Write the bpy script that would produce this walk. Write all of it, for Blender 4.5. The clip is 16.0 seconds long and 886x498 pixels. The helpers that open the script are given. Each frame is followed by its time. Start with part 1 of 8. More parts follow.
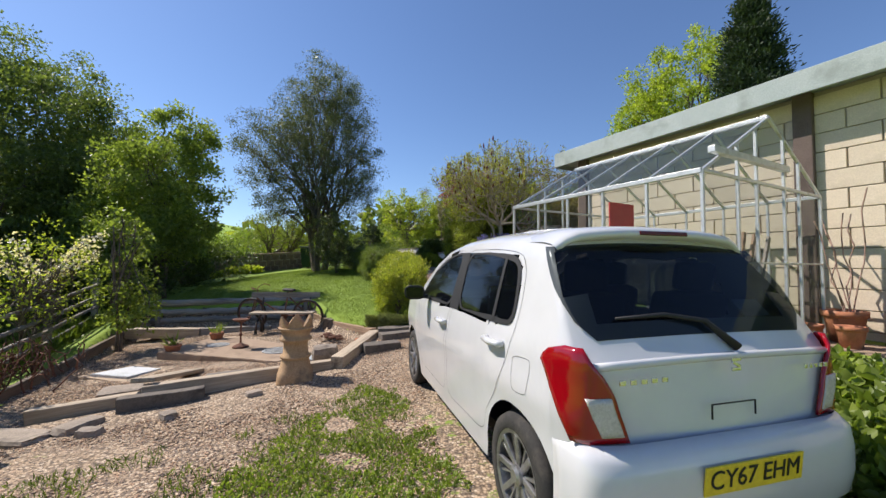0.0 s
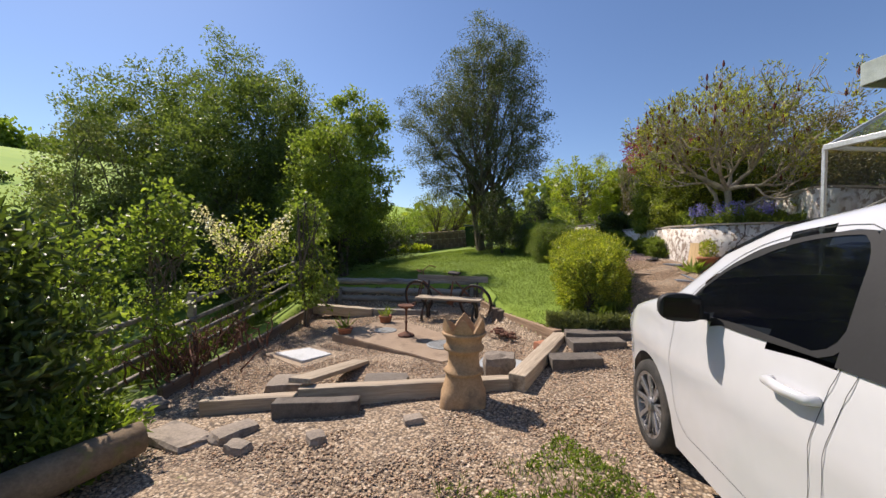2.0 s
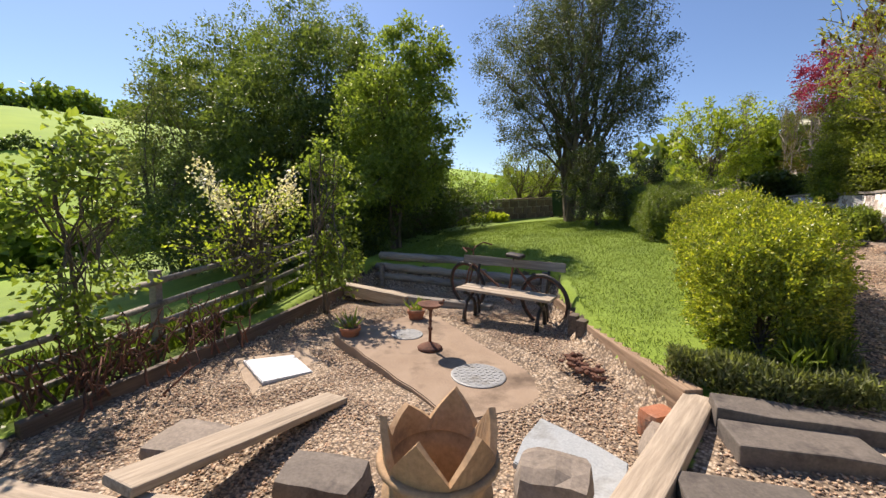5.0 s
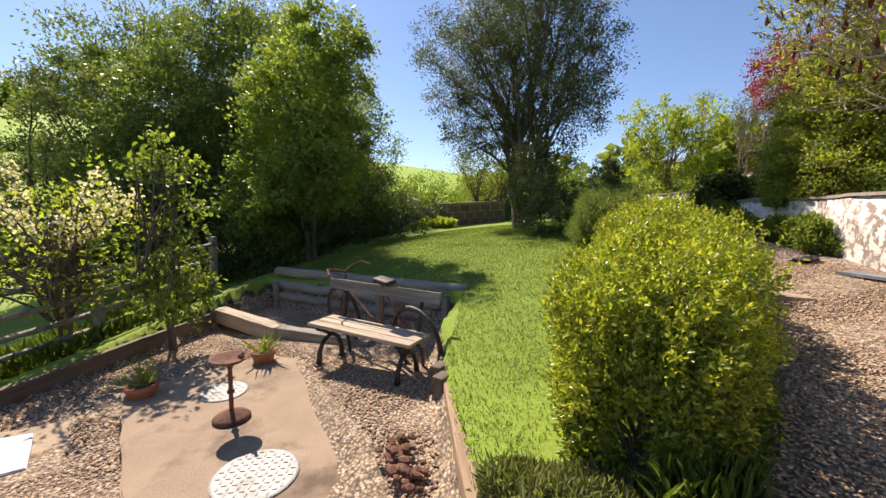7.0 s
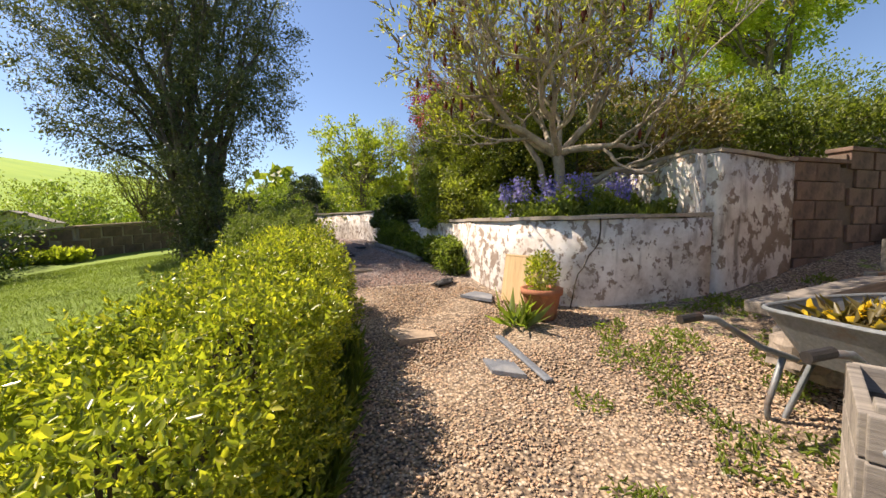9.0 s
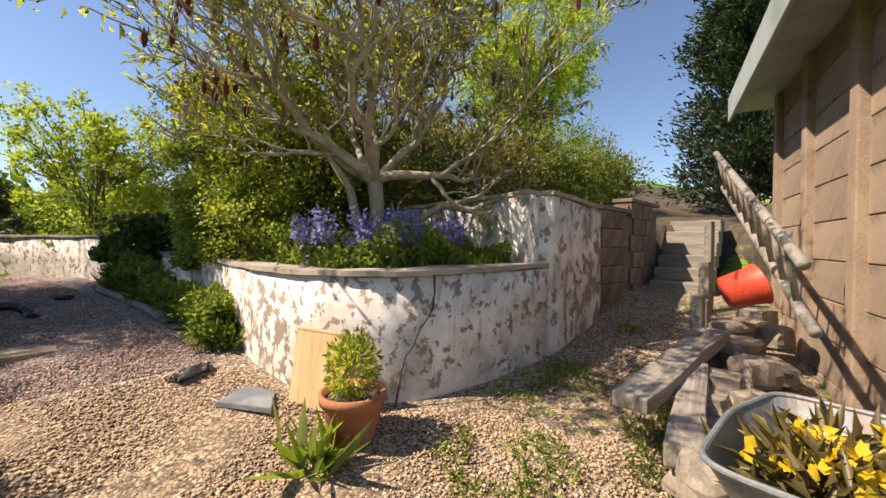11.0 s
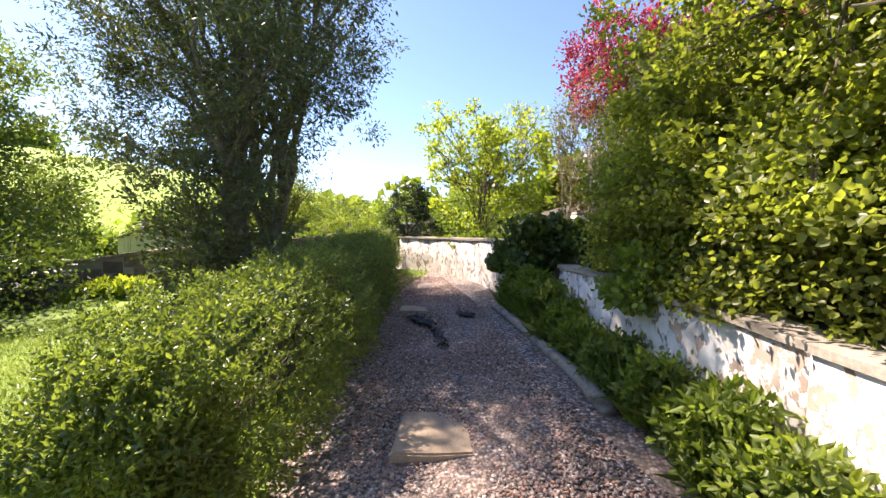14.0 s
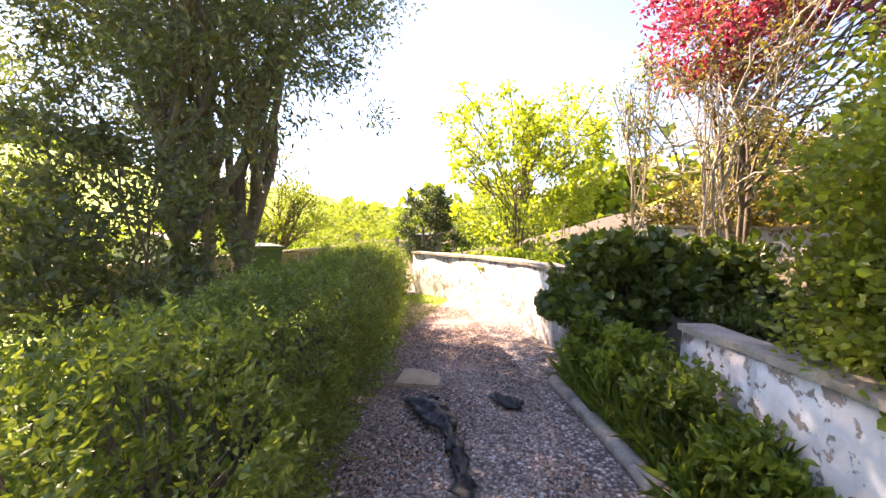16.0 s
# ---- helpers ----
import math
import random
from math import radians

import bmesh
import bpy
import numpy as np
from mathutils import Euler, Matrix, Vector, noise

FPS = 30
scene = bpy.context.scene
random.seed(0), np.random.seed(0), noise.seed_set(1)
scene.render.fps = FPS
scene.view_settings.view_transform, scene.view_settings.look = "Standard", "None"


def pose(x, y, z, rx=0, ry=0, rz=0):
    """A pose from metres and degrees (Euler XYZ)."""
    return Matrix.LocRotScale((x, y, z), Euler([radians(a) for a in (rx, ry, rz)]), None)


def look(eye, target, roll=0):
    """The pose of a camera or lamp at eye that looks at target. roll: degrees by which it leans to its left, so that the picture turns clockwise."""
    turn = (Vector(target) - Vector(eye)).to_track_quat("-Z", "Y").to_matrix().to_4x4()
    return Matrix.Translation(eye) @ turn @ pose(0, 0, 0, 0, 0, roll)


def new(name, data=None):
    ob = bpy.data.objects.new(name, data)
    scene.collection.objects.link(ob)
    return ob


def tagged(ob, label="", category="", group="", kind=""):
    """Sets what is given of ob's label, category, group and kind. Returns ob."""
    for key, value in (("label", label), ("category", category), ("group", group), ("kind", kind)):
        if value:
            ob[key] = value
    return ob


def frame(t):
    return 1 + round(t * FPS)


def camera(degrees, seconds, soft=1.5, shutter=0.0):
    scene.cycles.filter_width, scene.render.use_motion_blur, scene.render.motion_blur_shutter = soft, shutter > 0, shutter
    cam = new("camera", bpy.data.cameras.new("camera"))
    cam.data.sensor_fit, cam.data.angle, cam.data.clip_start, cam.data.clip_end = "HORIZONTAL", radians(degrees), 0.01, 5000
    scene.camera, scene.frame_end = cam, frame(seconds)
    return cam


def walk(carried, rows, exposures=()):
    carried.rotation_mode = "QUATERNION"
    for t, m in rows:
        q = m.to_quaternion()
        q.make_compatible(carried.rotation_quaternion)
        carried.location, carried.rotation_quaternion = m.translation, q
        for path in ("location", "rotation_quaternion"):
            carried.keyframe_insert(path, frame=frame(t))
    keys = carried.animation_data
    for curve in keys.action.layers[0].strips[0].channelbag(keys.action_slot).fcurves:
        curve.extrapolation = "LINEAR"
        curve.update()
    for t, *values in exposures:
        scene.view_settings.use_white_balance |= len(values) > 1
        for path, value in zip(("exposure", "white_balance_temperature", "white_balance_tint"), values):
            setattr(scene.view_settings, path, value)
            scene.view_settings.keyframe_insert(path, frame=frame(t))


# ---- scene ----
cam = camera(99.1, 16.0)
PATH = [
    (0, (0.087, -0.086, 1.304), (0.035, 1.911, 1.389), 0.4),
    (0.5, (-0.072, 0.253, 1.295), (-0.495, 2.207, 1.324), 0.3),
    (1, (-0.177, 0.612, 1.32), (-0.824, 2.504, 1.309), 0.7),
    (1.5, (-0.356, 0.963, 1.341), (-1.137, 2.804, 1.306), 0.7),
    (2, (-0.52, 1.314, 1.353), (-1.377, 3.121, 1.314), 0.5),
    (2.5, (-0.656, 1.689, 1.403), (-1.541, 3.482, 1.37), 0.5),
    (3, (-0.816, 2.096, 1.397), (-1.713, 3.883, 1.348), 0.6),
    (3.5, (-0.93, 2.451, 1.359), (-1.87, 4.214, 1.269), 0.8),
    (4, (-1.022, 2.78, 1.354), (-2.041, 4.495, 1.211), 0.9),
    (4.2, (-1.067, 2.912, 1.337), (-2.121, 4.604, 1.174), 1.0),
    (6.3, (-0.906, 4.649, 1.387), (-2.376, 5.985, 1.153), 1.4),
    (6.5, (-0.841, 4.809, 1.413), (-2.282, 6.177, 1.186), 1.2),
    (7, (-0.68, 5.234, 1.474), (-1.866, 6.832, 1.271), 1.1),
    (7.5, (-0.495, 5.69, 1.519), (-1.247, 7.536, 1.348), 1.3),
    (8, (-0.277, 6.049, 1.548), (-0.616, 8.015, 1.407), 0.9),
    (8.5, (-0.096, 6.37, 1.616), (-0.183, 8.363, 1.48), -0.0),
    (9, (-0.013, 6.76, 1.696), (0.046, 8.755, 1.565), -0.5),
    (9.5, (0.103, 7.15, 1.777), (0.325, 9.134, 1.659), -1.0),
    (9.7, (0.157, 7.303, 1.813), (0.476, 9.275, 1.707), -1.1),
    (11.8, (0.407, 8.703, 1.989), (1.556, 10.34, 1.989), 1.2),
    (12, (0.315, 8.927, 1.996), (1.307, 10.664, 1.979), 1.2),
    (12.5, (0.111, 9.39, 2.008), (0.521, 11.347, 1.959), 1.2),
    (13, (-0.07, 9.763, 2.037), (-0.246, 11.753, 1.943), 0.8),
    (13.5, (-0.312, 10.158, 2.078), (-0.81, 12.091, 1.968), 0.4),
    (14, (-0.483, 10.597, 2.148), (-1.081, 12.503, 2.061), 0.4),
    (14.5, (-0.594, 11.064, 2.19), (-1.243, 12.955, 2.138), 0.5),
    (15, (-0.753, 11.462, 2.193), (-1.426, 13.345, 2.154), 1.0),
    (15.5, (-0.915, 11.928, 2.217), (-1.605, 13.804, 2.171), 1.4),
    (16, (-1.053, 12.308, 2.28), (-1.765, 14.177, 2.231), 1.2),
]
walk(cam, [(t, look(eye, target, roll)) for t, eye, target, roll in PATH], [(0, 0.38, 6050, 15), (1, 0.26, 6200, 16), (4, 0.42, 6450, 18), (6.5, 0.6, 6650, 18), (9.7, 0.74, 6950, 17), (12, 0.74, 7100, 16), (13, 1.0, 6700, 17), (14, 1.5, 6700, 21), (15, 1.95, 7100, 26), (16, 2.5, 8000, 29)])

# ---------------------------------------------------------------- light
SUN_AZ, SUN_EL = radians(72.0), radians(49.0)      # azimuth to the left of +y, and height
SUN_DIR = Vector((-math.sin(SUN_AZ) * math.cos(SUN_EL), math.cos(SUN_AZ) * math.cos(SUN_EL), math.sin(SUN_EL)))
world = bpy.data.worlds.new("sky")
scene.world = world
world.use_nodes = True
wn = world.node_tree
sky = wn.nodes.new("ShaderNodeTexSky")
sky.sky_type, sky.sun_disc = "NISHITA", False
sky.sun_elevation, sky.sun_rotation = SUN_EL, -SUN_AZ
sky.air_density, sky.dust_density, sky.ozone_density = 1.0, 0.25, 4.6
wn.nodes["Background"].inputs["Strength"].default_value = 0.105
wn.links.new(sky.outputs[0], wn.nodes["Background"].inputs["Color"])
sun_data = bpy.data.lights.new("sun", "SUN")
sun_data.energy, sun_data.angle, sun_data.color = 5.3, radians(0.6), (1.0, 0.9, 0.74)
sun = new("sun", sun_data)
sun.matrix_world = look(SUN_DIR * 60, (0, 0, 0))

# ---------------------------------------------------------------- materials
def material(name, rough=0.8, metal=0.0):
    m = bpy.data.materials.new(name)
    m.use_nodes = True
    b = m.node_tree.nodes["Principled BSDF"]
    b.inputs["Roughness"].default_value = rough
    b.inputs["Metallic"].default_value = metal
    return m, m.node_tree, b


def node(nt, kind, **sockets):
    n = nt.nodes.new("ShaderNode" + kind)
    for k, v in sockets.items():
        n.inputs[k.replace("_", " ")].default_value = v
    return n


def ramp(nt, source, stops):
    r = nt.nodes.new("ShaderNodeValToRGB")
    while len(r.color_ramp.elements) < len(stops):
        r.color_ramp.elements.new(0.5)
    for e, (at, c) in zip(r.color_ramp.elements, stops):
        e.position, e.color = at, (*c, 1)
    nt.links.new(source, r.inputs[0])
    return r.outputs[0]


def mix(nt, factor, a, b, how="MIX"):
    n = nt.nodes.new("ShaderNodeMix")
    n.data_type, n.blend_type = "RGBA", how
    for socket, v in ((n.inputs[0], factor), (n.inputs[6], a), (n.inputs[7], b)):
        if isinstance(v, (int, float)):
            socket.default_value = v
        elif isinstance(v, tuple):
            socket.default_value = (*v, 1)
        else:
            nt.links.new(v, socket)
    return n.outputs[2]


def coords(nt, scale=(1, 1, 1), world_space=False):
    c = nt.nodes.new("ShaderNodeTexCoord" if not world_space else "ShaderNodeNewGeometry")
    m = nt.nodes.new("ShaderNodeMapping")
    m.inputs["Scale"].default_value = scale
    nt.links.new(c.outputs["Object" if not world_space else "Position"], m.inputs[0])
    return m.outputs[0]


def noise_tex(nt, vec, scale, detail=5.0, rough=0.6):
    n = node(nt, "TexNoise", Scale=scale, Detail=detail, Roughness=rough)
    nt.links.new(vec, n.inputs["Vector"])
    return n.outputs["Fac"]


def bump(nt, b, height, strength=0.5, distance=0.01, under=None):
    n = node(nt, "Bump", Strength=strength, Distance=distance)
    nt.links.new(height, n.inputs["Height"])
    if under is not None:
        nt.links.new(under, n.inputs["Normal"])
    nt.links.new(n.outputs[0], b.inputs["Normal"])
    return n.outputs[0]


def worn(name, dark, light, stain=None, scale=6.0, fine=60.0, rough=0.85, stretch=(1, 1, 1), bumps=0.4, metal=0.0, vary=0.0, stain_at=(0.52, 0.68)):
    """A mottled surface: two tones by noise, a stain tone with its own shape, fine grain and relief."""
    m, nt, b = material(name, rough, metal)
    v = coords(nt, stretch)
    big = noise_tex(nt, v, scale)
    col = ramp(nt, big, [(0.3, dark), (0.7, light)])
    small = noise_tex(nt, v, fine, 6.0, 0.7)
    col = mix(nt, 0.45, col, ramp(nt, small, [(0.25, tuple(c * 0.45 for c in dark)), (0.75, tuple(min(1, c * 1.25) for c in light))]))
    if stain:
        s = noise_tex(nt, v, scale * 0.6, 7.0, 0.65)
        col = mix(nt, ramp(nt, s, [(stain_at[0], (0, 0, 0)), (stain_at[1], (1, 1, 1))]), col, stain)
    if vary:
        info = nt.nodes.new("ShaderNodeObjectInfo")
        hsv = nt.nodes.new("ShaderNodeHueSaturation")
        mr = node(nt, "MapRange", To_Min=1 - vary, To_Max=1 + vary)
        nt.links.new(info.outputs["Random"], mr.inputs[0])
        nt.links.new(mr.outputs[0], hsv.inputs["Value"])
        nt.links.new(col, hsv.inputs["Color"])
        col = hsv.outputs[0]
    nt.links.new(col, b.inputs["Base Color"])
    bump(nt, b, small, bumps, 0.006)
    return m


def timber(name, dark, light, along="x", rough=0.8):
    k = 0.06
    return worn(name, dark, light, tuple(c * 0.55 for c in dark), 14, 55, rough, (k if along == "x" else 1, k if along == "y" else 1, k if along == "z" else 1), 0.5, vary=0.12)


def leaf_material(name, dark, light, tip=None, translucent=0.42, rough=0.45, tip_share=0.12):
    """Leaves: each island its own tone, lit through from behind."""
    m, nt, b = material(name, rough)
    geo = nt.nodes.new("ShaderNodeNewGeometry")
    stops = [(0.0, dark), (1.0 - tip_share if tip else 1.0, light)]
    if tip:
        stops.append((1.0, tip))
    col = ramp(nt, geo.outputs["Random Per Island"], stops)
    patch = noise_tex(nt, coords(nt, world_space=True), 1.3, 3.0)
    col = mix(nt, 0.5, col, ramp(nt, patch, [(0.35, dark), (0.7, light)]))
    nt.links.new(col, b.inputs["Base Color"])
    t = node(nt, "BsdfTranslucent")
    warm = mix(nt, 1.0, col, (1.9, 2.0, 0.75), "MULTIPLY")
    nt.links.new(warm, t.inputs["Color"])
    ms = node(nt, "MixShader", Fac=translucent)
    nt.links.new(b.outputs[0], ms.inputs[1])
    nt.links.new(t.outputs[0], ms.inputs[2])
    nt.links.new(ms.outputs[0], nt.nodes["Material Output"].inputs["Surface"])
    return m


def pieces_material(name, stops, rough=0.85, fine=70.0):
    """Loose small stones: a tone for each island."""
    m, nt, b = material(name, rough)
    geo = nt.nodes.new("ShaderNodeNewGeometry")
    col = ramp(nt, geo.outputs["Random Per Island"], stops)
    small = noise_tex(nt, coords(nt), fine, 4.0)
    col = mix(nt, 0.35, col, ramp(nt, small, [(0.3, (0.12, 0.1, 0.08)), (0.7, (0.6, 0.52, 0.44))]), "OVERLAY")
    nt.links.new(col, b.inputs["Base Color"])
    return m


# ---------------------------------------------------------------- mesh helpers
def finish(name, bm, mats, smooth=False):
    me = bpy.data.meshes.new(name)
    bm.normal_update()
    bm.to_mesh(me)
    bm.free()
    for m in (mats if isinstance(mats, (list, tuple)) else [mats]):
        me.materials.append(m)
    if smooth:
        me.polygons.foreach_set("use_smooth", [True] * len(me.polygons))
    return me


def part(name, bm, mat, parent=None, label="", smooth=False):
    """One bmesh as one object, under a thing or a part if one is given."""
    ob = new(name, finish(name, bm, mat, smooth))
    if parent is not None:
        ob.parent = parent
    if label:
        ob["label"] = label
    return ob


def empty(name, m, label="", category="", group="", kind=""):
    ob = new(name)
    ob.empty_display_size = 0.1
    ob.matrix_world = m
    return tagged(ob, label, category, group, kind)


def box(bm, size, at=(0, 0, 0), turn=(0, 0, 0), bevel=0.0, m=None):
    r = bmesh.ops.create_cube(bm, size=1.0)
    bmesh.ops.transform(bm, matrix=(m or Matrix()) @ pose(*at, *turn) @ Matrix.Diagonal((*size, 1)), verts=r["verts"])
    if bevel:
        es = {e for v in r["verts"] for e in v.link_edges}
        bmesh.ops.bevel(bm, geom=list(es), offset=bevel, segments=2, affect="EDGES", profile=0.6)
    return bm


def lathe(bm, profile, n=24, at=(0, 0, 0), m=None, close=True):
    """A turned shape from (radius, height) pairs."""
    rings = []
    mm = (m or Matrix()) @ pose(*at)
    for r, h in profile:
        rings.append([bm.verts.new(mm @ Vector((r * math.cos(2 * math.pi * i / n), r * math.sin(2 * math.pi * i / n), h))) for i in range(n)])
    for a, b in zip(rings, rings[1:]):
        for i in range(n):
            bm.faces.new((a[i], a[(i + 1) % n], b[(i + 1) % n], b[i]))
    if close:
        bm.faces.new(rings[0][::-1])
        bm.faces.new(rings[-1])
    return bm


def tube(bm, pts, radii, n=8, cap=True):
    """A round bar along points."""
    pts = [Vector(p) for p in pts]
    if isinstance(radii, (int, float)):
        radii = [radii] * len(pts)
    rings, up = [], None
    for i, p in enumerate(pts):
        d = (pts[min(i + 1, len(pts) - 1)] - pts[max(i - 1, 0)]).normalized()
        if up is None:
            up = d.orthogonal().normalized()
        up = (up - d * up.dot(d)).normalized()
        side = d.cross(up)
        rings.append([bm.verts.new(p + (up * math.cos(a) + side * math.sin(a)) * radii[i]) for a in (2 * math.pi * k / n for k in range(n))])
    for a, b in zip(rings, rings[1:]):
        for i in range(n):
            bm.faces.new((a[i], a[(i + 1) % n], b[(i + 1) % n], b[i]))
    if cap:
        bm.faces.new(rings[0][::-1])
        bm.faces.new(rings[-1])
    return bm


def roughen(bm, amount, scale=3.0, seed=0.0, keep_low=None):
    for v in bm.verts:
        if keep_low is not None and v.co.z < keep_low:
            continue
        v.co += noise.noise_vector(v.co * scale + Vector((seed, seed * 1.7, 3.1))) * amount


def stone_mesh(name, size, mat, seed, cuts=2, amount=0.16):
    bm = bmesh.new()
    r = bmesh.ops.create_cube(bm, size=1.0)
    bmesh.ops.subdivide_edges(bm, edges=bm.edges[:], cuts=cuts, use_grid_fill=True)
    for v in bm.verts:
        p = v.co.normalized() * 0.62
        v.co = v.co.lerp(p, 0.35)
        v.co += noise.noise_vector(v.co * 2.3 + Vector((seed * 7.3, seed, 0))) * amount
    bmesh.ops.transform(bm, matrix=Matrix.Diagonal((*size, 1)), verts=bm.verts)
    return finish(name, bm, mat)


def mesh_arrays(name, verts, faces, mat):
    me = bpy.data.meshes.new(name)
    v = np.asarray(verts, np.float32)
    f = np.asarray(faces, np.int32)
    me.vertices.add(len(v))
    me.vertices.foreach_set("co", v.ravel())
    k = f.shape[1]
    me.loops.add(f.size)
    me.loops.foreach_set("vertex_index", f.ravel())
    me.polygons.add(len(f))
    me.polygons.foreach_set("loop_start", np.arange(0, f.size, k, dtype=np.int32))
    me.polygons.foreach_set("loop_total", np.full(len(f), k, np.int32))
    me.update()
    for m in (mat if isinstance(mat, (list, tuple)) else [mat]):
        me.materials.append(m)
    return me


def unit(a):
    return a / np.maximum(np.linalg.norm(a, axis=-1, keepdims=True), 1e-9)


def leaf_cloud(name, centres, outward, size, mat, rng, aspect=0.5, droop=0.0, spread=1.0, fold=0.18, ovate=False):
    """Many small leaves, pointing roughly outward: each a folded lozenge, or an ovate blade bent along its rib."""
    n = len(centres)
    along = unit(outward + spread * rng.normal(size=(n, 3)) + np.array([0, 0, -droop]))
    side = unit(np.cross(along, rng.normal(size=(n, 3))))
    flat = np.cross(along, side)
    s = size * rng.uniform(0.6, 1.35, (n, 1))
    base = centres
    tip = base + along * s
    mid = base + along * s * 0.45
    if ovate:
        bow = flat * s * 0.12
        ring = [base, base + along * s * 0.28 + side * s * aspect * 0.46 + flat * s * fold, base + along * s * 0.68 + side * s * aspect * 0.4 + flat * s * fold * 0.8, tip - bow,
                base + along * s * 0.68 - side * s * aspect * 0.4 + flat * s * fold * 0.8, base + along * s * 0.28 - side * s * aspect * 0.46 + flat * s * fold]
        v = np.stack(ring, 1).reshape(-1, 3)
        i = np.arange(n)[:, None] * 6
        f = np.concatenate([i + np.array([[0, 1, 2, 3]]), i + np.array([[0, 3, 4, 5]])], 0)
        return mesh_arrays(name, v, f, mat)
    l = mid + side * s * aspect * 0.5 + flat * s * fold
    r = mid - side * s * aspect * 0.5 + flat * s * fold
    v = np.stack([base, l, tip, r], 1).reshape(-1, 3)
    i = np.arange(n)[:, None] * 4
    f = np.concatenate([i + np.array([[0, 1, 2]]), i + np.array([[0, 2, 3]])], 0)
    return mesh_arrays(name, v, f, mat)


def tube_arrays(lines, n=5):
    """Tapered round limbs, as arrays: each line is (points, radii)."""
    vs, fs, base = [], [], 0
    ang = np.arange(n) * 2 * math.pi / n
    for pts, radii in lines:
        p = np.asarray(pts, float)
        d = unit(np.gradient(p, axis=0))
        ref = np.array([0.31, 0.17, 0.05]) + (np.array([0, 0, 1.0]) if abs(d[0][2]) < 0.8 else np.array([1.0, 0, 0]))
        u = unit(np.cross(d, ref))
        w = np.cross(d, u)
        r = np.asarray(radii, float)[:, None, None]
        ring = p[:, None, :] + r * (u[:, None, :] * np.cos(ang)[None, :, None] + w[:, None, :] * np.sin(ang)[None, :, None])
        vs.append(ring.reshape(-1, 3))
        for k in range(len(p) - 1):
            a = base + k * n + np.arange(n)
            b = base + k * n + (np.arange(n) + 1) % n
            fs.append(np.stack([a, b, b + n, a + n], 1))
        base += len(p) * n
    return np.concatenate(vs), np.concatenate(fs)


def bent(a, b, sag, steps, rng, wobble=0.05):
    """A limb from a to b that leaves upward and bends over."""
    a, b = np.asarray(a, float), np.asarray(b, float)
    t = np.linspace(0, 1, steps)[:, None]
    length = np.linalg.norm(b - a)
    ctrl = a * 0.45 + b * 0.55 + np.array([0, 0, sag * length])
    p = (1 - t) ** 2 * a + 2 * t * (1 - t) * ctrl + t**2 * b
    p[1:-1] += rng.normal(size=(steps - 2, 3)) * wobble * length
    return p


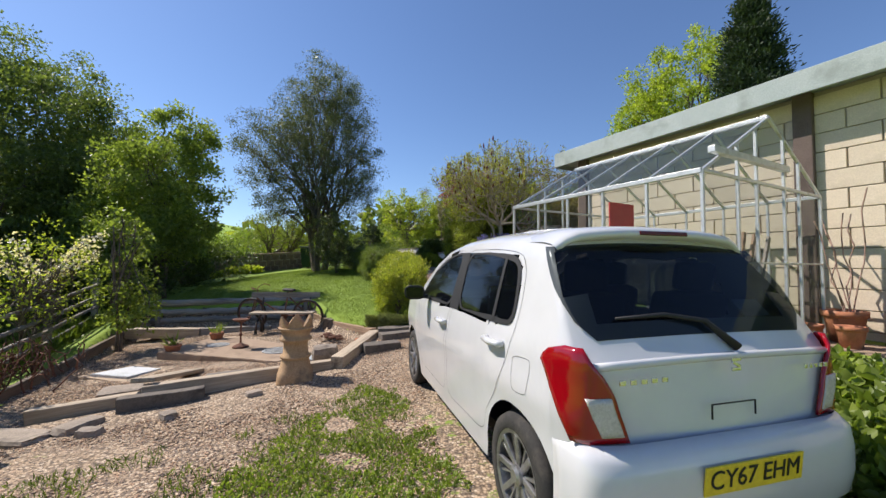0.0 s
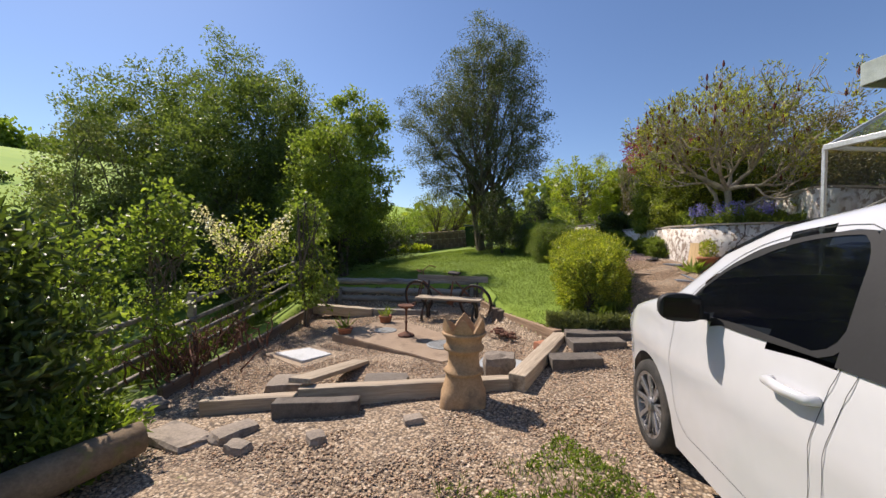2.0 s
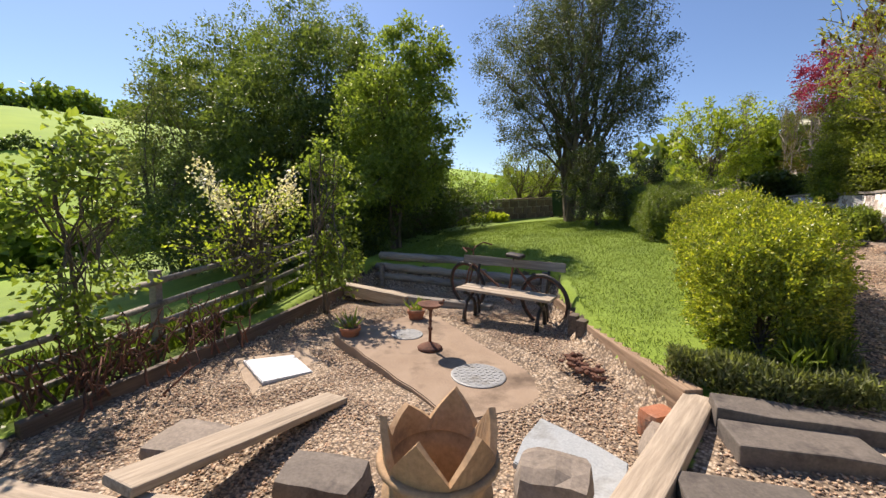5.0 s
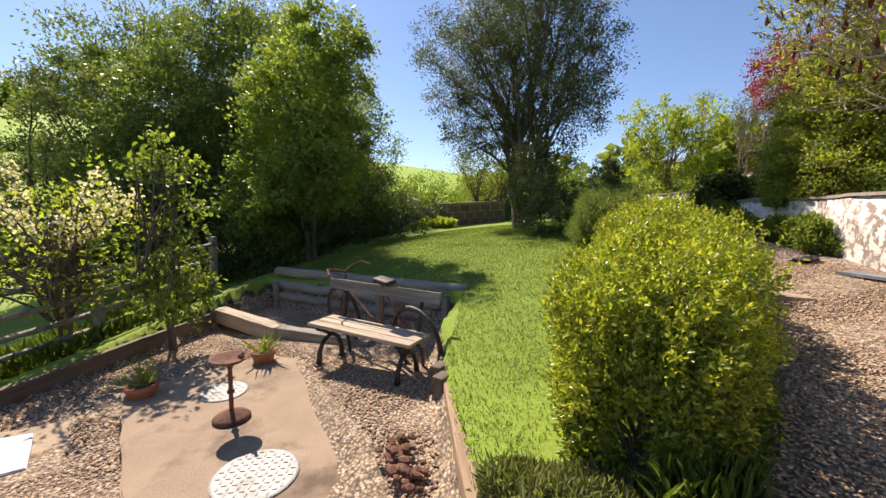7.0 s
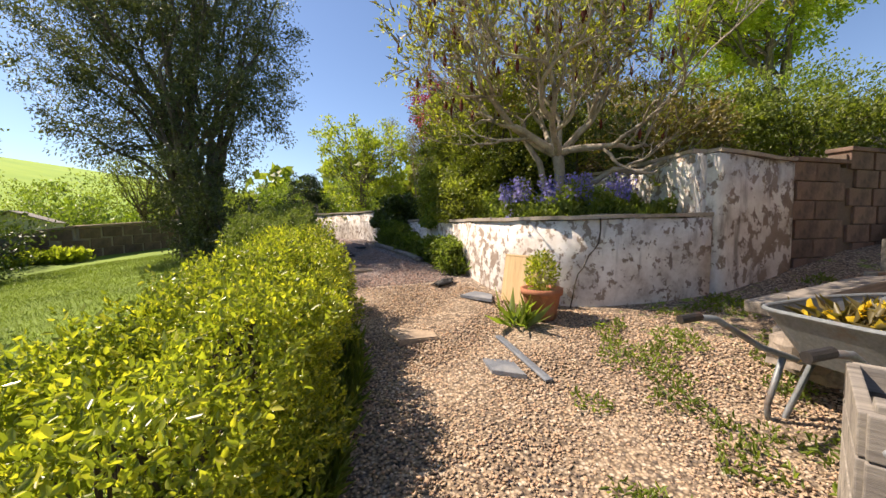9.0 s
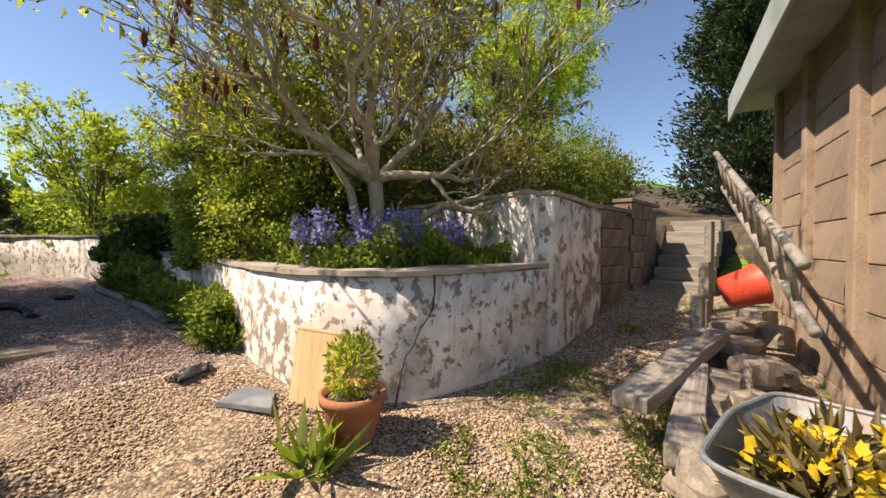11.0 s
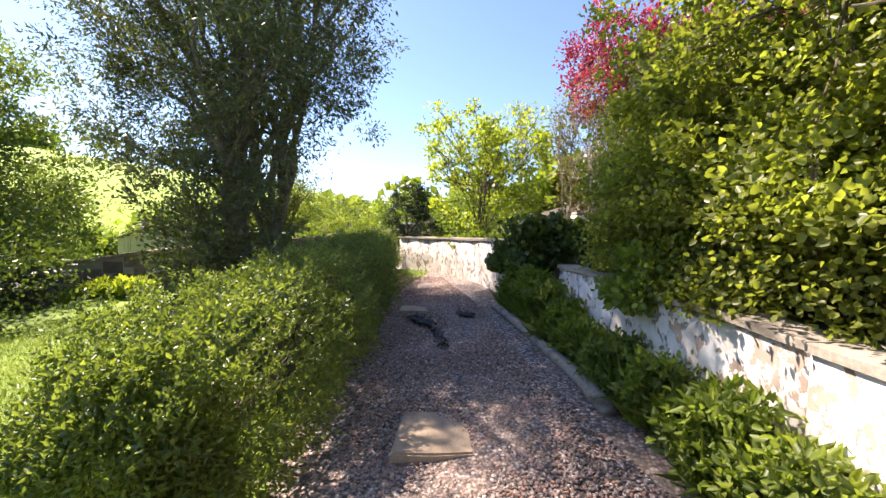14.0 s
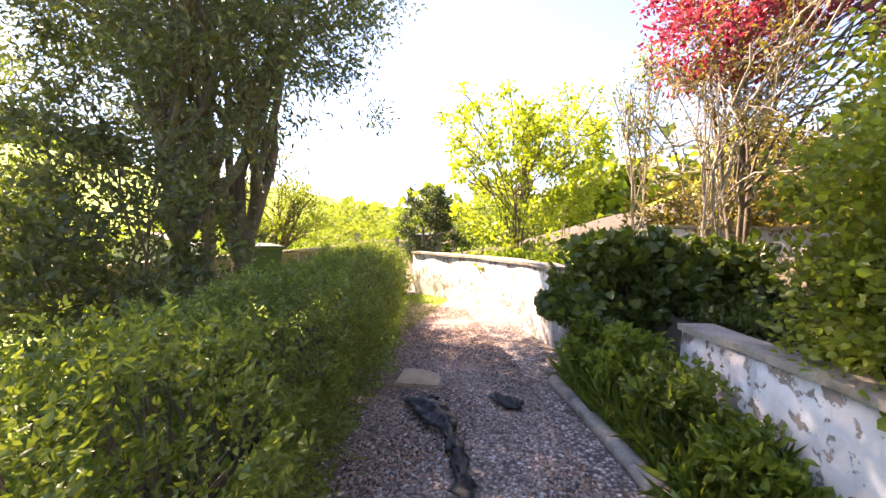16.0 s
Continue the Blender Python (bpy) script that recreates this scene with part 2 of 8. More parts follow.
def plant(name, at, lobes, leaf, mats, rng_seed, clumps=120, per=90, clump=0.35, trunk=None, stems=1, limbs=14, hollow=0.55,
          label="", category="tree", aspect=0.5, droop=0.0, spread=1.0, bare=0.0, stem_top=0.6, group="", squash=0.75, sag=0.08, ovate=False):
    """A tree or bush: trunk and limbs, and a crown of leaf clumps in the lobes (centre and radii, from the foot)."""
    rng = np.random.default_rng(rng_seed)
    thing = empty(name, pose(*at), label, category, group)
    bark, leaf_mat = mats
    vol = np.array([np.prod(r) ** (2 / 3) for _, r in lobes])
    pick = rng.choice(len(lobes), clumps, p=vol / vol.sum())
    c0 = np.array([l[0] for l in lobes], float)[pick]
    r0 = np.array([l[1] for l in lobes], float)[pick]
    d = unit(rng.normal(size=(clumps, 3)))
    rad = (hollow + (1 - hollow) * rng.uniform(0, 1, (clumps, 1)) ** 0.5) * rng.uniform(0.82, 1.12, (clumps, 1))
    cc = c0 + d * r0 * rad
    cc[:, 2] = np.maximum(cc[:, 2], 0.1)
    n = per * clumps
    which = np.repeat(np.arange(clumps), per)
    off = unit(rng.normal(size=(n, 3))) * (rng.uniform(0, 1, (n, 1)) ** 0.6)
    size_c = clump * rng.uniform(0.6, 1.4, (clumps, 1))
    pts = cc[which] + off * size_c[which] * np.array([1, 1, squash])
    pts[:, 2] = np.maximum(pts[:, 2], 0.02)
    out = unit(off + 0.6 * d[which] + np.array([0, 0, 0.25]))
    crown = new("crown", leaf_cloud("crown", pts, out, leaf, leaf_mat, rng, aspect, droop, spread, 0.18, ovate))
    crown.parent = thing
    if trunk:
        height, radius = trunk
        lines = []
        heads = []
        for k in range(stems):
            a = 2 * math.pi * k / max(stems, 1) + rng.uniform(0, 1)
            foot = np.array([math.cos(a), math.sin(a), 0]) * (radius * 1.2 if stems > 1 else 0)
            head = foot * (1 + 2.5 * (stems > 1)) + np.array([*rng.normal(0, 0.04 * height, 2), height])
            p = bent(foot, head, 0.0, 8, rng, 0.012)
            rr = radius / (stems ** 0.45) * np.linspace(1.0, 0.45, 8)
            rr[0] *= 1.35
            lines.append((p, rr))
            heads.append((p, rr))
        order = rng.permutation(clumps)[:limbs]
        for j, i in enumerate(order):
            p, rr = heads[j % stems]
            k = rng.integers(int(8 * stem_top) - 2, 8)
            b = bent(p[k], cc[i], sag, 7, rng, 0.025)
            w = rr[k] * 0.62
            lines.append((b, np.linspace(w, 0.008 + w * 0.12, 7)))
            near = np.argsort(np.linalg.norm(cc - cc[i], axis=1))[1:4]
            for q in near:
                m = rng.integers(2, 6)
                tw = bent(b[m], cc[q], 0.05, 5, rng, 0.04)
                lines.append((tw, np.linspace(w * 0.4, 0.006, 5)))
        v, f = tube_arrays(lines, 6)
        ob = new("trunk", mesh_arrays("trunk", v, f, bark))
        ob.data.polygons.foreach_set("use_smooth", [True] * len(ob.data.polygons))
        ob.parent = thing
    return thing

BARK = worn("bark", (0.06, 0.045, 0.032), (0.2, 0.16, 0.12), (0.03, 0.028, 0.02), 9, 60, 0.9, (1, 1, 0.25), 0.8)
BARK_PALE = worn("pale bark", (0.2, 0.16, 0.12), (0.48, 0.41, 0.33), (0.12, 0.1, 0.08), 8, 70, 0.85, (1, 1, 0.5), 0.6)
LEAF_WILLOW = leaf_material("willow leaf", (0.075, 0.09, 0.035), (0.21, 0.23, 0.1), (0.36, 0.38, 0.2), 0.4)
LEAF_LAWN_TREE = leaf_material("lawn tree leaf", (0.045, 0.056, 0.027), (0.13, 0.15, 0.072), (0.3, 0.33, 0.19), 0.34)
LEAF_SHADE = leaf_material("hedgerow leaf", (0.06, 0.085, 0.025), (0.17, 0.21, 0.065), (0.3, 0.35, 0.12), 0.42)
LEAF_FIELD = leaf_material("maple leaf", (0.08, 0.12, 0.02), (0.22, 0.28, 0.05), (0.34, 0.4, 0.08), 0.45)
# lighter copy of the maple leaf, with the sunlit look put into its colour
LEAF_MAPLE = leaf_material("lit maple leaf", (0.085, 0.12, 0.03), (0.23, 0.28, 0.065), (0.38, 0.43, 0.12), 0.5)
LEAF_BRIGHT = leaf_material("fresh leaf", (0.17, 0.22, 0.03), (0.36, 0.4, 0.06), (0.5, 0.5, 0.1), 0.5)
LEAF_DARK = leaf_material("dark leaf", (0.035, 0.055, 0.015), (0.1, 0.14, 0.035), (0.17, 0.21, 0.06), 0.3)
LEAF_GOLD = leaf_material("golden hedge leaf", (0.07, 0.1, 0.02), (0.35, 0.39, 0.05), (0.84, 0.74, 0.1), 0.42, 0.3, 0.36)
LEAF_BOX = leaf_material("box hedge leaf", (0.08, 0.11, 0.03), (0.2, 0.25, 0.065), (0.38, 0.42, 0.11), 0.38, 0.4)
LEAF_HAZEL = leaf_material("hazel leaf", (0.07, 0.09, 0.02), (0.22, 0.26, 0.05), (0.42, 0.45, 0.08), 0.45)
LEAF_SCREEN = leaf_material("hazel screen leaf", (0.09, 0.105, 0.025), (0.27, 0.31, 0.065), (0.5, 0.53, 0.12), 0.5, 0.4, 0.18)
LEAF_OLIVE = leaf_material("olive brown leaf", (0.09, 0.07, 0.03), (0.22, 0.18, 0.06), (0.32, 0.2, 0.08), 0.35)
LEAF_SUMAC = leaf_material("young sumac leaf", (0.17, 0.18, 0.035), (0.38, 0.4, 0.07), (0.58, 0.5, 0.1), 0.5)
LEAF_RED = leaf_material("crimson leaf", (0.15, 0.012, 0.05), (0.36, 0.04, 0.14), (0.46, 0.1, 0.2), 0.4)
LEAF_CONIFER = leaf_material("conifer spray", (0.018, 0.035, 0.016), (0.05, 0.08, 0.035), None, 0.15, 0.6)
PETAL_WHITE = leaf_material("blossom petal", (0.6, 0.5, 0.5), (0.8, 0.74, 0.72), None, 0.35)
PETAL_BLUE = leaf_material("bluebell petal", (0.14, 0.12, 0.5), (0.29, 0.26, 0.76), (0.45, 0.42, 0.88), 0.35)
BLADE = leaf_material("grass blade", (0.07, 0.105, 0.016), (0.18, 0.235, 0.036), (0.3, 0.34, 0.075), 0.32, 0.5)
PEBBLE = pieces_material("gravel pebble", [(0.0, (0.16, 0.12, 0.1)), (0.3, (0.42, 0.32, 0.23)), (0.6, (0.56, 0.42, 0.28)), (0.85, (0.48, 0.31, 0.2)), (1.0, (0.72, 0.61, 0.47))])
PEBBLE_PINK = pieces_material("pinkish gravel pebble", [(0.0, (0.1, 0.085, 0.085)), (0.3, (0.3, 0.24, 0.22)), (0.6, (0.44, 0.34, 0.3)), (0.85, (0.42, 0.22, 0.15)), (1.0, (0.66, 0.62, 0.58))])
TIMBER = timber("weathered pale timber", (0.3, 0.23, 0.16), (0.52, 0.43, 0.32))
TIMBER_DARK = timber("old dark timber", (0.09, 0.065, 0.045), (0.2, 0.15, 0.11))
TIMBER_GREY = timber("grey timber", (0.16, 0.14, 0.12), (0.36, 0.32, 0.27))
SLEEPER = timber("railway sleeper timber", (0.17, 0.1, 0.06), (0.4, 0.28, 0.18))
CONCRETE = worn("weathered concrete", (0.24, 0.165, 0.11), (0.4, 0.3, 0.21), (0.13, 0.09, 0.06), 2.5, 90, 0.9)
STONE = worn("grey brown stone", (0.17, 0.14, 0.11), (0.36, 0.3, 0.24), (0.1, 0.085, 0.07), 7, 50, 0.9, vary=0.2)
STONE_DARK = worn("dark kerb stone", (0.1, 0.085, 0.07), (0.2, 0.17, 0.14), (0.06, 0.05, 0.045), 7, 60, 0.9, vary=0.15)
FLAG = worn("sandstone flag", (0.3, 0.22, 0.15), (0.48, 0.37, 0.26), (0.2, 0.15, 0.11), 5, 70, 0.9)
SLATE = worn("blue grey slate", (0.09, 0.1, 0.12), (0.22, 0.24, 0.27), (0.3, 0.3, 0.3), 5, 60, 0.55)
TERRACOTTA = worn("terracotta", (0.3, 0.1, 0.05), (0.48, 0.2, 0.1), (0.3, 0.22, 0.16), 6, 80, 0.85)
BUFF_CLAY = worn("buff fired clay", (0.3, 0.18, 0.09), (0.5, 0.33, 0.18), (0.16, 0.11, 0.07), 6, 50, 0.8)
IRON = worn("black painted iron", (0.012, 0.012, 0.012), (0.035, 0.03, 0.028), (0.09, 0.045, 0.025), 20, 120, 0.6)
RUST = worn("rusty iron", (0.09, 0.035, 0.02), (0.22, 0.1, 0.06), (0.05, 0.03, 0.025), 18, 130, 0.9)
STEEL = worn("grey steel plate", (0.22, 0.23, 0.23), (0.36, 0.37, 0.37), (0.16, 0.15, 0.13), 8, 90, 0.6, metal=0.3)
SOIL = worn("dark soil", (0.04, 0.03, 0.02), (0.1, 0.075, 0.05), (0.03, 0.022, 0.016), 5, 40, 0.95)


def render_material(name="flaking white render", flaked=0.66, damp=0.6, worn_at=12.0):
    """Old white lime render: flaked patches show buff and grey underneath, stains run down."""
    m, nt, b = material(name, 0.9)
    v = coords(nt, world_space=True)
    big = noise_tex(nt, v, 1.1, 4.0)
    flakes = noise_tex(nt, coords(nt, (1, 1, 0.8), True), worn_at, 9.0, 0.68)
    both = nt.nodes.new("ShaderNodeMath")
    both.operation = "MULTIPLY_ADD"
    both.inputs[1].default_value = 0.25
    nt.links.new(big, both.inputs[0])
    nt.links.new(flakes, both.inputs[2])
    mask = ramp(nt, both.outputs[0], [(flaked, (0, 0, 0)), (flaked + 0.022, (1, 1, 1))])
    under = ramp(nt, noise_tex(nt, v, 3.0, 6.0), [(0.3, (0.22, 0.165, 0.13)), (0.7, (0.38, 0.3, 0.24))])
    paint = ramp(nt, noise_tex(nt, v, 3.4, 8.0, 0.7), [(0.3, (0.42, 0.35, 0.3)), (0.45, (0.66, 0.6, 0.54)), (0.62, (0.82, 0.78, 0.73))])
    col = mix(nt, mask, paint, under)
    streak = noise_tex(nt, coords(nt, (1, 1, 0.16), True), 6.0, 5.0)
    col = mix(nt, ramp(nt, streak, [(damp, (0, 0, 0)), (damp + 0.12, (0.7, 0.7, 0.7))]), col, (0.16, 0.13, 0.11))
    nt.links.new(col, b.inputs["Base Color"])
    fine = noise_tex(nt, v, 60.0, 6.0)
    n1 = bump(nt, b, mask, 0.6, 0.006)
    bump(nt, b, fine, 0.25, 0.004, n1)
    return m


RENDER = render_material()
RENDER_STAINED = render_material("damp stained render", 0.635, 0.56, 7.0)
COPING = worn("worn coping mortar", (0.26, 0.21, 0.17), (0.5, 0.44, 0.37), (0.14, 0.12, 0.1), 5, 60, 0.9)


def ground_material():
    m, nt, b = material("ground", 0.92)

    def attr(name):
        a = nt.nodes.new("ShaderNodeAttribute")
        a.attribute_name = name
        return a.outputs["Fac"]

    v = coords(nt, world_space=True)
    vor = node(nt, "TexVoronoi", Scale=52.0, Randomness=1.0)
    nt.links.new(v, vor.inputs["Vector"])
    sep = nt.nodes.new("ShaderNodeSeparateColor")
    nt.links.new(vor.outputs["Color"], sep.inputs[0])
    warm = ramp(nt, sep.outputs[0], [(0.0, (0.14, 0.11, 0.09)), (0.4, (0.38, 0.28, 0.185)), (0.75, (0.52, 0.39, 0.26)), (1.0, (0.66, 0.55, 0.42))])
    pink = ramp(nt, sep.outputs[0], [(0.0, (0.09, 0.08, 0.08)), (0.4, (0.28, 0.22, 0.2)), (0.75, (0.42, 0.31, 0.27)), (1.0, (0.62, 0.58, 0.54))])
    gravel = mix(nt, attr("pink"), warm, pink)
    # pebble rims darkened in the colour, standing for shade in the gaps
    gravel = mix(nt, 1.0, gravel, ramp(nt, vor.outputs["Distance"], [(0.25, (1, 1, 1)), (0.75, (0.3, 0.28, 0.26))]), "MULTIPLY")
    dirt = noise_tex(nt, v, 1.6, 6.0)
    gravel = mix(nt, ramp(nt, dirt, [(0.5, (0, 0, 0)), (0.72, (0.65, 0.65, 0.65))]), gravel, (0.13, 0.09, 0.06))
    gn = noise_tex(nt, v, 0.9, 5.0)
    grass = ramp(nt, gn, [(0.3, (0.1, 0.17, 0.015)), (0.55, (0.19, 0.29, 0.02)), (0.75, (0.28, 0.36, 0.04))])
    grass = mix(nt, 0.5, grass, ramp(nt, noise_tex(nt, v, 55.0, 5.0), [(0.3, (0.05, 0.09, 0.01)), (0.7, (0.3, 0.4, 0.05))]))
    soil = ramp(nt, noise_tex(nt, v, 7.0, 7.0), [(0.3, (0.035, 0.026, 0.018)), (0.7, (0.12, 0.09, 0.06))])
    field = ramp(nt, noise_tex(nt, v, 0.05, 4.0), [(0.3, (0.2, 0.33, 0.02)), (0.7, (0.3, 0.42, 0.03))])
    edge = noise_tex(nt, v, 7.0, 6.0, 0.7)

    def sharp(name):
        add = nt.nodes.new("ShaderNodeMath")
        add.operation = "ADD"
        nt.links.new(attr(name), add.inputs[0])
        nt.links.new(edge, add.inputs[1])
        return ramp(nt, add.outputs[0], [(0.92, (0, 0, 0)), (1.06, (1, 1, 1))])

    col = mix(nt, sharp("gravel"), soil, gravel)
    col = mix(nt, sharp("grass"), col, grass)
    col = mix(nt, attr("field"), col, field)
    nt.links.new(col, b.inputs["Base Color"])
    n1 = bump(nt, b, vor.outputs["Distance"], -0.7, 0.012)
    bump(nt, b, noise_tex(nt, v, 90.0, 4.0), 0.4, 0.008, n1)
    return m


GROUND = ground_material()

# ---------------------------------------------------------------- the lie of the land
PATIO = [(-1.36, 4.85), (-1.27, 6.3), (-2.27, 7.45), (-2.95, 8.25), (-3.3, 9.15), (-7.1, 8.75), (-6.95, 8.0), (-5.3, 4.55), (-4.85, 3.4), (-4.1, 3.25), (-2.96, 3.98)]
LAWN = [(-1.35, 6.45), (-2.35, 7.6), (-3.3, 9.3), (-7.2, 9.0), (-8.2, 12.5), (-7.5, 15.0), (-6.0, 17.0), (-3.2, 19.0), (-2.9, 15.0), (-1.75, 10.5), (-1.35, 8.0)]
WALL_LINE = [(5.9, 11.5), (4.16, 11.06), (2.80, 10.62), (1.72, 10.46), (1.38, 10.5), (1.12, 10.68), (0.9, 10.98), (0.66, 11.5), (0.5, 12.3), (0.36, 12.8), (0.12, 13.35), (-0.1, 14.1), (-0.42, 15.0), (-1.3, 16.2), (-1.75, 16.9), (-2.3, 17.5), (-3.0, 18.1), (-4.0, 18.75)]
TERRACE = WALL_LINE + [(-6.0, 22.0), (-9.0, 60.0), (70.0, 60.0), (70.0, 9.0), (9.0, 9.0), (6.6, 11.6)]
PATH_AREA = [(-1.2, 5.0), (-1.2, 6.4), (-0.75, 7.3), (-1.15, 10.5), (-2.1, 12.6), (-3.1, 15.4), (-4.2, 18.2), (-6.5, 23.0), (-4.5, 22.0), (-2.0, 18.0), (0.0, 14.5), (1.0, 12.0), (3.0, 11.2), (6.4, 12.0), (6.0, 9.9), (2.7, 8.3), (2.2, 5.5), (1.0, 4.6)]


def inside(poly, x, y):
    """Distance to a polygon's edge, positive within it."""
    x, y = np.asarray(x, float), np.asarray(y, float)
    d = np.full(x.shape, 1e9)
    odd = np.zeros(x.shape, bool)
    for (ax, ay), (bx, by) in zip(poly, poly[1:] + poly[:1]):
        ex, ey = bx - ax, by - ay
        t = np.clip(((x - ax) * ex + (y - ay) * ey) / (ex * ex + ey * ey), 0, 1)
        d = np.minimum(d, np.hypot(x - ax - t * ex, y - ay - t * ey))
        odd ^= ((ay > y) != (by > y)) & (x < (bx - ax) * (y - ay) / (by - ay + 1e-12) + ax)
    return np.where(odd, d, -d)


def smooth(a, b, v):
    t = np.clip((v - a) / (b - a), 0, 1)
    return t * t * (3 - 2 * t)


RISE_Y = [-60, 0, 3.2, 4.5, 5.3, 6.2, 7, 8, 9.2, 10, 11.8, 13, 15.3, 17, 20, 24, 40, 90, 600]
RISE_Z = [-0.5, -0.02, 0.0, 0.04, 0.09, 0.2, 0.33, 0.49, 0.64, 0.74, 0.98, 1.1, 1.3, 1.42, 1.6, 1.8, 2.4, 3.0, 6.0]


def height(x, y):
    """The height of the ground."""
    x, y = np.asarray(x, float), np.asarray(y, float)
    z = np.interp(y, RISE_Y, RISE_Z) + 0.055 * np.clip(x, -8, 0) + 0.05 * np.clip(x, 0, 4) * smooth(7, 10, y)
    z = z + 0.4 * smooth(1.6, 3.0, x + 0.33 * (y - 3.5)) * smooth(8.5, 6.5, y) + 0.3 * smooth(3, 6, x) * smooth(8, 10, y)
    edge = -5.35 - 0.48 * (np.clip(y, -2, 9) - 4.6) + 0.6 * smooth(4.2, 2.6, y) - 1.2 * smooth(9, 13, y)
    out = np.clip(edge - x, 0, None)
    z = z - 0.3 * smooth(0.05, 1.5, out) - 0.1 * np.clip(out - 1.0, 0, 40)
    far = np.clip(-x - 62, 0, None)
    z = z + 0.30 * np.minimum(far, 230) - 0.00035 * np.minimum(far, 230) ** 2
    d = inside(PATIO, x, y)
    low = -0.2 + 0.055 * (x + 3.0) + 0.012 * (y - 6) + 0.1 * smooth(7.3, 7.7, y + 0.28 * (x + 5))
    z = z + (np.minimum(low, z) - z) * smooth(-0.04, 0.06, d)
    t = inside(TERRACE, x, y)
    top = np.where(x > 2.75, 2.3, np.where(y < 12.2, 1.7, 1.7 + 0.06 * smooth(12.2, 14.5, y)))
    up = top + 0.16 * np.clip(t - 0.5, 0, 3) + 0.3 * np.clip(t - 3.0, 0, 14) + 0.04 * np.clip(t - 17, 0, 60)
    z = z + (np.maximum(up, z) - z) * smooth(0.0, 0.12, t)
    return z


def gz(x, y):
    return float(height(x, y))


def axis_steps(lo, a, b, hi, fine, first, grow):
    mid = np.arange(a, b + 1e-6, fine)
    out, s, v = [], first, b
    while v < hi:
        v += s
        s *= grow
        out.append(v)
    down, s, v = [], first, a
    while v > lo:
        v -= s
        s *= grow
        down.append(v)
    return np.array(down[::-1] + list(mid) + out)


gx = axis_steps(-1500, -8.2, 6.4, 1500, 0.085, 0.3, 1.22)
gy = axis_steps(-900, -1.5, 19.6, 1900, 0.1, 0.3, 1.22)
GX, GY = np.meshgrid(gx, gy)
GZ = height(GX, GY)
bumpy = np.array([noise.noise(Vector((float(a) * 1.7, float(b) * 1.7, 0))) for a, b in zip(GX.ravel(), GY.ravel())]).reshape(GX.shape)
GZ = GZ + 0.016 * bumpy
nx, ny = len(gx), len(gy)
ii = (np.arange(ny - 1)[:, None] * nx + np.arange(nx - 1)[None, :]).ravel()
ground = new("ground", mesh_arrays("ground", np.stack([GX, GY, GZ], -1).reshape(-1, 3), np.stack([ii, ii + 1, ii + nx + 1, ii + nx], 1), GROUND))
ground.data.polygons.foreach_set("use_smooth", [True] * len(ground.data.polygons))
tagged(ground, "uneven garden ground of gravel, lawn and soil", "ground", kind="structure")
m_lawn = smooth(-0.05, 0.12, inside(LAWN, GX, GY))
m_patio = smooth(-0.05, 0.05, inside(PATIO, GX, GY))
m_path = smooth(-0.1, 0.15, inside(PATH_AREA, GX, GY))
m_terr = smooth(-0.1, 0.1, inside(TERRACE, GX, GY))
drive = smooth(-4.8, -4.2, GX) * smooth(3.4, 2.4, GX) * smooth(5.6, 5.0, GY) * smooth(-6, -4, GY)
patchy = 0.5 + 0.5 * np.array([noise.noise(Vector((float(a) * 0.55, float(b) * 0.55, 7.0))) for a, b in zip(GX.ravel(), GY.ravel())]).reshape(GX.shape)
near_wheel = smooth(-1.9, -0.4, GX) * smooth(4.4, 3.0, GY)
m_gravel = np.clip(np.maximum(np.maximum(m_patio, m_path), drive * (1 - 0.25 * near_wheel)), 0, 1) * (1 - m_lawn) * (1 - m_terr)
side_grass = 0.42 * smooth(0.7, 2.0, GX) * smooth(7.5, 9, GY) * (1 - m_terr) + 0.0
m_grass = np.maximum(m_lawn, drive * np.clip(0.35 * patchy + 0.28 * near_wheel, 0, 0.62))
m_grass = np.maximum(m_grass, np.maximum(side_grass * patchy * 1.6, (1 - drive) * (1 - m_patio) * (1 - m_path) * (1 - m_terr) * 0.8))
m_grass = np.maximum(m_grass, 0.75 * m_terr * smooth(6, 9, inside(TERRACE, GX, GY)))
m_field = smooth(20, 45, -GX) + smooth(30, 50, GY) + smooth(-8, -15, GY) + smooth(20, 30, GX)
m_pink = smooth(10.8, 12.5, GY)
for key, values in (("gravel", m_gravel), ("grass", m_grass * (1 - m_patio)), ("field", np.clip(m_field, 0, 1)), ("pink", m_pink)):
    a = ground.data.attributes.new(key, "FLOAT", "POINT")
    a.data.foreach_set("value", values.astype(np.float32).ravel())

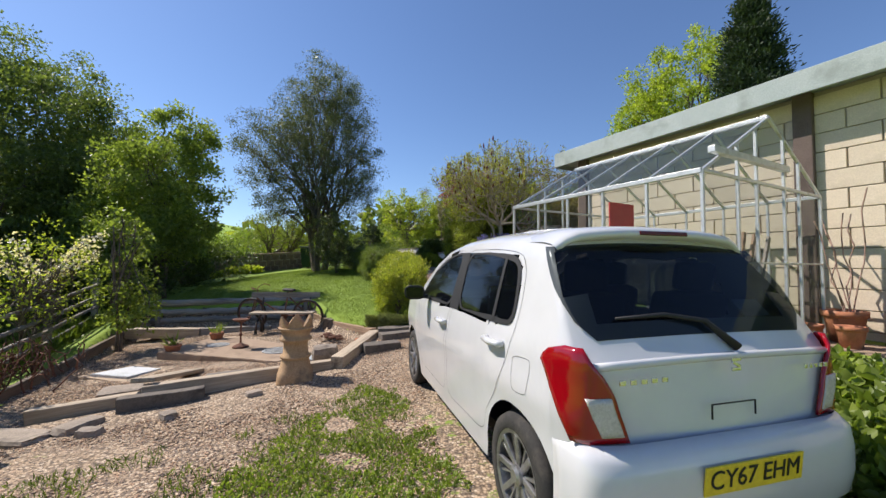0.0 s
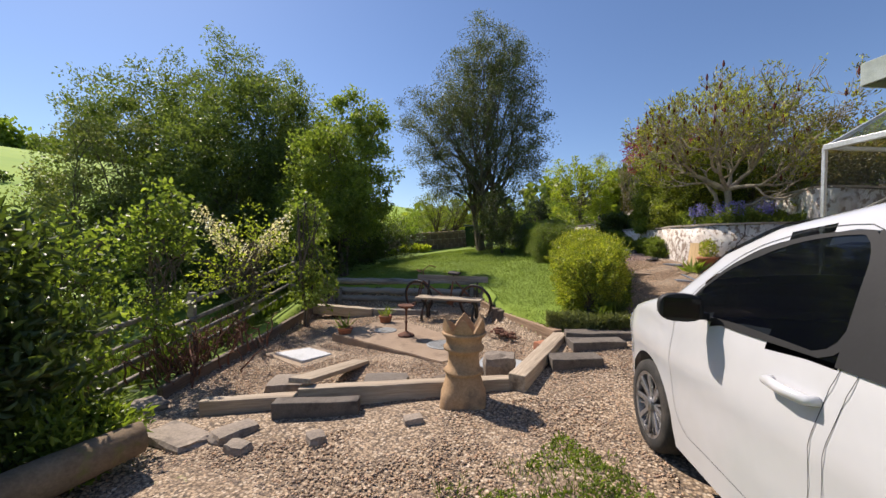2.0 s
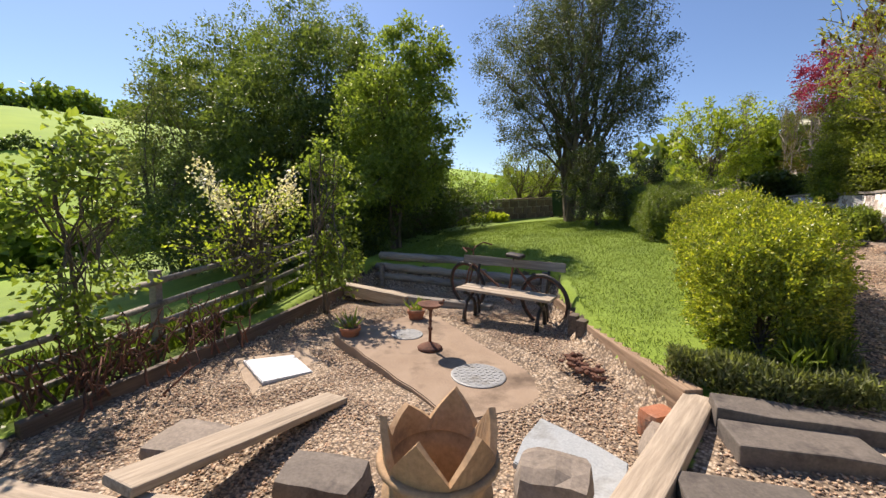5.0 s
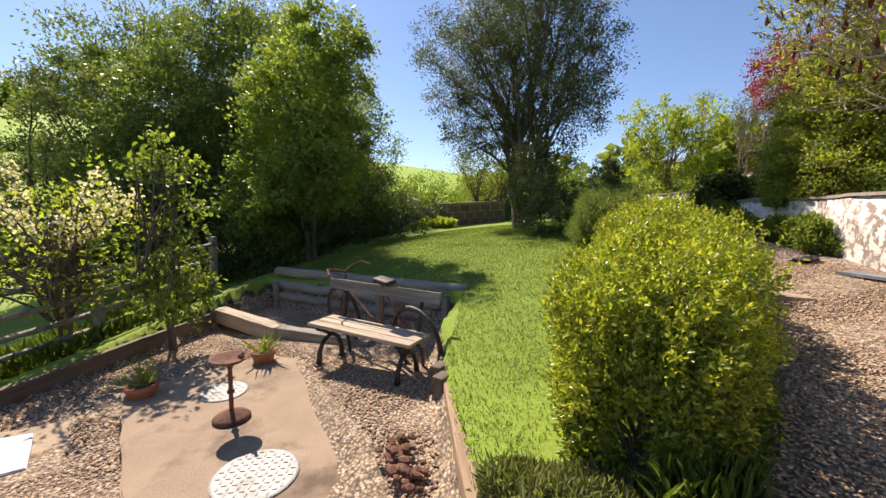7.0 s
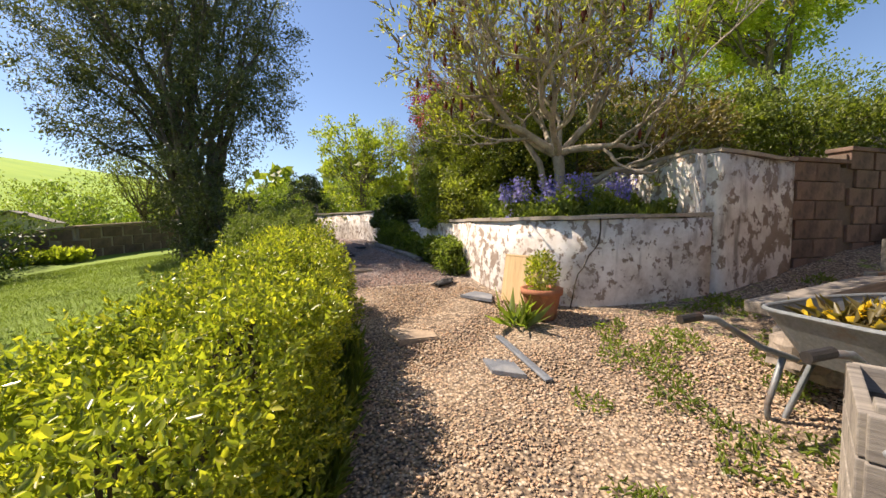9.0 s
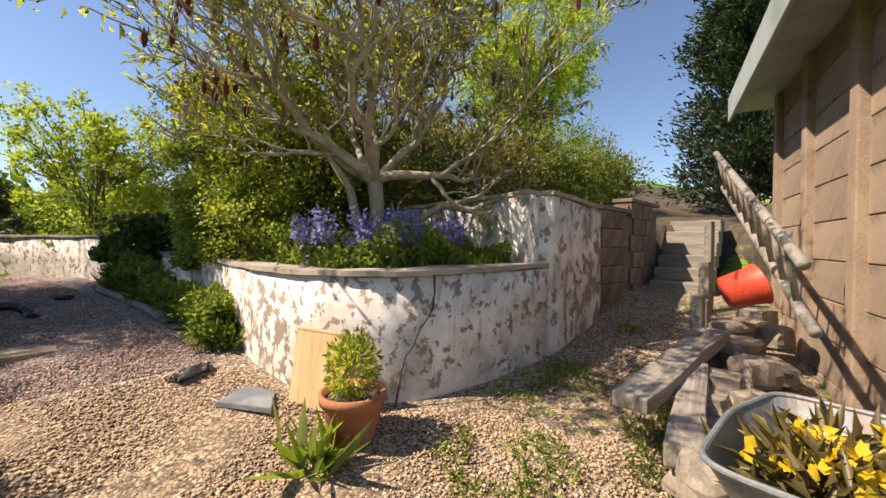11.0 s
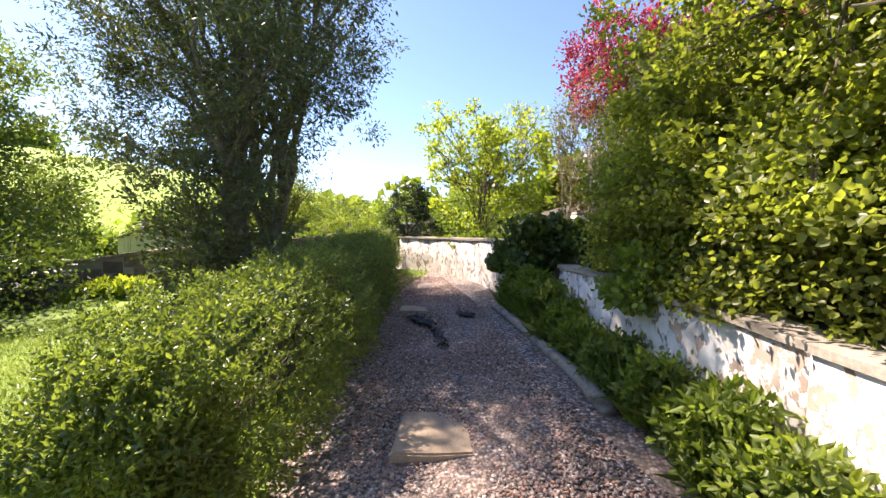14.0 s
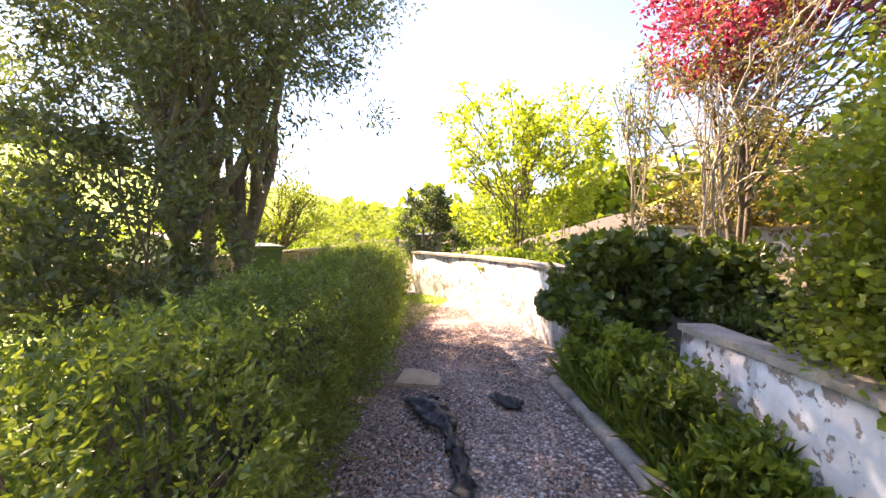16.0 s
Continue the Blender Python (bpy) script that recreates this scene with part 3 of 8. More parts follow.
# ---------------------------------------------------------------- retaining walls
def ribbon_wall(name, line, base, tops, thick, mat, cope_mat, label, cope=True):
    """A rendered wall along a line, each stretch with its own top, and a coping on it."""
    pts = [Vector((x, y)) for x, y in line]
    fine, ft = [], []
    for (a, b, ta, tb) in zip(pts, pts[1:], tops, tops[1:]):
        k = max(2, int((b - a).length / 0.14))
        for i in range(k):
            fine.append(a.lerp(b, i / k))
            ft.append(ta + (tb - ta) * i / k)
    fine.append(pts[-1])
    ft.append(tops[-1])
    for _ in range(3):
        fine = [fine[0]] + [(p + q * 2 + r) / 4 for p, q, r in zip(fine, fine[1:], fine[2:])] + [fine[-1]]
    thing = empty(name, pose(0, 0, 0), label, "wall", kind="structure")

    def sweep(inner, outer, zlo, zhi, rough, seed, rows):
        bm = bmesh.new()
        rings = []
        for i, p in enumerate(fine):
            d = (fine[min(i + 1, len(fine) - 1)] - fine[max(i - 1, 0)]).normalized()
            n = Vector((-d.y, d.x))          # to the outer, open side
            lo, hi = zlo(i), zhi(i)
            prof = [(outer, lo + (hi - lo) * k / rows) for k in range(rows + 1)] + [(inner, hi), (inner, lo)]
            ring = []
            for o, z in prof:
                q = Vector((p.x + n.x * o, p.y + n.y * o, z))
                q += noise.noise_vector(q * 2.6 + Vector((seed, 0, 0))) * rough
                ring.append(bm.verts.new(q))
            rings.append(ring)
        for a, b in zip(rings, rings[1:]):
            for k in range(len(a)):
                bm.faces.new((a[k], a[(k + 1) % len(a)], b[(k + 1) % len(a)], b[k]))
        bm.faces.new(rings[0])
        bm.faces.new(rings[-1][::-1])
        bmesh.ops.recalc_face_normals(bm, faces=bm.faces)
        return bm

    part("render_face", sweep(-thick / 2, thick / 2, lambda i: base(fine[i]) - 0.3, lambda i: ft[i] - 0.045, 0.02, 1.0, 6), mat, thing, smooth=True)
    if cope:
        part("coping", sweep(-thick / 2 - 0.02, thick / 2 + 0.022, lambda i: ft[i] - 0.036, lambda i: ft[i], 0.016, 5.0, 2), cope_mat, thing, "worn mortar coping with chipped edge")
    return thing


def foot(p):
    return gz(p.x + 0.0, p.y) - 1.2


LOW_LINE = WALL_LINE[2:]
ribbon_wall("wall_bed", LOW_LINE[:7], foot, [1.785, 1.775, 1.765, 1.765, 1.765, 1.765, 1.765], 0.24, RENDER, COPING, "curved white rendered retaining wall with flaking paint")
ribbon_wall("wall_terrace", [(0.49, 12.34)] + LOW_LINE[7:11], foot, [1.76, 1.77, 1.78, 1.8, 1.8], 0.17, RENDER, COPING, "low white rendered retaining wall half hidden by plants")
ribbon_wall("wall_bank", [(-0.3, 17.25), (0.5, 17.5), (1.6, 17.7)], foot, [2.5, 2.5, 2.52], 0.22, RENDER, COPING, "low pale rendered wall on the terrace bank")
ribbon_wall("wall_curved", [(-1.22, 16.05), (-1.38, 16.3), (-1.78, 16.95), (-2.3, 17.5), (-3.0, 18.1), (-4.0, 18.75)], foot, [2.05] * 6, 0.24, RENDER, COPING, "curved white rendered garden wall with mortar coping")
ribbon_wall("wall_upper", [(4.0, 11.02), (3.5, 10.85), (2.84, 10.64)], foot, [2.4, 2.41, 2.44], 0.26, RENDER_STAINED, COPING, "taller white rendered retaining wall stained with damp")
ribbon_wall("wall_return", [(2.8, 10.62), (2.6, 11.6), (2.3, 12.8)], foot, [2.44, 2.42, 2.4], 0.24, RENDER, COPING, "white rendered wall stepping up behind the bed")

def block_stretch(a, b, top, rows, label):
    """A wall of brown concrete blocks, each with an open joint, stepping up a bank."""
    thing = empty("wall_blocks", pose(0, 0, 0), label, "wall", kind="structure")
    a, b = Vector(a), Vector(b)
    d = b - a
    yaw = math.degrees(math.atan2(d.y, d.x))
    mat = worn("brown damp block", (0.14, 0.09, 0.07), (0.3, 0.2, 0.15), (0.07, 0.055, 0.045), 4, 60, 0.92, vary=0.2)
    bm = bmesh.new()
    box(bm, (d.length + 0.02, 0.2, 2.4), ((a.x + b.x) / 2, (a.y + b.y) / 2 + 0.02, top - 1.23), (0, 0, yaw))
    part("core", bm, worn("dark joint", (0.12, 0.09, 0.07), (0.2, 0.15, 0.115), None, 8, 60, 0.95), thing)
    bm = bmesh.new()
    box(bm, (0.432, 0.23, 0.21), (0, 0, 0), (0, 0, 0), 0.008)
    me = finish("block", bm, mat)
    n = int(d.length / 0.44)
    for r in range(rows):
        for k in range(n):
            p = a + d * ((k + 0.5 + 0.25 * (r % 2)) / (n + 0.5))
            o = new("block", me)
            o.parent = thing
            o.matrix_world = pose(p.x, p.y, top - 0.1 - 0.22 * r, 0, 0, yaw)
    bm = bmesh.new()
    box(bm, (d.length, 0.27, 0.05), ((a.x + b.x) / 2, (a.y + b.y) / 2, top + 0.035), (0, 0, yaw), 0.01)
    part("coping", bm, mat, thing)


block_stretch((4.02, 11.03), (4.95, 11.28), 2.36, 7, "brown damp concrete block retaining wall")
block_stretch((4.95, 11.28), (6.1, 11.6), 2.52, 6, "brown concrete block wall beside the steps")

# ---------------------------------------------------------------- block-built outbuilding
BLOCK = worn("cream painted concrete block", (0.6, 0.5, 0.37), (0.72, 0.62, 0.48), (0.5, 0.42, 0.31), 3, 80, 0.85, vary=0.05)
BLOCK_RAW = worn("brown concrete panel", (0.24, 0.17, 0.12), (0.4, 0.3, 0.22), (0.16, 0.12, 0.09), 4, 70, 0.9, vary=0.12)
MORTAR = worn("mortar", (0.36, 0.3, 0.23), (0.46, 0.4, 0.31), None, 8, 80, 0.95)
FASCIA = worn("grey green fascia paint", (0.3, 0.36, 0.35), (0.42, 0.47, 0.46), (0.24, 0.28, 0.26), 3, 60, 0.6)
BC = Vector((2.9, 8.25, 0))
BD, BN = Vector((0.5, -0.866, 0)), Vector((0.866, 0.5, 0))
bm_frame = Matrix.Translation(BC) @ Matrix(((BD.x, BN.x, 0, 0), (BD.y, BN.y, 0, 0), (0, 0, 1, 0), (0, 0, 0, 1)))
building = empty("outbuilding", bm_frame, "single storey outbuilding of cream painted concrete blocks", "building")
b = bmesh.new()
box(b, (11.0, 3.2, 3.5), (5.5, 1.6 + 0.012, 1.85))
part("wall", b, MORTAR, building)
b = bmesh.new()
box(b, (11.6, 4.0, 0.14), (5.4, 1.65, 3.68), (0, 0, 0), 0.01)
part("roof", b, FASCIA, building)
b = bmesh.new()
box(b, (11.6, 0.03, 0.3), (5.4, -0.37, 3.66), (0, 0, 0), 0.008)
box(b, (0.03, 4.0, 0.3), (-0.42, 1.65, 3.66), (0, 0, 0), 0.008)
part("fascia", b, FASCIA, building, "grey green painted fascia board")
for s in (0.02, 3.65, 7.25, 10.6):
    b = bmesh.new()
    box(b, (0.2, 0.14, 3.5), (s + 0.1, -0.03, 1.85), (0, 0, 0), 0.012)
    part("pier", b, worn("dark brown pier", (0.09, 0.06, 0.05), (0.15, 0.11, 0.09), None, 5, 60, 0.8) if s == 0.02 else bpy.data.materials["dark brown pier"], building, "dark brown pier")

# blocks of the two walls that are seen, each laid with an open joint
def block_mesh(name, size, mat):
    bm = bmesh.new()
    box(bm, size, (0, 0, 0), (0, 0, 0), 0.006)
    return finish(name, bm, mat)


FRONT_BLOCK, HALF_BLOCK = block_mesh("block", (0.582, 0.03, 0.238), BLOCK), block_mesh("block", (0.285, 0.03, 0.238), BLOCK)
for row in range(13):
    k, x = 0, 0.24
    while x < 6.1:
        short = k == 0 and row % 2
        w = 0.3 if short else 0.6
        o = new("block", HALF_BLOCK if short else FRONT_BLOCK)
        o.parent = building
        o.location = (x + w / 2, 0.0, 0.42 + 0.25 * row)
        x += w
        k += 1
END_BLOCK = block_mesh("panel", (0.03, 0.98, 0.29), BLOCK_RAW)
for row in range(11):
    for k in range(3):
        o = new("panel", END_BLOCK)
        o.parent = building
        o.location = (-0.005, 0.6 + 1.0 * k, 0.5 + 0.3 * row)
for y in (0.06, 1.1, 2.1, 3.1):
    b = bmesh.new()
    box(b, (0.1, 0.13, 3.5), (-0.03, y, 1.85), (0, 0, 0), 0.012)
    part("pier", b, BLOCK_RAW, building, "brown concrete post")

# ---------------------------------------------------------------- greenhouse
def greenhouse():
    gm = Matrix.Translation((2.3, 3.3, gz(3.2, 4.6))) @ Matrix(((0.866, -0.5, 0, 0), (0.5, 0.866, 0, 0), (0, 0, 1, 0), (0, 0, 0, 1)))
    thing = empty("greenhouse", gm, "aluminium framed greenhouse with clear glass panes", "greenhouse")
    alu = worn("dull aluminium", (0.5, 0.52, 0.53), (0.68, 0.7, 0.71), (0.4, 0.41, 0.4), 9, 70, 0.4, metal=0.6)
    pane_mat, nt, b = material("greenhouse glass", 0.04)
    b.inputs["Base Color"].default_value = (0.04, 0.05, 0.05, 1)
    tp = node(nt, "BsdfTransparent", Color=(0.93, 0.96, 0.96, 1))
    fr = node(nt, "LayerWeight", Blend=0.1)
    add = nt.nodes.new("ShaderNodeMath")
    add.operation = "ADD"
    add.inputs[1].default_value = 0.06
    nt.links.new(fr.outputs["Facing"], add.inputs[0])
    ms = node(nt, "MixShader")
    nt.links.new(add.outputs[0], ms.inputs[0])
    nt.links.new(tp.outputs[0], ms.inputs[1])
    nt.links.new(b.outputs[0], ms.inputs[2])
    nt.links.new(ms.outputs[0], nt.nodes["Material Output"].inputs["Surface"])
    w, l, e, r = 2.6, 2.6, 1.72, 2.45

    def bar(p, q, t=0.03):
        p, q = Vector(p), Vector(q)
        d = q - p
        bm = bmesh.new()
        rot = d.to_track_quat("X", "Z").to_matrix().to_4x4()
        box(bm, (d.length, t, t), (0, 0, 0), (0, 0, 0), 0.004, Matrix.Translation((p + q) / 2) @ rot)
        part("bar", bm, alu, thing)

    def pane(a, b2, c, d):
        bm = bmesh.new()
        vs = [bm.verts.new(v) for v in (a, b2, c, d)]
        bm.faces.new(vs)
        bmesh.ops.solidify(bm, geom=bm.faces[:], thickness=0.004)
        part("pane", bm, pane_mat, thing).visible_shadow = False

    n = 5
    for x in (0, w):
        bar((x, 0, 0.02), (x, l, 0.02), 0.05)
        bar((x, 0, e), (x, l, e), 0.045)
        bar((x, 0, 0.9), (x, l, 0.9), 0.02)
    bar((w / 2, 0, r), (w / 2, l, r), 0.05)
    for k in range(n + 1):
        y = l * k / n
        for x in (0, w):
            bar((x, y, 0), (x, y, e), 0.028)
            bar((x, y, e), (w / 2, y, r), 0.028)
    for y in (0, l):
        for x in (0.62, 1.0, 1.62, 2.0):
            top = e + (r - e) * (1 - abs(x - w / 2) / (w / 2))
            bar((x, y, 0), (x, y, top), 0.028)
        bar((0, y, 0.02), (w, y, 0.02), 0.045)
        bar((0, y, e), (w, y, e), 0.03)
        bar((0, y, 0.9), (w, y, 0.9), 0.02)
    bar((0.1, -0.03, 1.92), (1.62, -0.03, 1.92), 0.06)
    for k in range(n):
        y0, y1 = l * k / n + 0.015, l * (k + 1) / n - 0.015
        for x in (0, w):
            pane((x, y0, 0.05), (x, y1, 0.05), (x, y1, 0.88), (x, y0, 0.88))
            pane((x, y0, 0.92), (x, y1, 0.92), (x, y1, e - 0.02), (x, y0, e - 0.02))
            pane((x, y0, e + 0.02), (x, y1, e + 0.02), (w / 2, y1, r + 0.02), (w / 2, y0, r + 0.02))
    for y in (0, l):
        xs = [0.02, 0.62, 1.0, 1.62, 2.0, w - 0.02]
        for x0, x1 in zip(xs, xs[1:]):
            pane((x0, y, 0.05), (x1, y, 0.05), (x1, y, e - 0.02), (x0, y, e - 0.02))
    # what stands inside
    red = worn("red plastic sheet", (0.5, 0.03, 0.03), (0.62, 0.05, 0.05), None, 5, 50, 0.5)
    bm = bmesh.new()
    box(bm, (0.5, 0.02, 0.42), (0.95, 1.5, 1.5), (0, 0, 0), 0.005)
    o = part("red_panel", bm, red)
    o.matrix_world = gm
    tagged(o, "red panel standing inside the greenhouse", "panel")
    for k, (x, lean) in enumerate(((1.75, 14), (1.95, 20), (2.15, 10), (2.3, 24))):
        bm = bmesh.new()
        box(bm, (0.06, 0.03, 1.3), (x, 0.5, 0.66), (0, lean, 0), 0.004)
        o = part("garden_stake", bm, SLEEPER if k < 2 else TIMBER_GREY)
        o.matrix_world = gm
        tagged(o, "wooden stake leaning inside the greenhouse", "stake")


greenhouse()

# ---------------------------------------------------------------- trees and hedges
def at(x, y, dz=0.0):
    return (x, y, gz(x, y) + dz)


def hedge_row(name, pts, half, high, leaf, mat, seed, count, label, category="hedge", rough=0.24):
    """A clipped hedge along a line: a leafy skin with uneven tufts over a dark twiggy core."""
    rng = np.random.default_rng(seed)
    p = np.array(pts, float)
    seg = np.linalg.norm(np.diff(p, axis=0), axis=1)
    cum = np.concatenate([[0], np.cumsum(seg)])
    thing = empty(name, pose(p[0][0], p[0][1], gz(*p[0])), label, category)
    o = np.array([p[0][0], p[0][1], gz(*p[0])])

    def place(s, a, r):
        """Along the line, round it, and how far out (1: the skin)."""
        x, y = np.interp(s, cum, p[:, 0]), np.interp(s, cum, p[:, 1])
        ahead = np.interp(s + 0.1, cum, p[:, 0]) - np.interp(s - 0.1, cum, p[:, 0]), np.interp(s + 0.1, cum, p[:, 1]) - np.interp(s - 0.1, cum, p[:, 1])
        d = unit(np.stack(ahead, -1))
        n = np.stack([d[:, 1], -d[:, 0]], -1)
        ends = np.sqrt(np.clip(1 - np.clip(1 - np.minimum(s, cum[-1] - s) / (half * 1.1), 0, 1) ** 2, 0.03, 1))
        c, sn = np.cos(a), np.sin(a)
        k = (np.abs(c) ** 3.2 + np.abs(sn) ** 3.2) ** (-1 / 3.2)
        lump = 1 + rough * np.array([noise.noise(Vector((float(u) * 2.2, float(w) * 1.6, seed))) + 0.6 * noise.noise(Vector((float(u) * 6.0, float(w) * 4.0, seed + 9))) for u, w in zip(s, a)])
        w = half * k * c * r * lump * (0.35 + 0.65 * ends)
        h = high * (0.5 + 0.5 * k * sn * r * lump) * (0.45 + 0.55 * ends)
        q = np.stack([x + n[:, 0] * w, y + n[:, 1] * w, np.zeros_like(w)], -1)
        q[:, 2] = height(q[:, 0], q[:, 1]) + np.maximum(h, 0.02)
        out = np.stack([n[:, 0] * c, n[:, 1] * c, sn], -1)
        return q - o, out

    sprigs = count // 7
    s = rng.uniform(0, cum[-1], sprigs)
    a = rng.uniform(-1.25, math.pi + 1.25, sprigs)
    r = 1.0 - 0.28 * rng.uniform(0, 1, sprigs) ** 2.5 + 0.05 * rng.normal(size=sprigs)
    ends = rng.uniform(size=sprigs) < 0.2
    s = np.where(ends, np.where(rng.uniform(size=sprigs) < 0.6, rng.uniform(0, 0.3, sprigs), cum[-1] - rng.uniform(0, 0.3, sprigs)), s)
    r = np.where(ends, rng.uniform(0.35, 1.0, sprigs), r)
    q, out = place(s, a, r)
    up = unit(out + 0.55 * rng.normal(size=out.shape) + np.array([0, 0, 0.55]))
    k = np.tile(np.arange(7), sprigs)
    base = np.repeat(q, 7, 0) + np.repeat(up, 7, 0) * (k * leaf * 0.42)[:, None] + rng.normal(size=(sprigs * 7, 3)) * leaf * 0.18
    dirs = np.repeat(up, 7, 0) * (0.3 + 0.12 * k)[:, None] + unit(rng.normal(size=(sprigs * 7, 3))) * 0.9
    leaves = new("foliage", leaf_cloud("foliage", base, dirs, leaf, mat, rng, 0.5, 0.0, 0.15, 0.12, True))
    leaves.parent = thing
    # twigs and shaded inside
    m = int(cum[-1] * 36)
    s2 = rng.uniform(0.1, cum[-1] - 0.1, m)
    q1, o1 = place(s2, rng.uniform(0.1, math.pi - 0.1, m), np.full(m, 0.7))
    q0, _ = place(s2, np.full(m, math.pi / 2), np.full(m, -0.95))
    lines = [(bent(x0, x1, 0.0, 4, rng, 0.04), [0.012, 0.009, 0.006, 0.003]) for x0, x1 in zip(q0, q1)]
    v, f = tube_arrays(lines, 4)
    tw = new("twig_core", mesh_arrays("twig_core", v, f, BARK))
    tw.parent = thing
    tw["kind"] = "stuff"
    return thing


hedge_row("golden_hedge", [(-0.93, 6.95), (-0.98, 8.0), (-1.14, 9.2), (-1.35, 10.3), (-1.65, 11.0)], 0.44, 0.84, 0.027, LEAF_GOLD, 21, 150000, "golden green clipped hedge beside the gravel path", rough=0.5)
hedge_row("box_hedge", [(-2.1, 11.45), (-2.24, 12.1), (-2.62, 13.4), (-3.3, 15.2), (-4.1, 17.0), (-4.9, 18.6)], 0.54, 0.9, 0.027, LEAF_BOX, 22, 160000, "long clipped green box hedge lining the path", rough=0.42)

plant("lawn_tree", at(-5.6, 15.75), [((0.1, 0, 5.6), (2.3, 2.3, 3.0)), ((-1.2, 0.3, 4.4), (1.9, 1.9, 2.2)), ((1.2, -0.2, 4.4), (1.7, 1.8, 2.2)), ((0.1, 0, 7.7), (1.5, 1.5, 1.5)), ((0, 0, 6.4), (1.8, 1.8, 2.0)), ((1.5, -0.9, 3.0), (1.2, 1.2, 1.1)), ((-1.2, -0.6, 3.0), (1.3, 1.2, 1.1)), ((-2.1, -0.6, 5.0), (1.4, 1.5, 1.8))],
      0.076, (BARK, LEAF_LAWN_TREE), 11, 740, 125, 0.4, (2.5, 0.21), 3, 44, 0.3, "tall multi-stemmed tree with fine grey green leaves on the lawn", aspect=0.34, droop=0.35, stem_top=0.55, sag=0.16)
plant("maple_tree", at(-8.0, 10.2), [((0.1, 0, 3.5), (1.35, 1.3, 1.8)), ((-0.9, 0.2, 3.0), (1.4, 1.2, 1.6)), ((0.4, 0.1, 4.7), (0.8, 0.8, 0.7)), ((-0.2, -0.5, 1.5), (1.3, 1.1, 1.0)), ((0.8, -0.2, 2.3), (0.9, 0.9, 1.1)), ((-1.6, 0, 1.6), (1, 1, 1.2))],
      0.085, (BARK, LEAF_MAPLE), 12, 330, 130, 0.34, (2.6, 0.09), 4, 34, 0.35, "leafy green tree at the lawn's lower edge", aspect=0.6, droop=0.3)
plant("field_tree", at(-15.5, 12.6), [((0, 0, 5.0), (3.6, 3.8, 4.6)), ((-2.5, -2.5, 4.2), (3.2, 3.2, 4.0)), ((2.4, -1.0, 3.9), (2.2, 2.8, 3.9)), ((1, 3, 3.9), (2.6, 3, 3.6)), ((2.6, 2.0, 2.0), (2.2, 2.5, 2.2)), ((0.8, -3.2, 2.0), (2.4, 2.2, 2.3))],
      0.11, (BARK, LEAF_SHADE), 13, 1000, 190, 0.6, (4, 0.25), 4, 34, 0.55, "broad dense green tree behind the fence", aspect=0.5, droop=0.2)
plant("hedgerow_tree", at(-12.6, 9.6), [((0, 0, 3.4), (2.0, 2.0, 2.9)), ((1.2, 1.8, 2.8), (1.8, 1.8, 2.6)), ((-0.6, -1.0, 2.0), (1.6, 1.5, 1.9))],
      0.1, (BARK, LEAF_SHADE), 9, 420, 170, 0.5, (2.5, 0.16), 4, 20, 0.5, "dense green tree in the hedgerow", aspect=0.5, droop=0.2)
plant("pale_tree", at(-15.4, 7.6), [((0, 0, 3.6), (1.6, 1.6, 2.9)), ((1.0, 1.2, 2.4), (1.5, 1.5, 2.2)), ((0.8, -1.0, 1.6), (1.4, 1.3, 1.5))],
      0.11, (BARK, LEAF_WILLOW), 14, 190, 130, 0.5, (3.5, 0.14), 3, 22, 0.4, "slender pale green tree beyond the fence", aspect=0.45, droop=0.2)
plant("hedgerow_bush", at(-10.6, 8.6), [((0, 0, 1.3), (1.8, 1.6, 1.4)), ((1.6, 1.4, 1.0), (1.5, 1.5, 1.1)), ((-1.6, -1.5, 1.0), (1.5, 1.5, 1.0))],
      0.09, (BARK, LEAF_DARK), 16, 200, 110, 0.42, (1.2, 0.05), 5, 14, 0.5, "dark green bush below the fence", category="bush")
plant("hedgerow_bush", at(-9.4, 12.2), [((0, 0, 0.9), (1.5, 1.8, 1.0)), ((0.8, 1.6, 0.8), (1.2, 1.4, 0.9))],
      0.08, (BARK, LEAF_DARK), 17, 130, 110, 0.36, (0.9, 0.05), 4, 10, 0.5, "dark leafy bush in the shade of the trees", category="bush")
plant("young_tree", at(-6.2, 6.95), [((0, 0, 1.5), (0.5, 0.5, 1.25)), ((-0.15, 0.1, 2.5), (0.3, 0.3, 0.55)), ((0.3, -0.1, 0.9), (0.5, 0.5, 0.6))],
      0.07, (BARK, LEAF_MAPLE), 18, 70, 32, 0.2, (2.4, 0.03), 2, 22, 0.25, "young slender tree with fresh yellow green leaves", aspect=0.6, droop=0.5, ovate=True)
plant("young_tree", at(-5.75, 4.05), [((0, 0, 1.4), (0.45, 0.45, 1.1)), ((0.1, 0, 2.2), (0.25, 0.25, 0.4))],
      0.068, (BARK, LEAF_MAPLE), 19, 60, 30, 0.19, (2.2, 0.022), 1, 20, 0.25, "young sapling with fresh leaves beside the fence", aspect=0.6, droop=0.5, ovate=True)
plant("young_tree", at(-5.5, 3.1), [((0, 0, 1.3), (0.5, 0.5, 1.0)), ((-0.2, -0.1, 1.9), (0.25, 0.25, 0.5))],
      0.068, (BARK, LEAF_MAPLE), 20, 60, 30, 0.2, (2.0, 0.022), 2, 20, 0.25, "leaning young sapling with fresh leaves", aspect=0.6, droop=0.5, ovate=True)
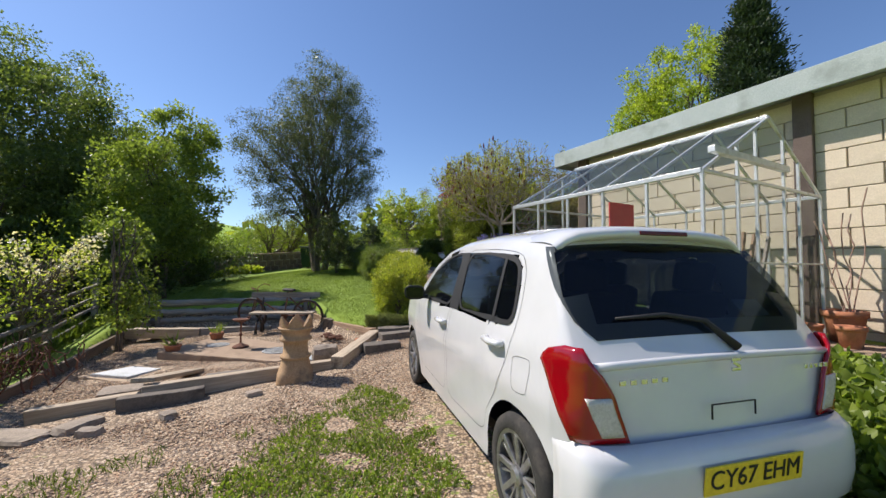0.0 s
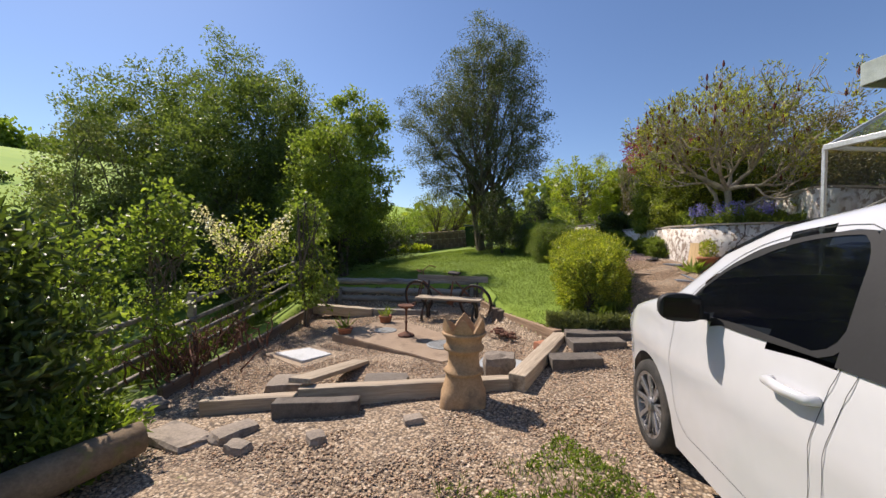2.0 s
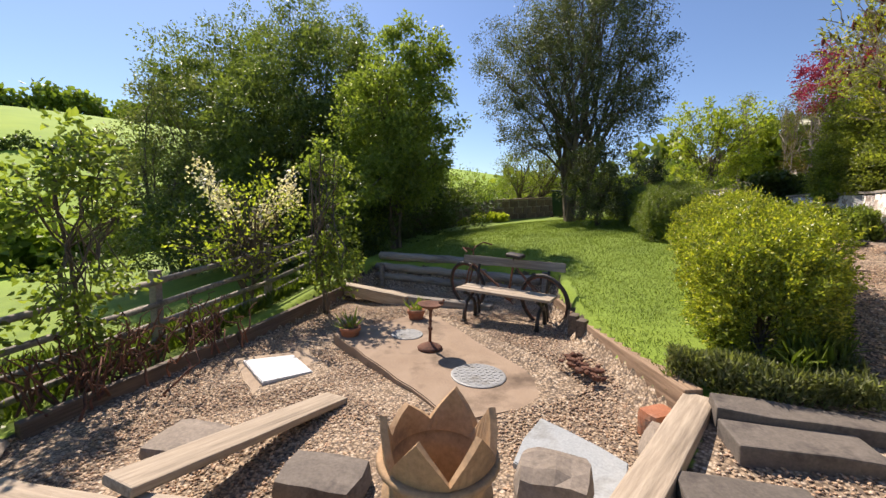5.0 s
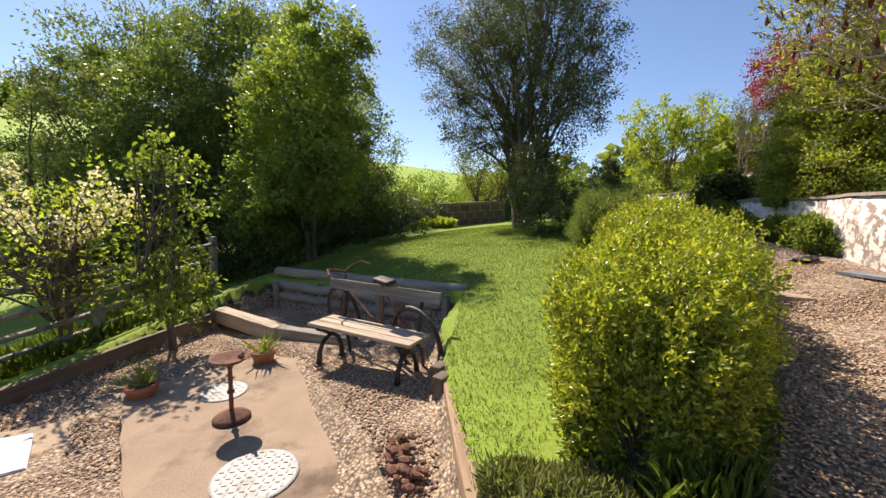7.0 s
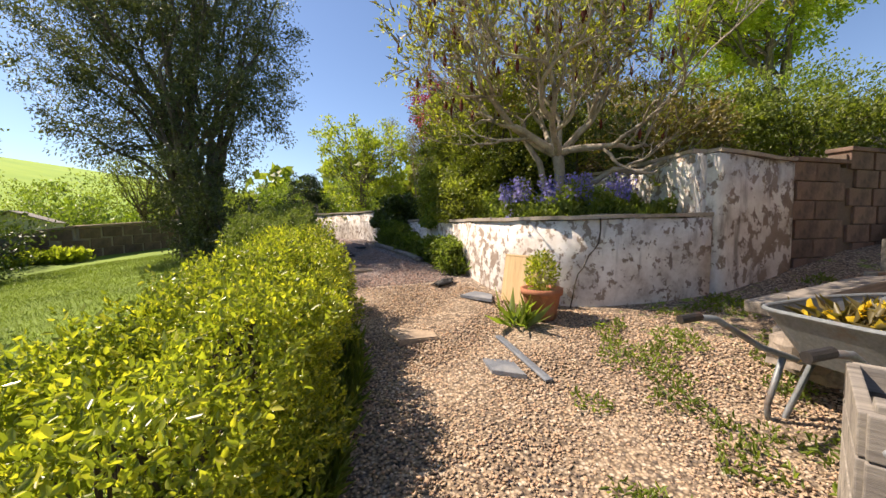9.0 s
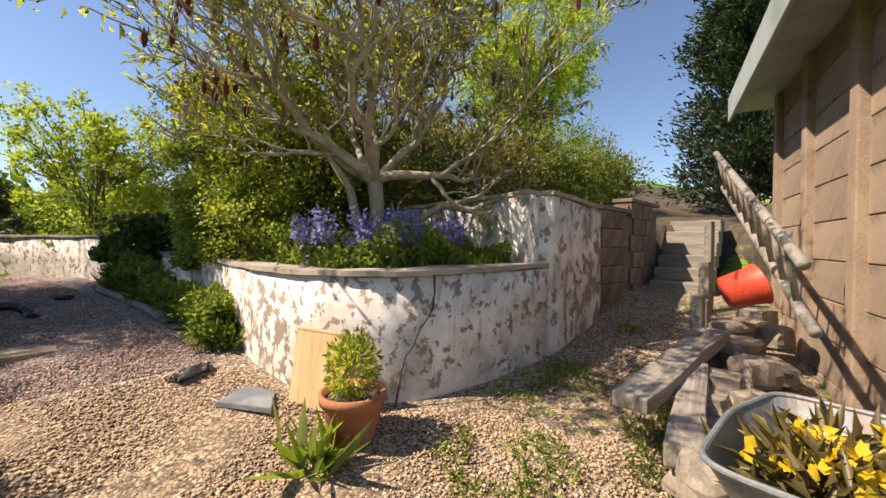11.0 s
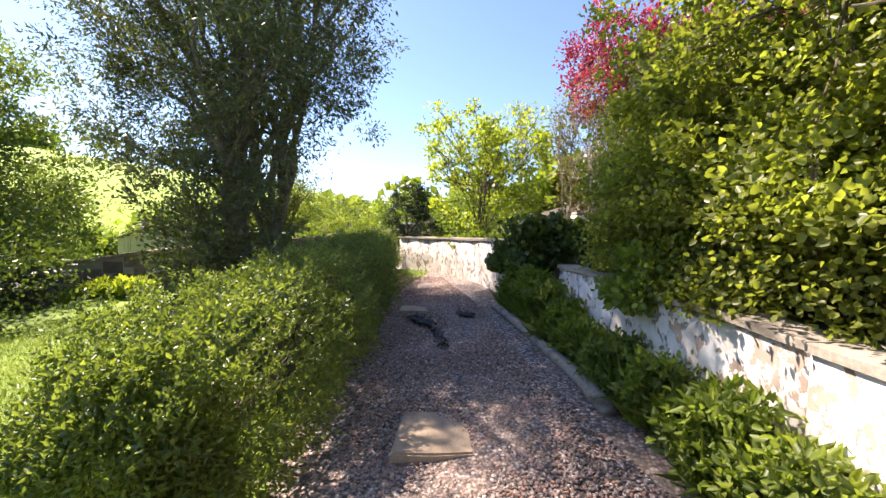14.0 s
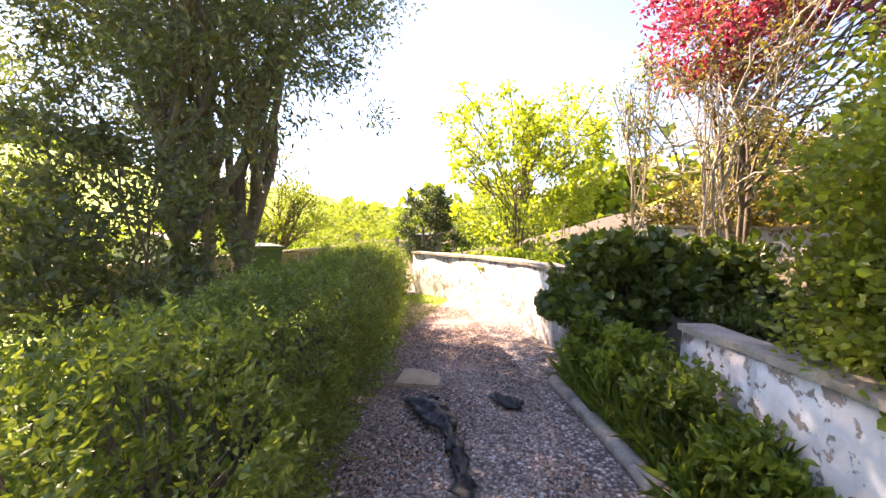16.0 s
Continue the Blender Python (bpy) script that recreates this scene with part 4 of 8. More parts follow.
blossom = plant("blossom_tree", at(-7.0, 6.1), [((0, 0, 1.5), (0.95, 0.95, 0.65)), ((0.5, -0.2, 1.2), (0.8, 0.8, 0.5)), ((-0.3, 0.2, 2.1), (0.5, 0.5, 0.5))],
      0.065, (BARK, LEAF_BRIGHT), 23, 80, 16, 0.2, (1.2, 0.04), 2, 44, 0.3, "small spreading tree in white blossom by the fence", droop=0.2)
rng = np.random.default_rng(24)
sprays = []
for k in range(11):
    a, up = rng.uniform(0, 2 * math.pi), rng.uniform(0.1, 0.9)
    tip = np.array([math.cos(a) * rng.uniform(0.6, 1.25), math.sin(a) * rng.uniform(0.6, 1.25), 1.35 + up])
    if k == 0:
        tip = np.array([-0.75, -0.45, 2.45])
    branch = bent((0, 0, 1.0), tip, 0.05, 6, rng, 0.03)
    limb_bm = bmesh.new()
    tube(limb_bm, branch, [0.016, 0.013, 0.011, 0.009, 0.007, 0.004], 5)
    part("flowering_branch", limb_bm, BARK, blossom)
    t = rng.uniform(0.35, 1.0, 95 if k else 190)
    sprays.append(np.stack([np.interp(t, np.linspace(0, 1, 6), branch[:, q]) for q in range(3)], -1) + rng.normal(size=(len(t), 3)) * 0.045)
cl = np.concatenate(sprays)
pt = new("blossom", leaf_cloud("blossom", cl, rng.normal(size=cl.shape), 0.045, PETAL_WHITE, rng, 0.9, 0.0, 1.0))
pt.parent = blossom
pt["label"] = "white blossom clusters"
plant("laurel_bush", at(-4.15, 1.75), [((0, 0, 0.8), (0.7, 0.65, 0.8)), ((0.05, 0.55, 0.65), (0.5, 0.5, 0.65)), ((-0.4, -0.5, 1.1), (0.7, 0.7, 0.8)), ((-0.3, 0.3, 1.5), (0.6, 0.55, 0.5))],
      0.085, (BARK, LEAF_DARK), 25, 210, 70, 0.24, (0.9, 0.04), 4, 14, 0.45, "dark glossy bush beside the drive", category="bush", aspect=0.4, ovate=True)
plant("fern_bush", at(-3.75, 2.5), [((0, 0, 0.24), (0.32, 0.32, 0.25))],
      0.07, (BARK, LEAF_FIELD), 26, 40, 60, 0.14, (0.22, 0.012), 3, 10, hollow=0.2, label="low leafy green shrub in front of the dark bush", category="bush", aspect=0.35)
plant("lawn_shrub", at(-4.3, 14.1), [((0, 0, 1.2), (0.8, 0.8, 1.2)), ((-0.5, 0.4, 1.5), (0.8, 0.8, 1.2)), ((0.5, -0.5, 0.7), (0.55, 0.55, 0.7)), ((0.1, -0.6, 1.5), (0.5, 0.5, 0.6))],
      0.06, (BARK, LEAF_LAWN_TREE), 38, 150, 80, 0.22, (1.0, 0.03), 5, 18, 0.4, "loose leafy shrub under the lawn tree", category="bush", aspect=0.5)
plant("apple_tree", at(-9.4, 20.2), [((0, 0, 2.3), (1.7, 1.7, 1.2)), ((0.8, 0.3, 1.9), (1.3, 1.3, 0.9))],
      0.07, (BARK, LEAF_HAZEL), 27, 150, 70, 0.36, (1.3, 0.14), 2, 24, 0.4, "spreading old apple tree with bent trunk")
for k, (x, y, r, h) in enumerate([(-19, 27, 3.4, 3.6), (-13.5, 30, 3.0, 3.2), (-9.0, 31, 2.6, 2.6), (-25, 21, 3.2, 4.0), (-5.5, 33, 2.4, 2.8), (-31, 34, 5, 5.5), (-22, 42, 5, 4.6)]):
    plant("far_tree", at(x, y), [((0, 0, h * 0.5), (r, r, h * 0.55)), ((r * 0.5, 0.4, h * 0.35), (r * 0.8, r * 0.8, h * 0.4))],
          0.17, (BARK, LEAF_HAZEL if k % 2 else LEAF_FIELD), 40 + k, 90, 80, r * 0.24, (h * 0.4, 0.12), 2, 10, 0.5, "rounded green tree beyond the garden", group="trees beyond the garden")

# shrubs on the upper terrace
plant("hazel_bush", at(0.95, 12.75), [((0, 0, 1.3), (1.05, 1.0, 1.3)), ((-0.35, 0.7, 1.3), (0.85, 0.85, 1.15)), ((0.9, 0.3, 1.1), (0.8, 0.8, 1.0)), ((-0.4, -0.35, 0.5), (0.5, 0.45, 0.55)), ((-0.5, 0.75, 0.8), (0.5, 0.7, 0.8)), ((-0.62, 0.35, 0.1), (0.3, 0.45, 0.4)), ((-0.2, 1.7, 1.1), (0.7, 0.7, 1.0))],
      0.034, (BARK, LEAF_SCREEN), 28, 560, 150, 0.2, (1.6, 0.04), 7, 32, 0.3, "big hazel bush spilling over the white wall", category="bush", aspect=0.8, ovate=True)
plant("hazel_bush", at(0.55, 14.35), [((0, 0, 0.8), (0.7, 0.8, 0.8)), ((-0.3, -0.3, 0.6), (0.5, 0.5, 0.6)), ((0.3, 0.3, 1.5), (0.6, 0.6, 0.7)), ((-0.45, -0.1, 0.25), (0.3, 0.4, 0.35))],
      0.034, (BARK, LEAF_SCREEN), 128, 300, 140, 0.19, (1.3, 0.03), 7, 26, 0.3, "hazel bush with small crinkled leaves overhanging the low wall", category="bush", aspect=0.8, ovate=True)
plant("dark_shrub", at(2.3, 12.9), [((0, 0, 0.8), (1.1, 0.8, 1.0)), ((-0.9, 0.2, 0.7), (0.9, 0.8, 0.9))],
      0.06, (BARK, LEAF_DARK), 29, 150, 100, 0.26, (1.0, 0.04), 5, 14, 0.5, "dense dark green shrub behind the sumac", category="bush")
plant("brown_shrub", at(-0.05, 16.2), [((0, 0, 1.5), (0.6, 0.7, 1.0)), ((0.3, 0.3, 2.2), (0.6, 0.6, 0.7)), ((0.6, -0.5, 1.6), (0.6, 0.6, 0.9))],
      0.045, (BARK_PALE, LEAF_OLIVE), 30, 100, 50, 0.22, (1.8, 0.028), 7, 40, 0.3, "thin brown-leaved shrub with many bare stems", category="bush", aspect=0.4)
plant("crimson_tree", at(0.45, 17.1), [((0, 0, 2.9), (0.9, 0.9, 0.9)), ((-0.35, -0.3, 2.4), (0.6, 0.6, 0.6)), ((0.9, -0.3, 2.7), (0.8, 0.8, 0.8)), ((1.3, -0.9, 2.4), (0.7, 0.7, 0.7))],
      0.06, (BARK, LEAF_RED), 31, 200, 90, 0.22, (2.1, 0.05), 3, 30, 0.3, "small tree with crimson leaves on the terrace", aspect=0.55)
plant("golden_tree", at(-2.25, 19.3), [((0, 0, 1.6), (1.5, 1.3, 1.3)), ((-0.5, 0, 2.4), (1.1, 1.0, 1.0)), ((0.8, 0.2, 2.3), (0.9, 0.9, 0.9))],
      0.085, (BARK, LEAF_BRIGHT), 32, 150, 60, 0.28, (1.3, 0.05), 6, 40, 0.4, "spreading shrub tree with yellow green spring leaves", aspect=0.6)
for k, (x, y, h) in enumerate([(-1.6, 21.8, 3.6), (-0.4, 18.2, 3.0)]):
    plant("bare_sapling", at(x, y), [((0, 0, h * 0.75), (0.45, 0.45, h * 0.35))],
          0.055, (BARK_PALE, LEAF_HAZEL), 33 + k, 60, 16, 0.16, (h * 0.8, 0.025), 2, 28, 0.2, "thin sapling with sparse small leaves", group="thin saplings")
plant("dark_yew", at(-4.35, 19.75), [((0, 0, 0.75), (0.6, 0.6, 0.85)), ((0.45, 0, 0.7), (0.5, 0.5, 0.7)), ((0.1, 0, 1.3), (0.45, 0.45, 0.4))],
      0.045, (BARK, LEAF_CONIFER), 35, 110, 110, 0.16, (0.8, 0.05), 1, 8, 0.5, "dark upright evergreen at the end of the wall", category="bush")
plant("ivy_clump", at(-0.72, 15.75, -0.1), [((0, 0, 0.28), (0.52, 0.45, 0.42)), ((0.5, 0.2, 0.32), (0.5, 0.45, 0.35)), ((-0.3, -0.2, -0.1), (0.3, 0.3, 0.4))],
      0.075, (BARK, LEAF_DARK), 36, 150, 50, 0.14, (0.35, 0.015), 4, 14, hollow=0.6, label="dark glossy ivy clump hanging over the wall", category="ivy", aspect=0.9, ovate=True)
for x, y, seed in ((0.2, 13.55, 136),):
    plant("ivy_clump", at(x, y, -0.1), [((0, 0, 0.16), (0.32, 0.5, 0.3)), ((-0.2, 0.05, -0.1), (0.16, 0.42, 0.3))],
          0.045, (BARK, LEAF_FIELD), seed, 80, 50, 0.12, (0.25, 0.012), 4, 12, hollow=0.4, label="green ivy trailing over the low white wall", category="ivy", aspect=0.9, ovate=True)
plant("ivy_mat", at(-2.0, 17.9), [((0, 0, 0.1), (0.75, 0.5, 0.25)), ((-0.8, 0.7, 0.1), (0.7, 0.5, 0.22)), ((0.6, -0.6, 0.1), (0.5, 0.6, 0.25)), ((0.6, 0.5, 0.2), (0.9, 0.9, 0.3)), ((1.5, -0.4, 0.3), (0.9, 0.8, 0.3)), ((1.6, -1.3, 0.2), (0.7, 0.6, 0.3))],
      0.06, (BARK, LEAF_FIELD), 37, 260, 80, 0.14, (0.12, 0.012), 4, 12, hollow=0.3, label="leafy green ground cover behind the curved wall", category="ivy", aspect=0.8)
for k, (x, y, r, h, mt) in enumerate([(3.6, 13.6, 1.3, 1.2, LEAF_OLIVE), (5.2, 14.6, 1.5, 1.6, LEAF_HAZEL), (7.2, 14.2, 1.5, 1.5, LEAF_HAZEL), (2.4, 15.6, 1.4, 1.9, LEAF_HAZEL), (4.3, 17.5, 2.0, 2.4, LEAF_OLIVE), (9.5, 17.0, 2.2, 2.0, LEAF_FIELD), (0.8, 18.6, 1.2, 0.9, LEAF_OLIVE), (2.2, 19.8, 1.6, 1.2, LEAF_OLIVE)]):
    plant("terrace_bush", at(x, y), [((0, 0, h * 0.5), (r, r, h * 0.6)), ((r * 0.5, -0.3, h * 0.4), (r * 0.7, r * 0.6, h * 0.45))],
          0.08, (BARK, mt), 60 + k, 120, 90, r * 0.24, (h * 0.5, 0.04), 4, 14, 0.45, ("olive brown" if mt is LEAF_OLIVE else "fresh green") + " bush on the sloping terrace", category="bush", group="terrace bushes")
plant("broad_tree", at(13.9, 22.3), [((0, 0, 5.6), (3.2, 3.2, 3.5)), ((-1.7, 0.6, 4.4), (2.3, 2.3, 2.6))],
      0.16, (BARK, LEAF_BRIGHT), 70, 260, 110, 0.5, (3.0, 0.22), 2, 26, 0.45, "tall bright green tree behind the outbuilding")


def conifer(x, y, high, wide, seed):
    rng = np.random.default_rng(seed)
    thing = empty("conifer", pose(*at(x, y)), "tall dark green conifer behind the outbuilding", "tree")
    lines = [(np.array([[0, 0, 0], [0.03, 0, high * 0.5], [0, 0, high]]), [0.16, 0.1, 0.02])]
    cs, ds = [], []
    for i in range(240):
        t = rng.uniform(0.03, 0.99)
        a = rng.uniform(0, 2 * math.pi)
        r = wide * (1 - t) ** 0.6 * rng.uniform(0.7, 1.12)
        foot = np.array([0, 0, t * high])
        tip = foot + np.array([math.cos(a) * r, math.sin(a) * r, r * rng.uniform(-0.1, 0.35)])
        b = bent(foot, tip, 0.06, 5, rng, 0.02)
        lines.append((b, np.linspace(0.025, 0.005, 5)))
        k = rng.uniform(0.15, 1.05, 190)[:, None]
        c = foot + (tip - foot) * k + rng.normal(size=(190, 3)) * np.array([0.14, 0.14, 0.1])
        cs.append(c)
        ds.append(np.tile(unit(tip - foot), (190, 1)) + np.array([0, 0, 0.5]))
    v, f = tube_arrays(lines, 5)
    new("trunk", mesh_arrays("trunk", v, f, BARK)).parent = thing
    new("crown", leaf_cloud("crown", np.concatenate(cs), np.concatenate(ds), 0.13, LEAF_CONIFER, rng, 0.35, 0.0, 0.5)).parent = thing


conifer(9.2, 11.5, 7.0, 1.5, 81)


def sumac(x, y, seed):
    """A spreading bare-limbed tree that forks again and again, with tufts of young leaves at its tips."""
    rng = np.random.default_rng(seed)
    thing = empty("sumac_tree", pose(*at(x, y, -0.05)), "spreading sumac with pale bare limbs and young leaf tufts", "tree")
    lines, tips, twigs = [], [], []

    def grow(p, d, r, length, depth):
        n = 5
        q = [p]
        for _ in range(n):
            d = unit(d + rng.normal(size=3) * 0.17 + np.array([0, 0, 0.05]))
            q.append(q[-1] + d * length / n)
        end = 0.72 if depth < 5 else 0.45
        lines.append((np.array(q), np.linspace(r, r * end, n + 1)))
        if depth >= 8 or r < 0.004:
            tips.append((q[-1], d))
            return
        kids = 2 if rng.uniform() < 0.72 or depth > 4 else 3
        for k in range(kids):
            side = unit(np.cross(d, rng.normal(size=3)))
            spread = rng.uniform(0.35, 0.85)
            nd = unit(d + side * spread)
            nd[2] = nd[2] * 0.8 + (0.12 if depth < 3 else 0.22)
            grow(q[-1], unit(nd), r * end * rng.uniform(0.7, 0.95), length * rng.uniform(0.7, 0.98), depth + 1)
        if depth in (1, 2, 3, 4):
            m = rng.integers(2, 5)
            grow(q[m], unit(d + unit(rng.normal(size=3)) * 0.9 + np.array([0, 0, 0.2])), r * 0.5, length * 0.6, depth + 2)

    for a, lift, size in ((200, 0.9, 0.05), (165, 0.35, 0.045), (255, 0.35, 0.045), (10, 0.45, 0.05), (80, 0.7, 0.045), (310, 0.3, 0.045), (120, 1.3, 0.04), (340, 1.1, 0.04)):
        d = unit(np.array([math.cos(radians(a)), math.sin(radians(a)), lift]))
        grow(np.array([0.03 * math.cos(radians(a)), 0.03 * math.sin(radians(a)), 0.84]), d, size, 0.6, 1)
    lines.append((np.array([[0.02, 0, -0.1], [0.0, 0.02, 0.3], [0.03, -0.01, 0.6], [0.0, 0, 0.9]]), [0.1, 0.07, 0.062, 0.07]))
    lines.append((np.array([[-0.06, 0.03, -0.05], [-0.12, 0.02, 0.35], [-0.2, 0.05, 0.75], [-0.42, 0.1, 1.1]]), [0.05, 0.042, 0.036, 0.026]))
    low = bent((0, 0, 0.42), (1.35, -0.45, 0.8), -0.02, 8, rng, 0.02)
    lines.append((low, np.linspace(0.04, 0.025, 8)))
    v, f = tube_arrays(lines, 6)
    ob = new("limb", mesh_arrays("limb", v, f, BARK_PALE))
    ob.data.polygons.foreach_set("use_smooth", [True] * len(ob.data.polygons))
    ob.parent = thing
    tp = np.array([t[0] for t in tips])
    td = np.array([t[1] for t in tips])
    for p, d in zip(tp, td):
        for _ in range(2):
            e = p + unit(d + rng.normal(size=3) * 0.6 + np.array([0, 0, 0.4])) * rng.uniform(0.12, 0.3)
            twigs.append((bent(p, e, 0.03, 4, rng, 0.03), [0.007, 0.006, 0.005, 0.004]))
    v, f = tube_arrays(twigs, 5)
    new("twig_growth", mesh_arrays("twig_growth", v, f, BARK_PALE)).parent = thing
    ends = np.array([t[0][-1] for t in twigs])
    tp, td = np.concatenate([tp, ends]), np.concatenate([td, np.repeat(td, 2, 0)])
    keep = rng.uniform(size=len(tp)) < 0.6
    spikes = tp[~keep][::4][:140]
    tp, td = tp[keep], td[keep]
    n = 8
    c = np.repeat(tp, n, 0) + rng.normal(size=(len(tp) * n, 3)) * 0.04
    tuft = new("leaf_tuft", leaf_cloud("leaf_tuft", c, np.repeat(td, n, 0) * 0.7, 0.065, LEAF_SUMAC, rng, 0.3, -0.1, 0.6))
    tuft.parent = thing
    tuft["kind"] = "stuff"
    brown = new("young_growth", leaf_cloud("young_growth", np.repeat(tp, 2, 0), np.repeat(td, 2, 0), 0.09, LEAF_OLIVE, rng, 0.2, 0.0, 0.4))
    brown.parent = thing
    brown["kind"] = "stuff"
    cone = bmesh.new()
    for p in spikes:
        lathe(cone, [(0.006, -0.02), (0.022, 0.02), (0.024, 0.05), (0.014, 0.1), (0.003, 0.13)], 6, tuple(p))
    fruit = part("seed_spike", cone, worn("dark red seed spike", (0.07, 0.012, 0.01), (0.17, 0.04, 0.025), None, 30, 150, 0.95), thing, "dark red upright seed spikes")
    fruit["kind"] = "stuff"


sumac(1.5, 11.3, 91)


def foliage_patch(name, poly, count, leaf, mat, seed, low, high, label, category="plants", aspect=0.35, upright=0.8, kind="stuff", sparse=-9.0):
    """Low plants that cover a patch of ground."""
    rng = np.random.default_rng(seed)
    p = np.array(poly, float)
    lo, hi = p.min(0), p.max(0)
    xy = rng.uniform(lo, hi, (count * 5, 2))
    xy = xy[inside(poly, xy[:, 0], xy[:, 1]) > 0][:count]
    clump = np.array([noise.noise(Vector((float(a) * 2.4, float(b) * 2.4, seed))) for a, b in xy])
    keep = clump > sparse
    xy, clump = xy[keep], clump[keep]
    h = np.clip(low + (high - low) * (0.5 + 0.9 * clump), low * 0.5, high * 1.2)
    z = height(xy[:, 0], xy[:, 1]) + h * rng.uniform(0.05, 1, len(xy))
    c = np.stack([xy[:, 0], xy[:, 1], z], -1)
    o = c.mean(0)
    ob = new(name, leaf_cloud(name, c - o, np.tile(np.array([0, 0, upright]), (len(c), 1)), leaf, mat, rng, aspect, 0.0, 0.7, 0.14, aspect > 0.25))
    ob.location = o
    return tagged(ob, label, category, kind=kind)


BED = [(2.66, 10.78), (1.72, 10.6), (1.38, 10.66), (1.18, 10.82), (0.98, 11.1), (0.78, 11.6), (0.62, 12.2), (1.6, 12.4), (2.5, 11.9)]
foliage_patch("bed_foliage", BED, 17000, 0.06, LEAF_MAPLE, 101, 0.06, 0.4, "lush green leaves filling the raised bed", aspect=0.45, upright=0.35)
foliage_patch("bed_grass", BED, 3000, 0.15, BLADE, 102, 0.02, 0.12, "strappy bluebell leaves in the raised bed", aspect=0.1, upright=1.6)
FOOT_BED = [(0.42, 11.75), (0.37, 12.3), (0.22, 12.75), (-0.02, 13.3), (-0.22, 14.05), (-0.55, 14.95), (-1.05, 15.65), (-1.2, 15.2), (-0.96, 14.7), (-0.72, 14.25), (-0.46, 13.75), (-0.25, 13.3), (0.02, 12.6), (0.2, 11.9)]
foliage_patch("wall_foot_weeds", FOOT_BED, 13000, 0.045, LEAF_FIELD, 103, 0.04, 0.26, "green weeds and leaves along the wall foot", aspect=0.6, upright=0.2)
foliage_patch("wall_foot_grass", FOOT_BED, 3400, 0.2, BLADE, 104, 0.05, 0.2, "long grass along the wall foot", aspect=0.05, upright=1.2)
for k, (x, y, h) in enumerate([(-0.98, 15.2, 0.55), (-0.78, 14.85, 0.6), (-0.6, 14.5, 0.5), (-0.45, 14.15, 0.36), (-0.3, 13.75, 0.3), (-0.12, 13.3, 0.34), (0.08, 12.85, 0.42), (0.2, 12.4, 0.5), (0.28, 12.05, 0.46)]):
    plant("weed_clump", at(x, y), [((0, 0, h * 0.5), (0.2, 0.2, h * 0.5)), ((0.04, 0.14, h * 0.4), (0.16, 0.18, h * 0.45))],
          0.045, (LEAF_FIELD, LEAF_MAPLE if k % 3 == 2 else LEAF_FIELD), 140 + k, 56, 40, 0.1, (h * 0.7, 0.006), 6, 14, 0.3, "lush green leafy weeds growing at the wall foot", category="weeds", aspect=0.5, group="weeds at the wall foot", ovate=True)
TERR_BED = [(0.55, 12.8), (0.3, 13.5), (0.1, 14.2), (-0.25, 15.1), (-0.8, 15.8), (-0.2, 16.8), (0.6, 15.4), (0.6, 13.6)]
foliage_patch("terrace_foliage", TERR_BED, 13000, 0.045, LEAF_DARK, 105, 0.04, 0.22, "leafy plants behind the low white wall", aspect=0.5, upright=0.3)
foliage_patch("terrace_grass", [(-1.3, 16.6), (-2.2, 17.7), (-3.8, 18.9), (-3.5, 21), (1.5, 21), (3.0, 17), (0, 16)], 9000, 0.12, BLADE, 106, 0.02, 0.1, "long grass and leaves on the terrace bank", aspect=0.07, upright=1.0, sparse=0.0)
foliage_patch("hedge_foot_grass", [(-0.52, 6.9), (-0.42, 8.2), (-0.5, 9.3), (-0.66, 9.9), (-0.76, 9.4), (-0.7, 8.2), (-0.8, 6.7)], 6000, 0.13, BLADE, 107, 0.03, 0.2, "tufted grass along the hedge foot", aspect=0.07, upright=1.3)
foliage_patch("lavender", [(-1.45, 6.5), (-0.95, 6.38), (-0.4, 6.62), (-0.45, 7.0), (-1.4, 6.85)], 9000, 0.06, LEAF_WILLOW, 108, 0.05, 0.24, "grey green lavender at the hedge foot", aspect=0.16, upright=1.1)
foliage_patch("strawberry_bed", [(2.2, 1.2), (3.3, 1.0), (3.9, 2.6), (3.0, 3.2), (2.2, 2.6)], 9000, 0.075, LEAF_FIELD, 109, 0.06, 0.3, "strawberry plants with fresh leaves in a bed", aspect=0.75, upright=0.7)
foliage_patch("drive_weeds", [(-1.2, 1.0), (-0.2, 0.6), (0.2, 2.2), (-0.3, 3.6), (-0.9, 4.1), (-1.4, 2.6)], 16000, 0.026, LEAF_FIELD, 110, 0.004, 0.025, "low weeds growing through the drive gravel", aspect=0.5, upright=0.5, sparse=-0.12)
foliage_patch("yard_weeds", [(0.7, 8.0), (1.5, 7.6), (3.1, 9.0), (4.2, 10.6), (3.0, 10.45), (2.0, 10.15), (0.9, 9.7)], 9000, 0.04, LEAF_FIELD, 111, 0.01, 0.06, "weeds scattered in the gravel yard", aspect=0.3, upright=0.6, sparse=0.1)
foliage_patch("wall_shrub_far", [(-10.0, 15.3), (-8.3, 15.4), (-8.0, 15.9), (-9.5, 16.0)], 1800, 0.12, LEAF_BRIGHT, 112, 0.1, 0.4, "low pale leafy plants before the garden wall", aspect=0.5)
foliage_patch("bank_grass", [(-8.5, 3.2), (-5.6, 3.2), (-6.2, 5.2), (-7.4, 7.9), (-9.0, 8.2)], 9000, 0.2, BLADE, 113, 0.02, 0.2, "rough grass on the bank by the fence", aspect=0.07, upright=1.3)


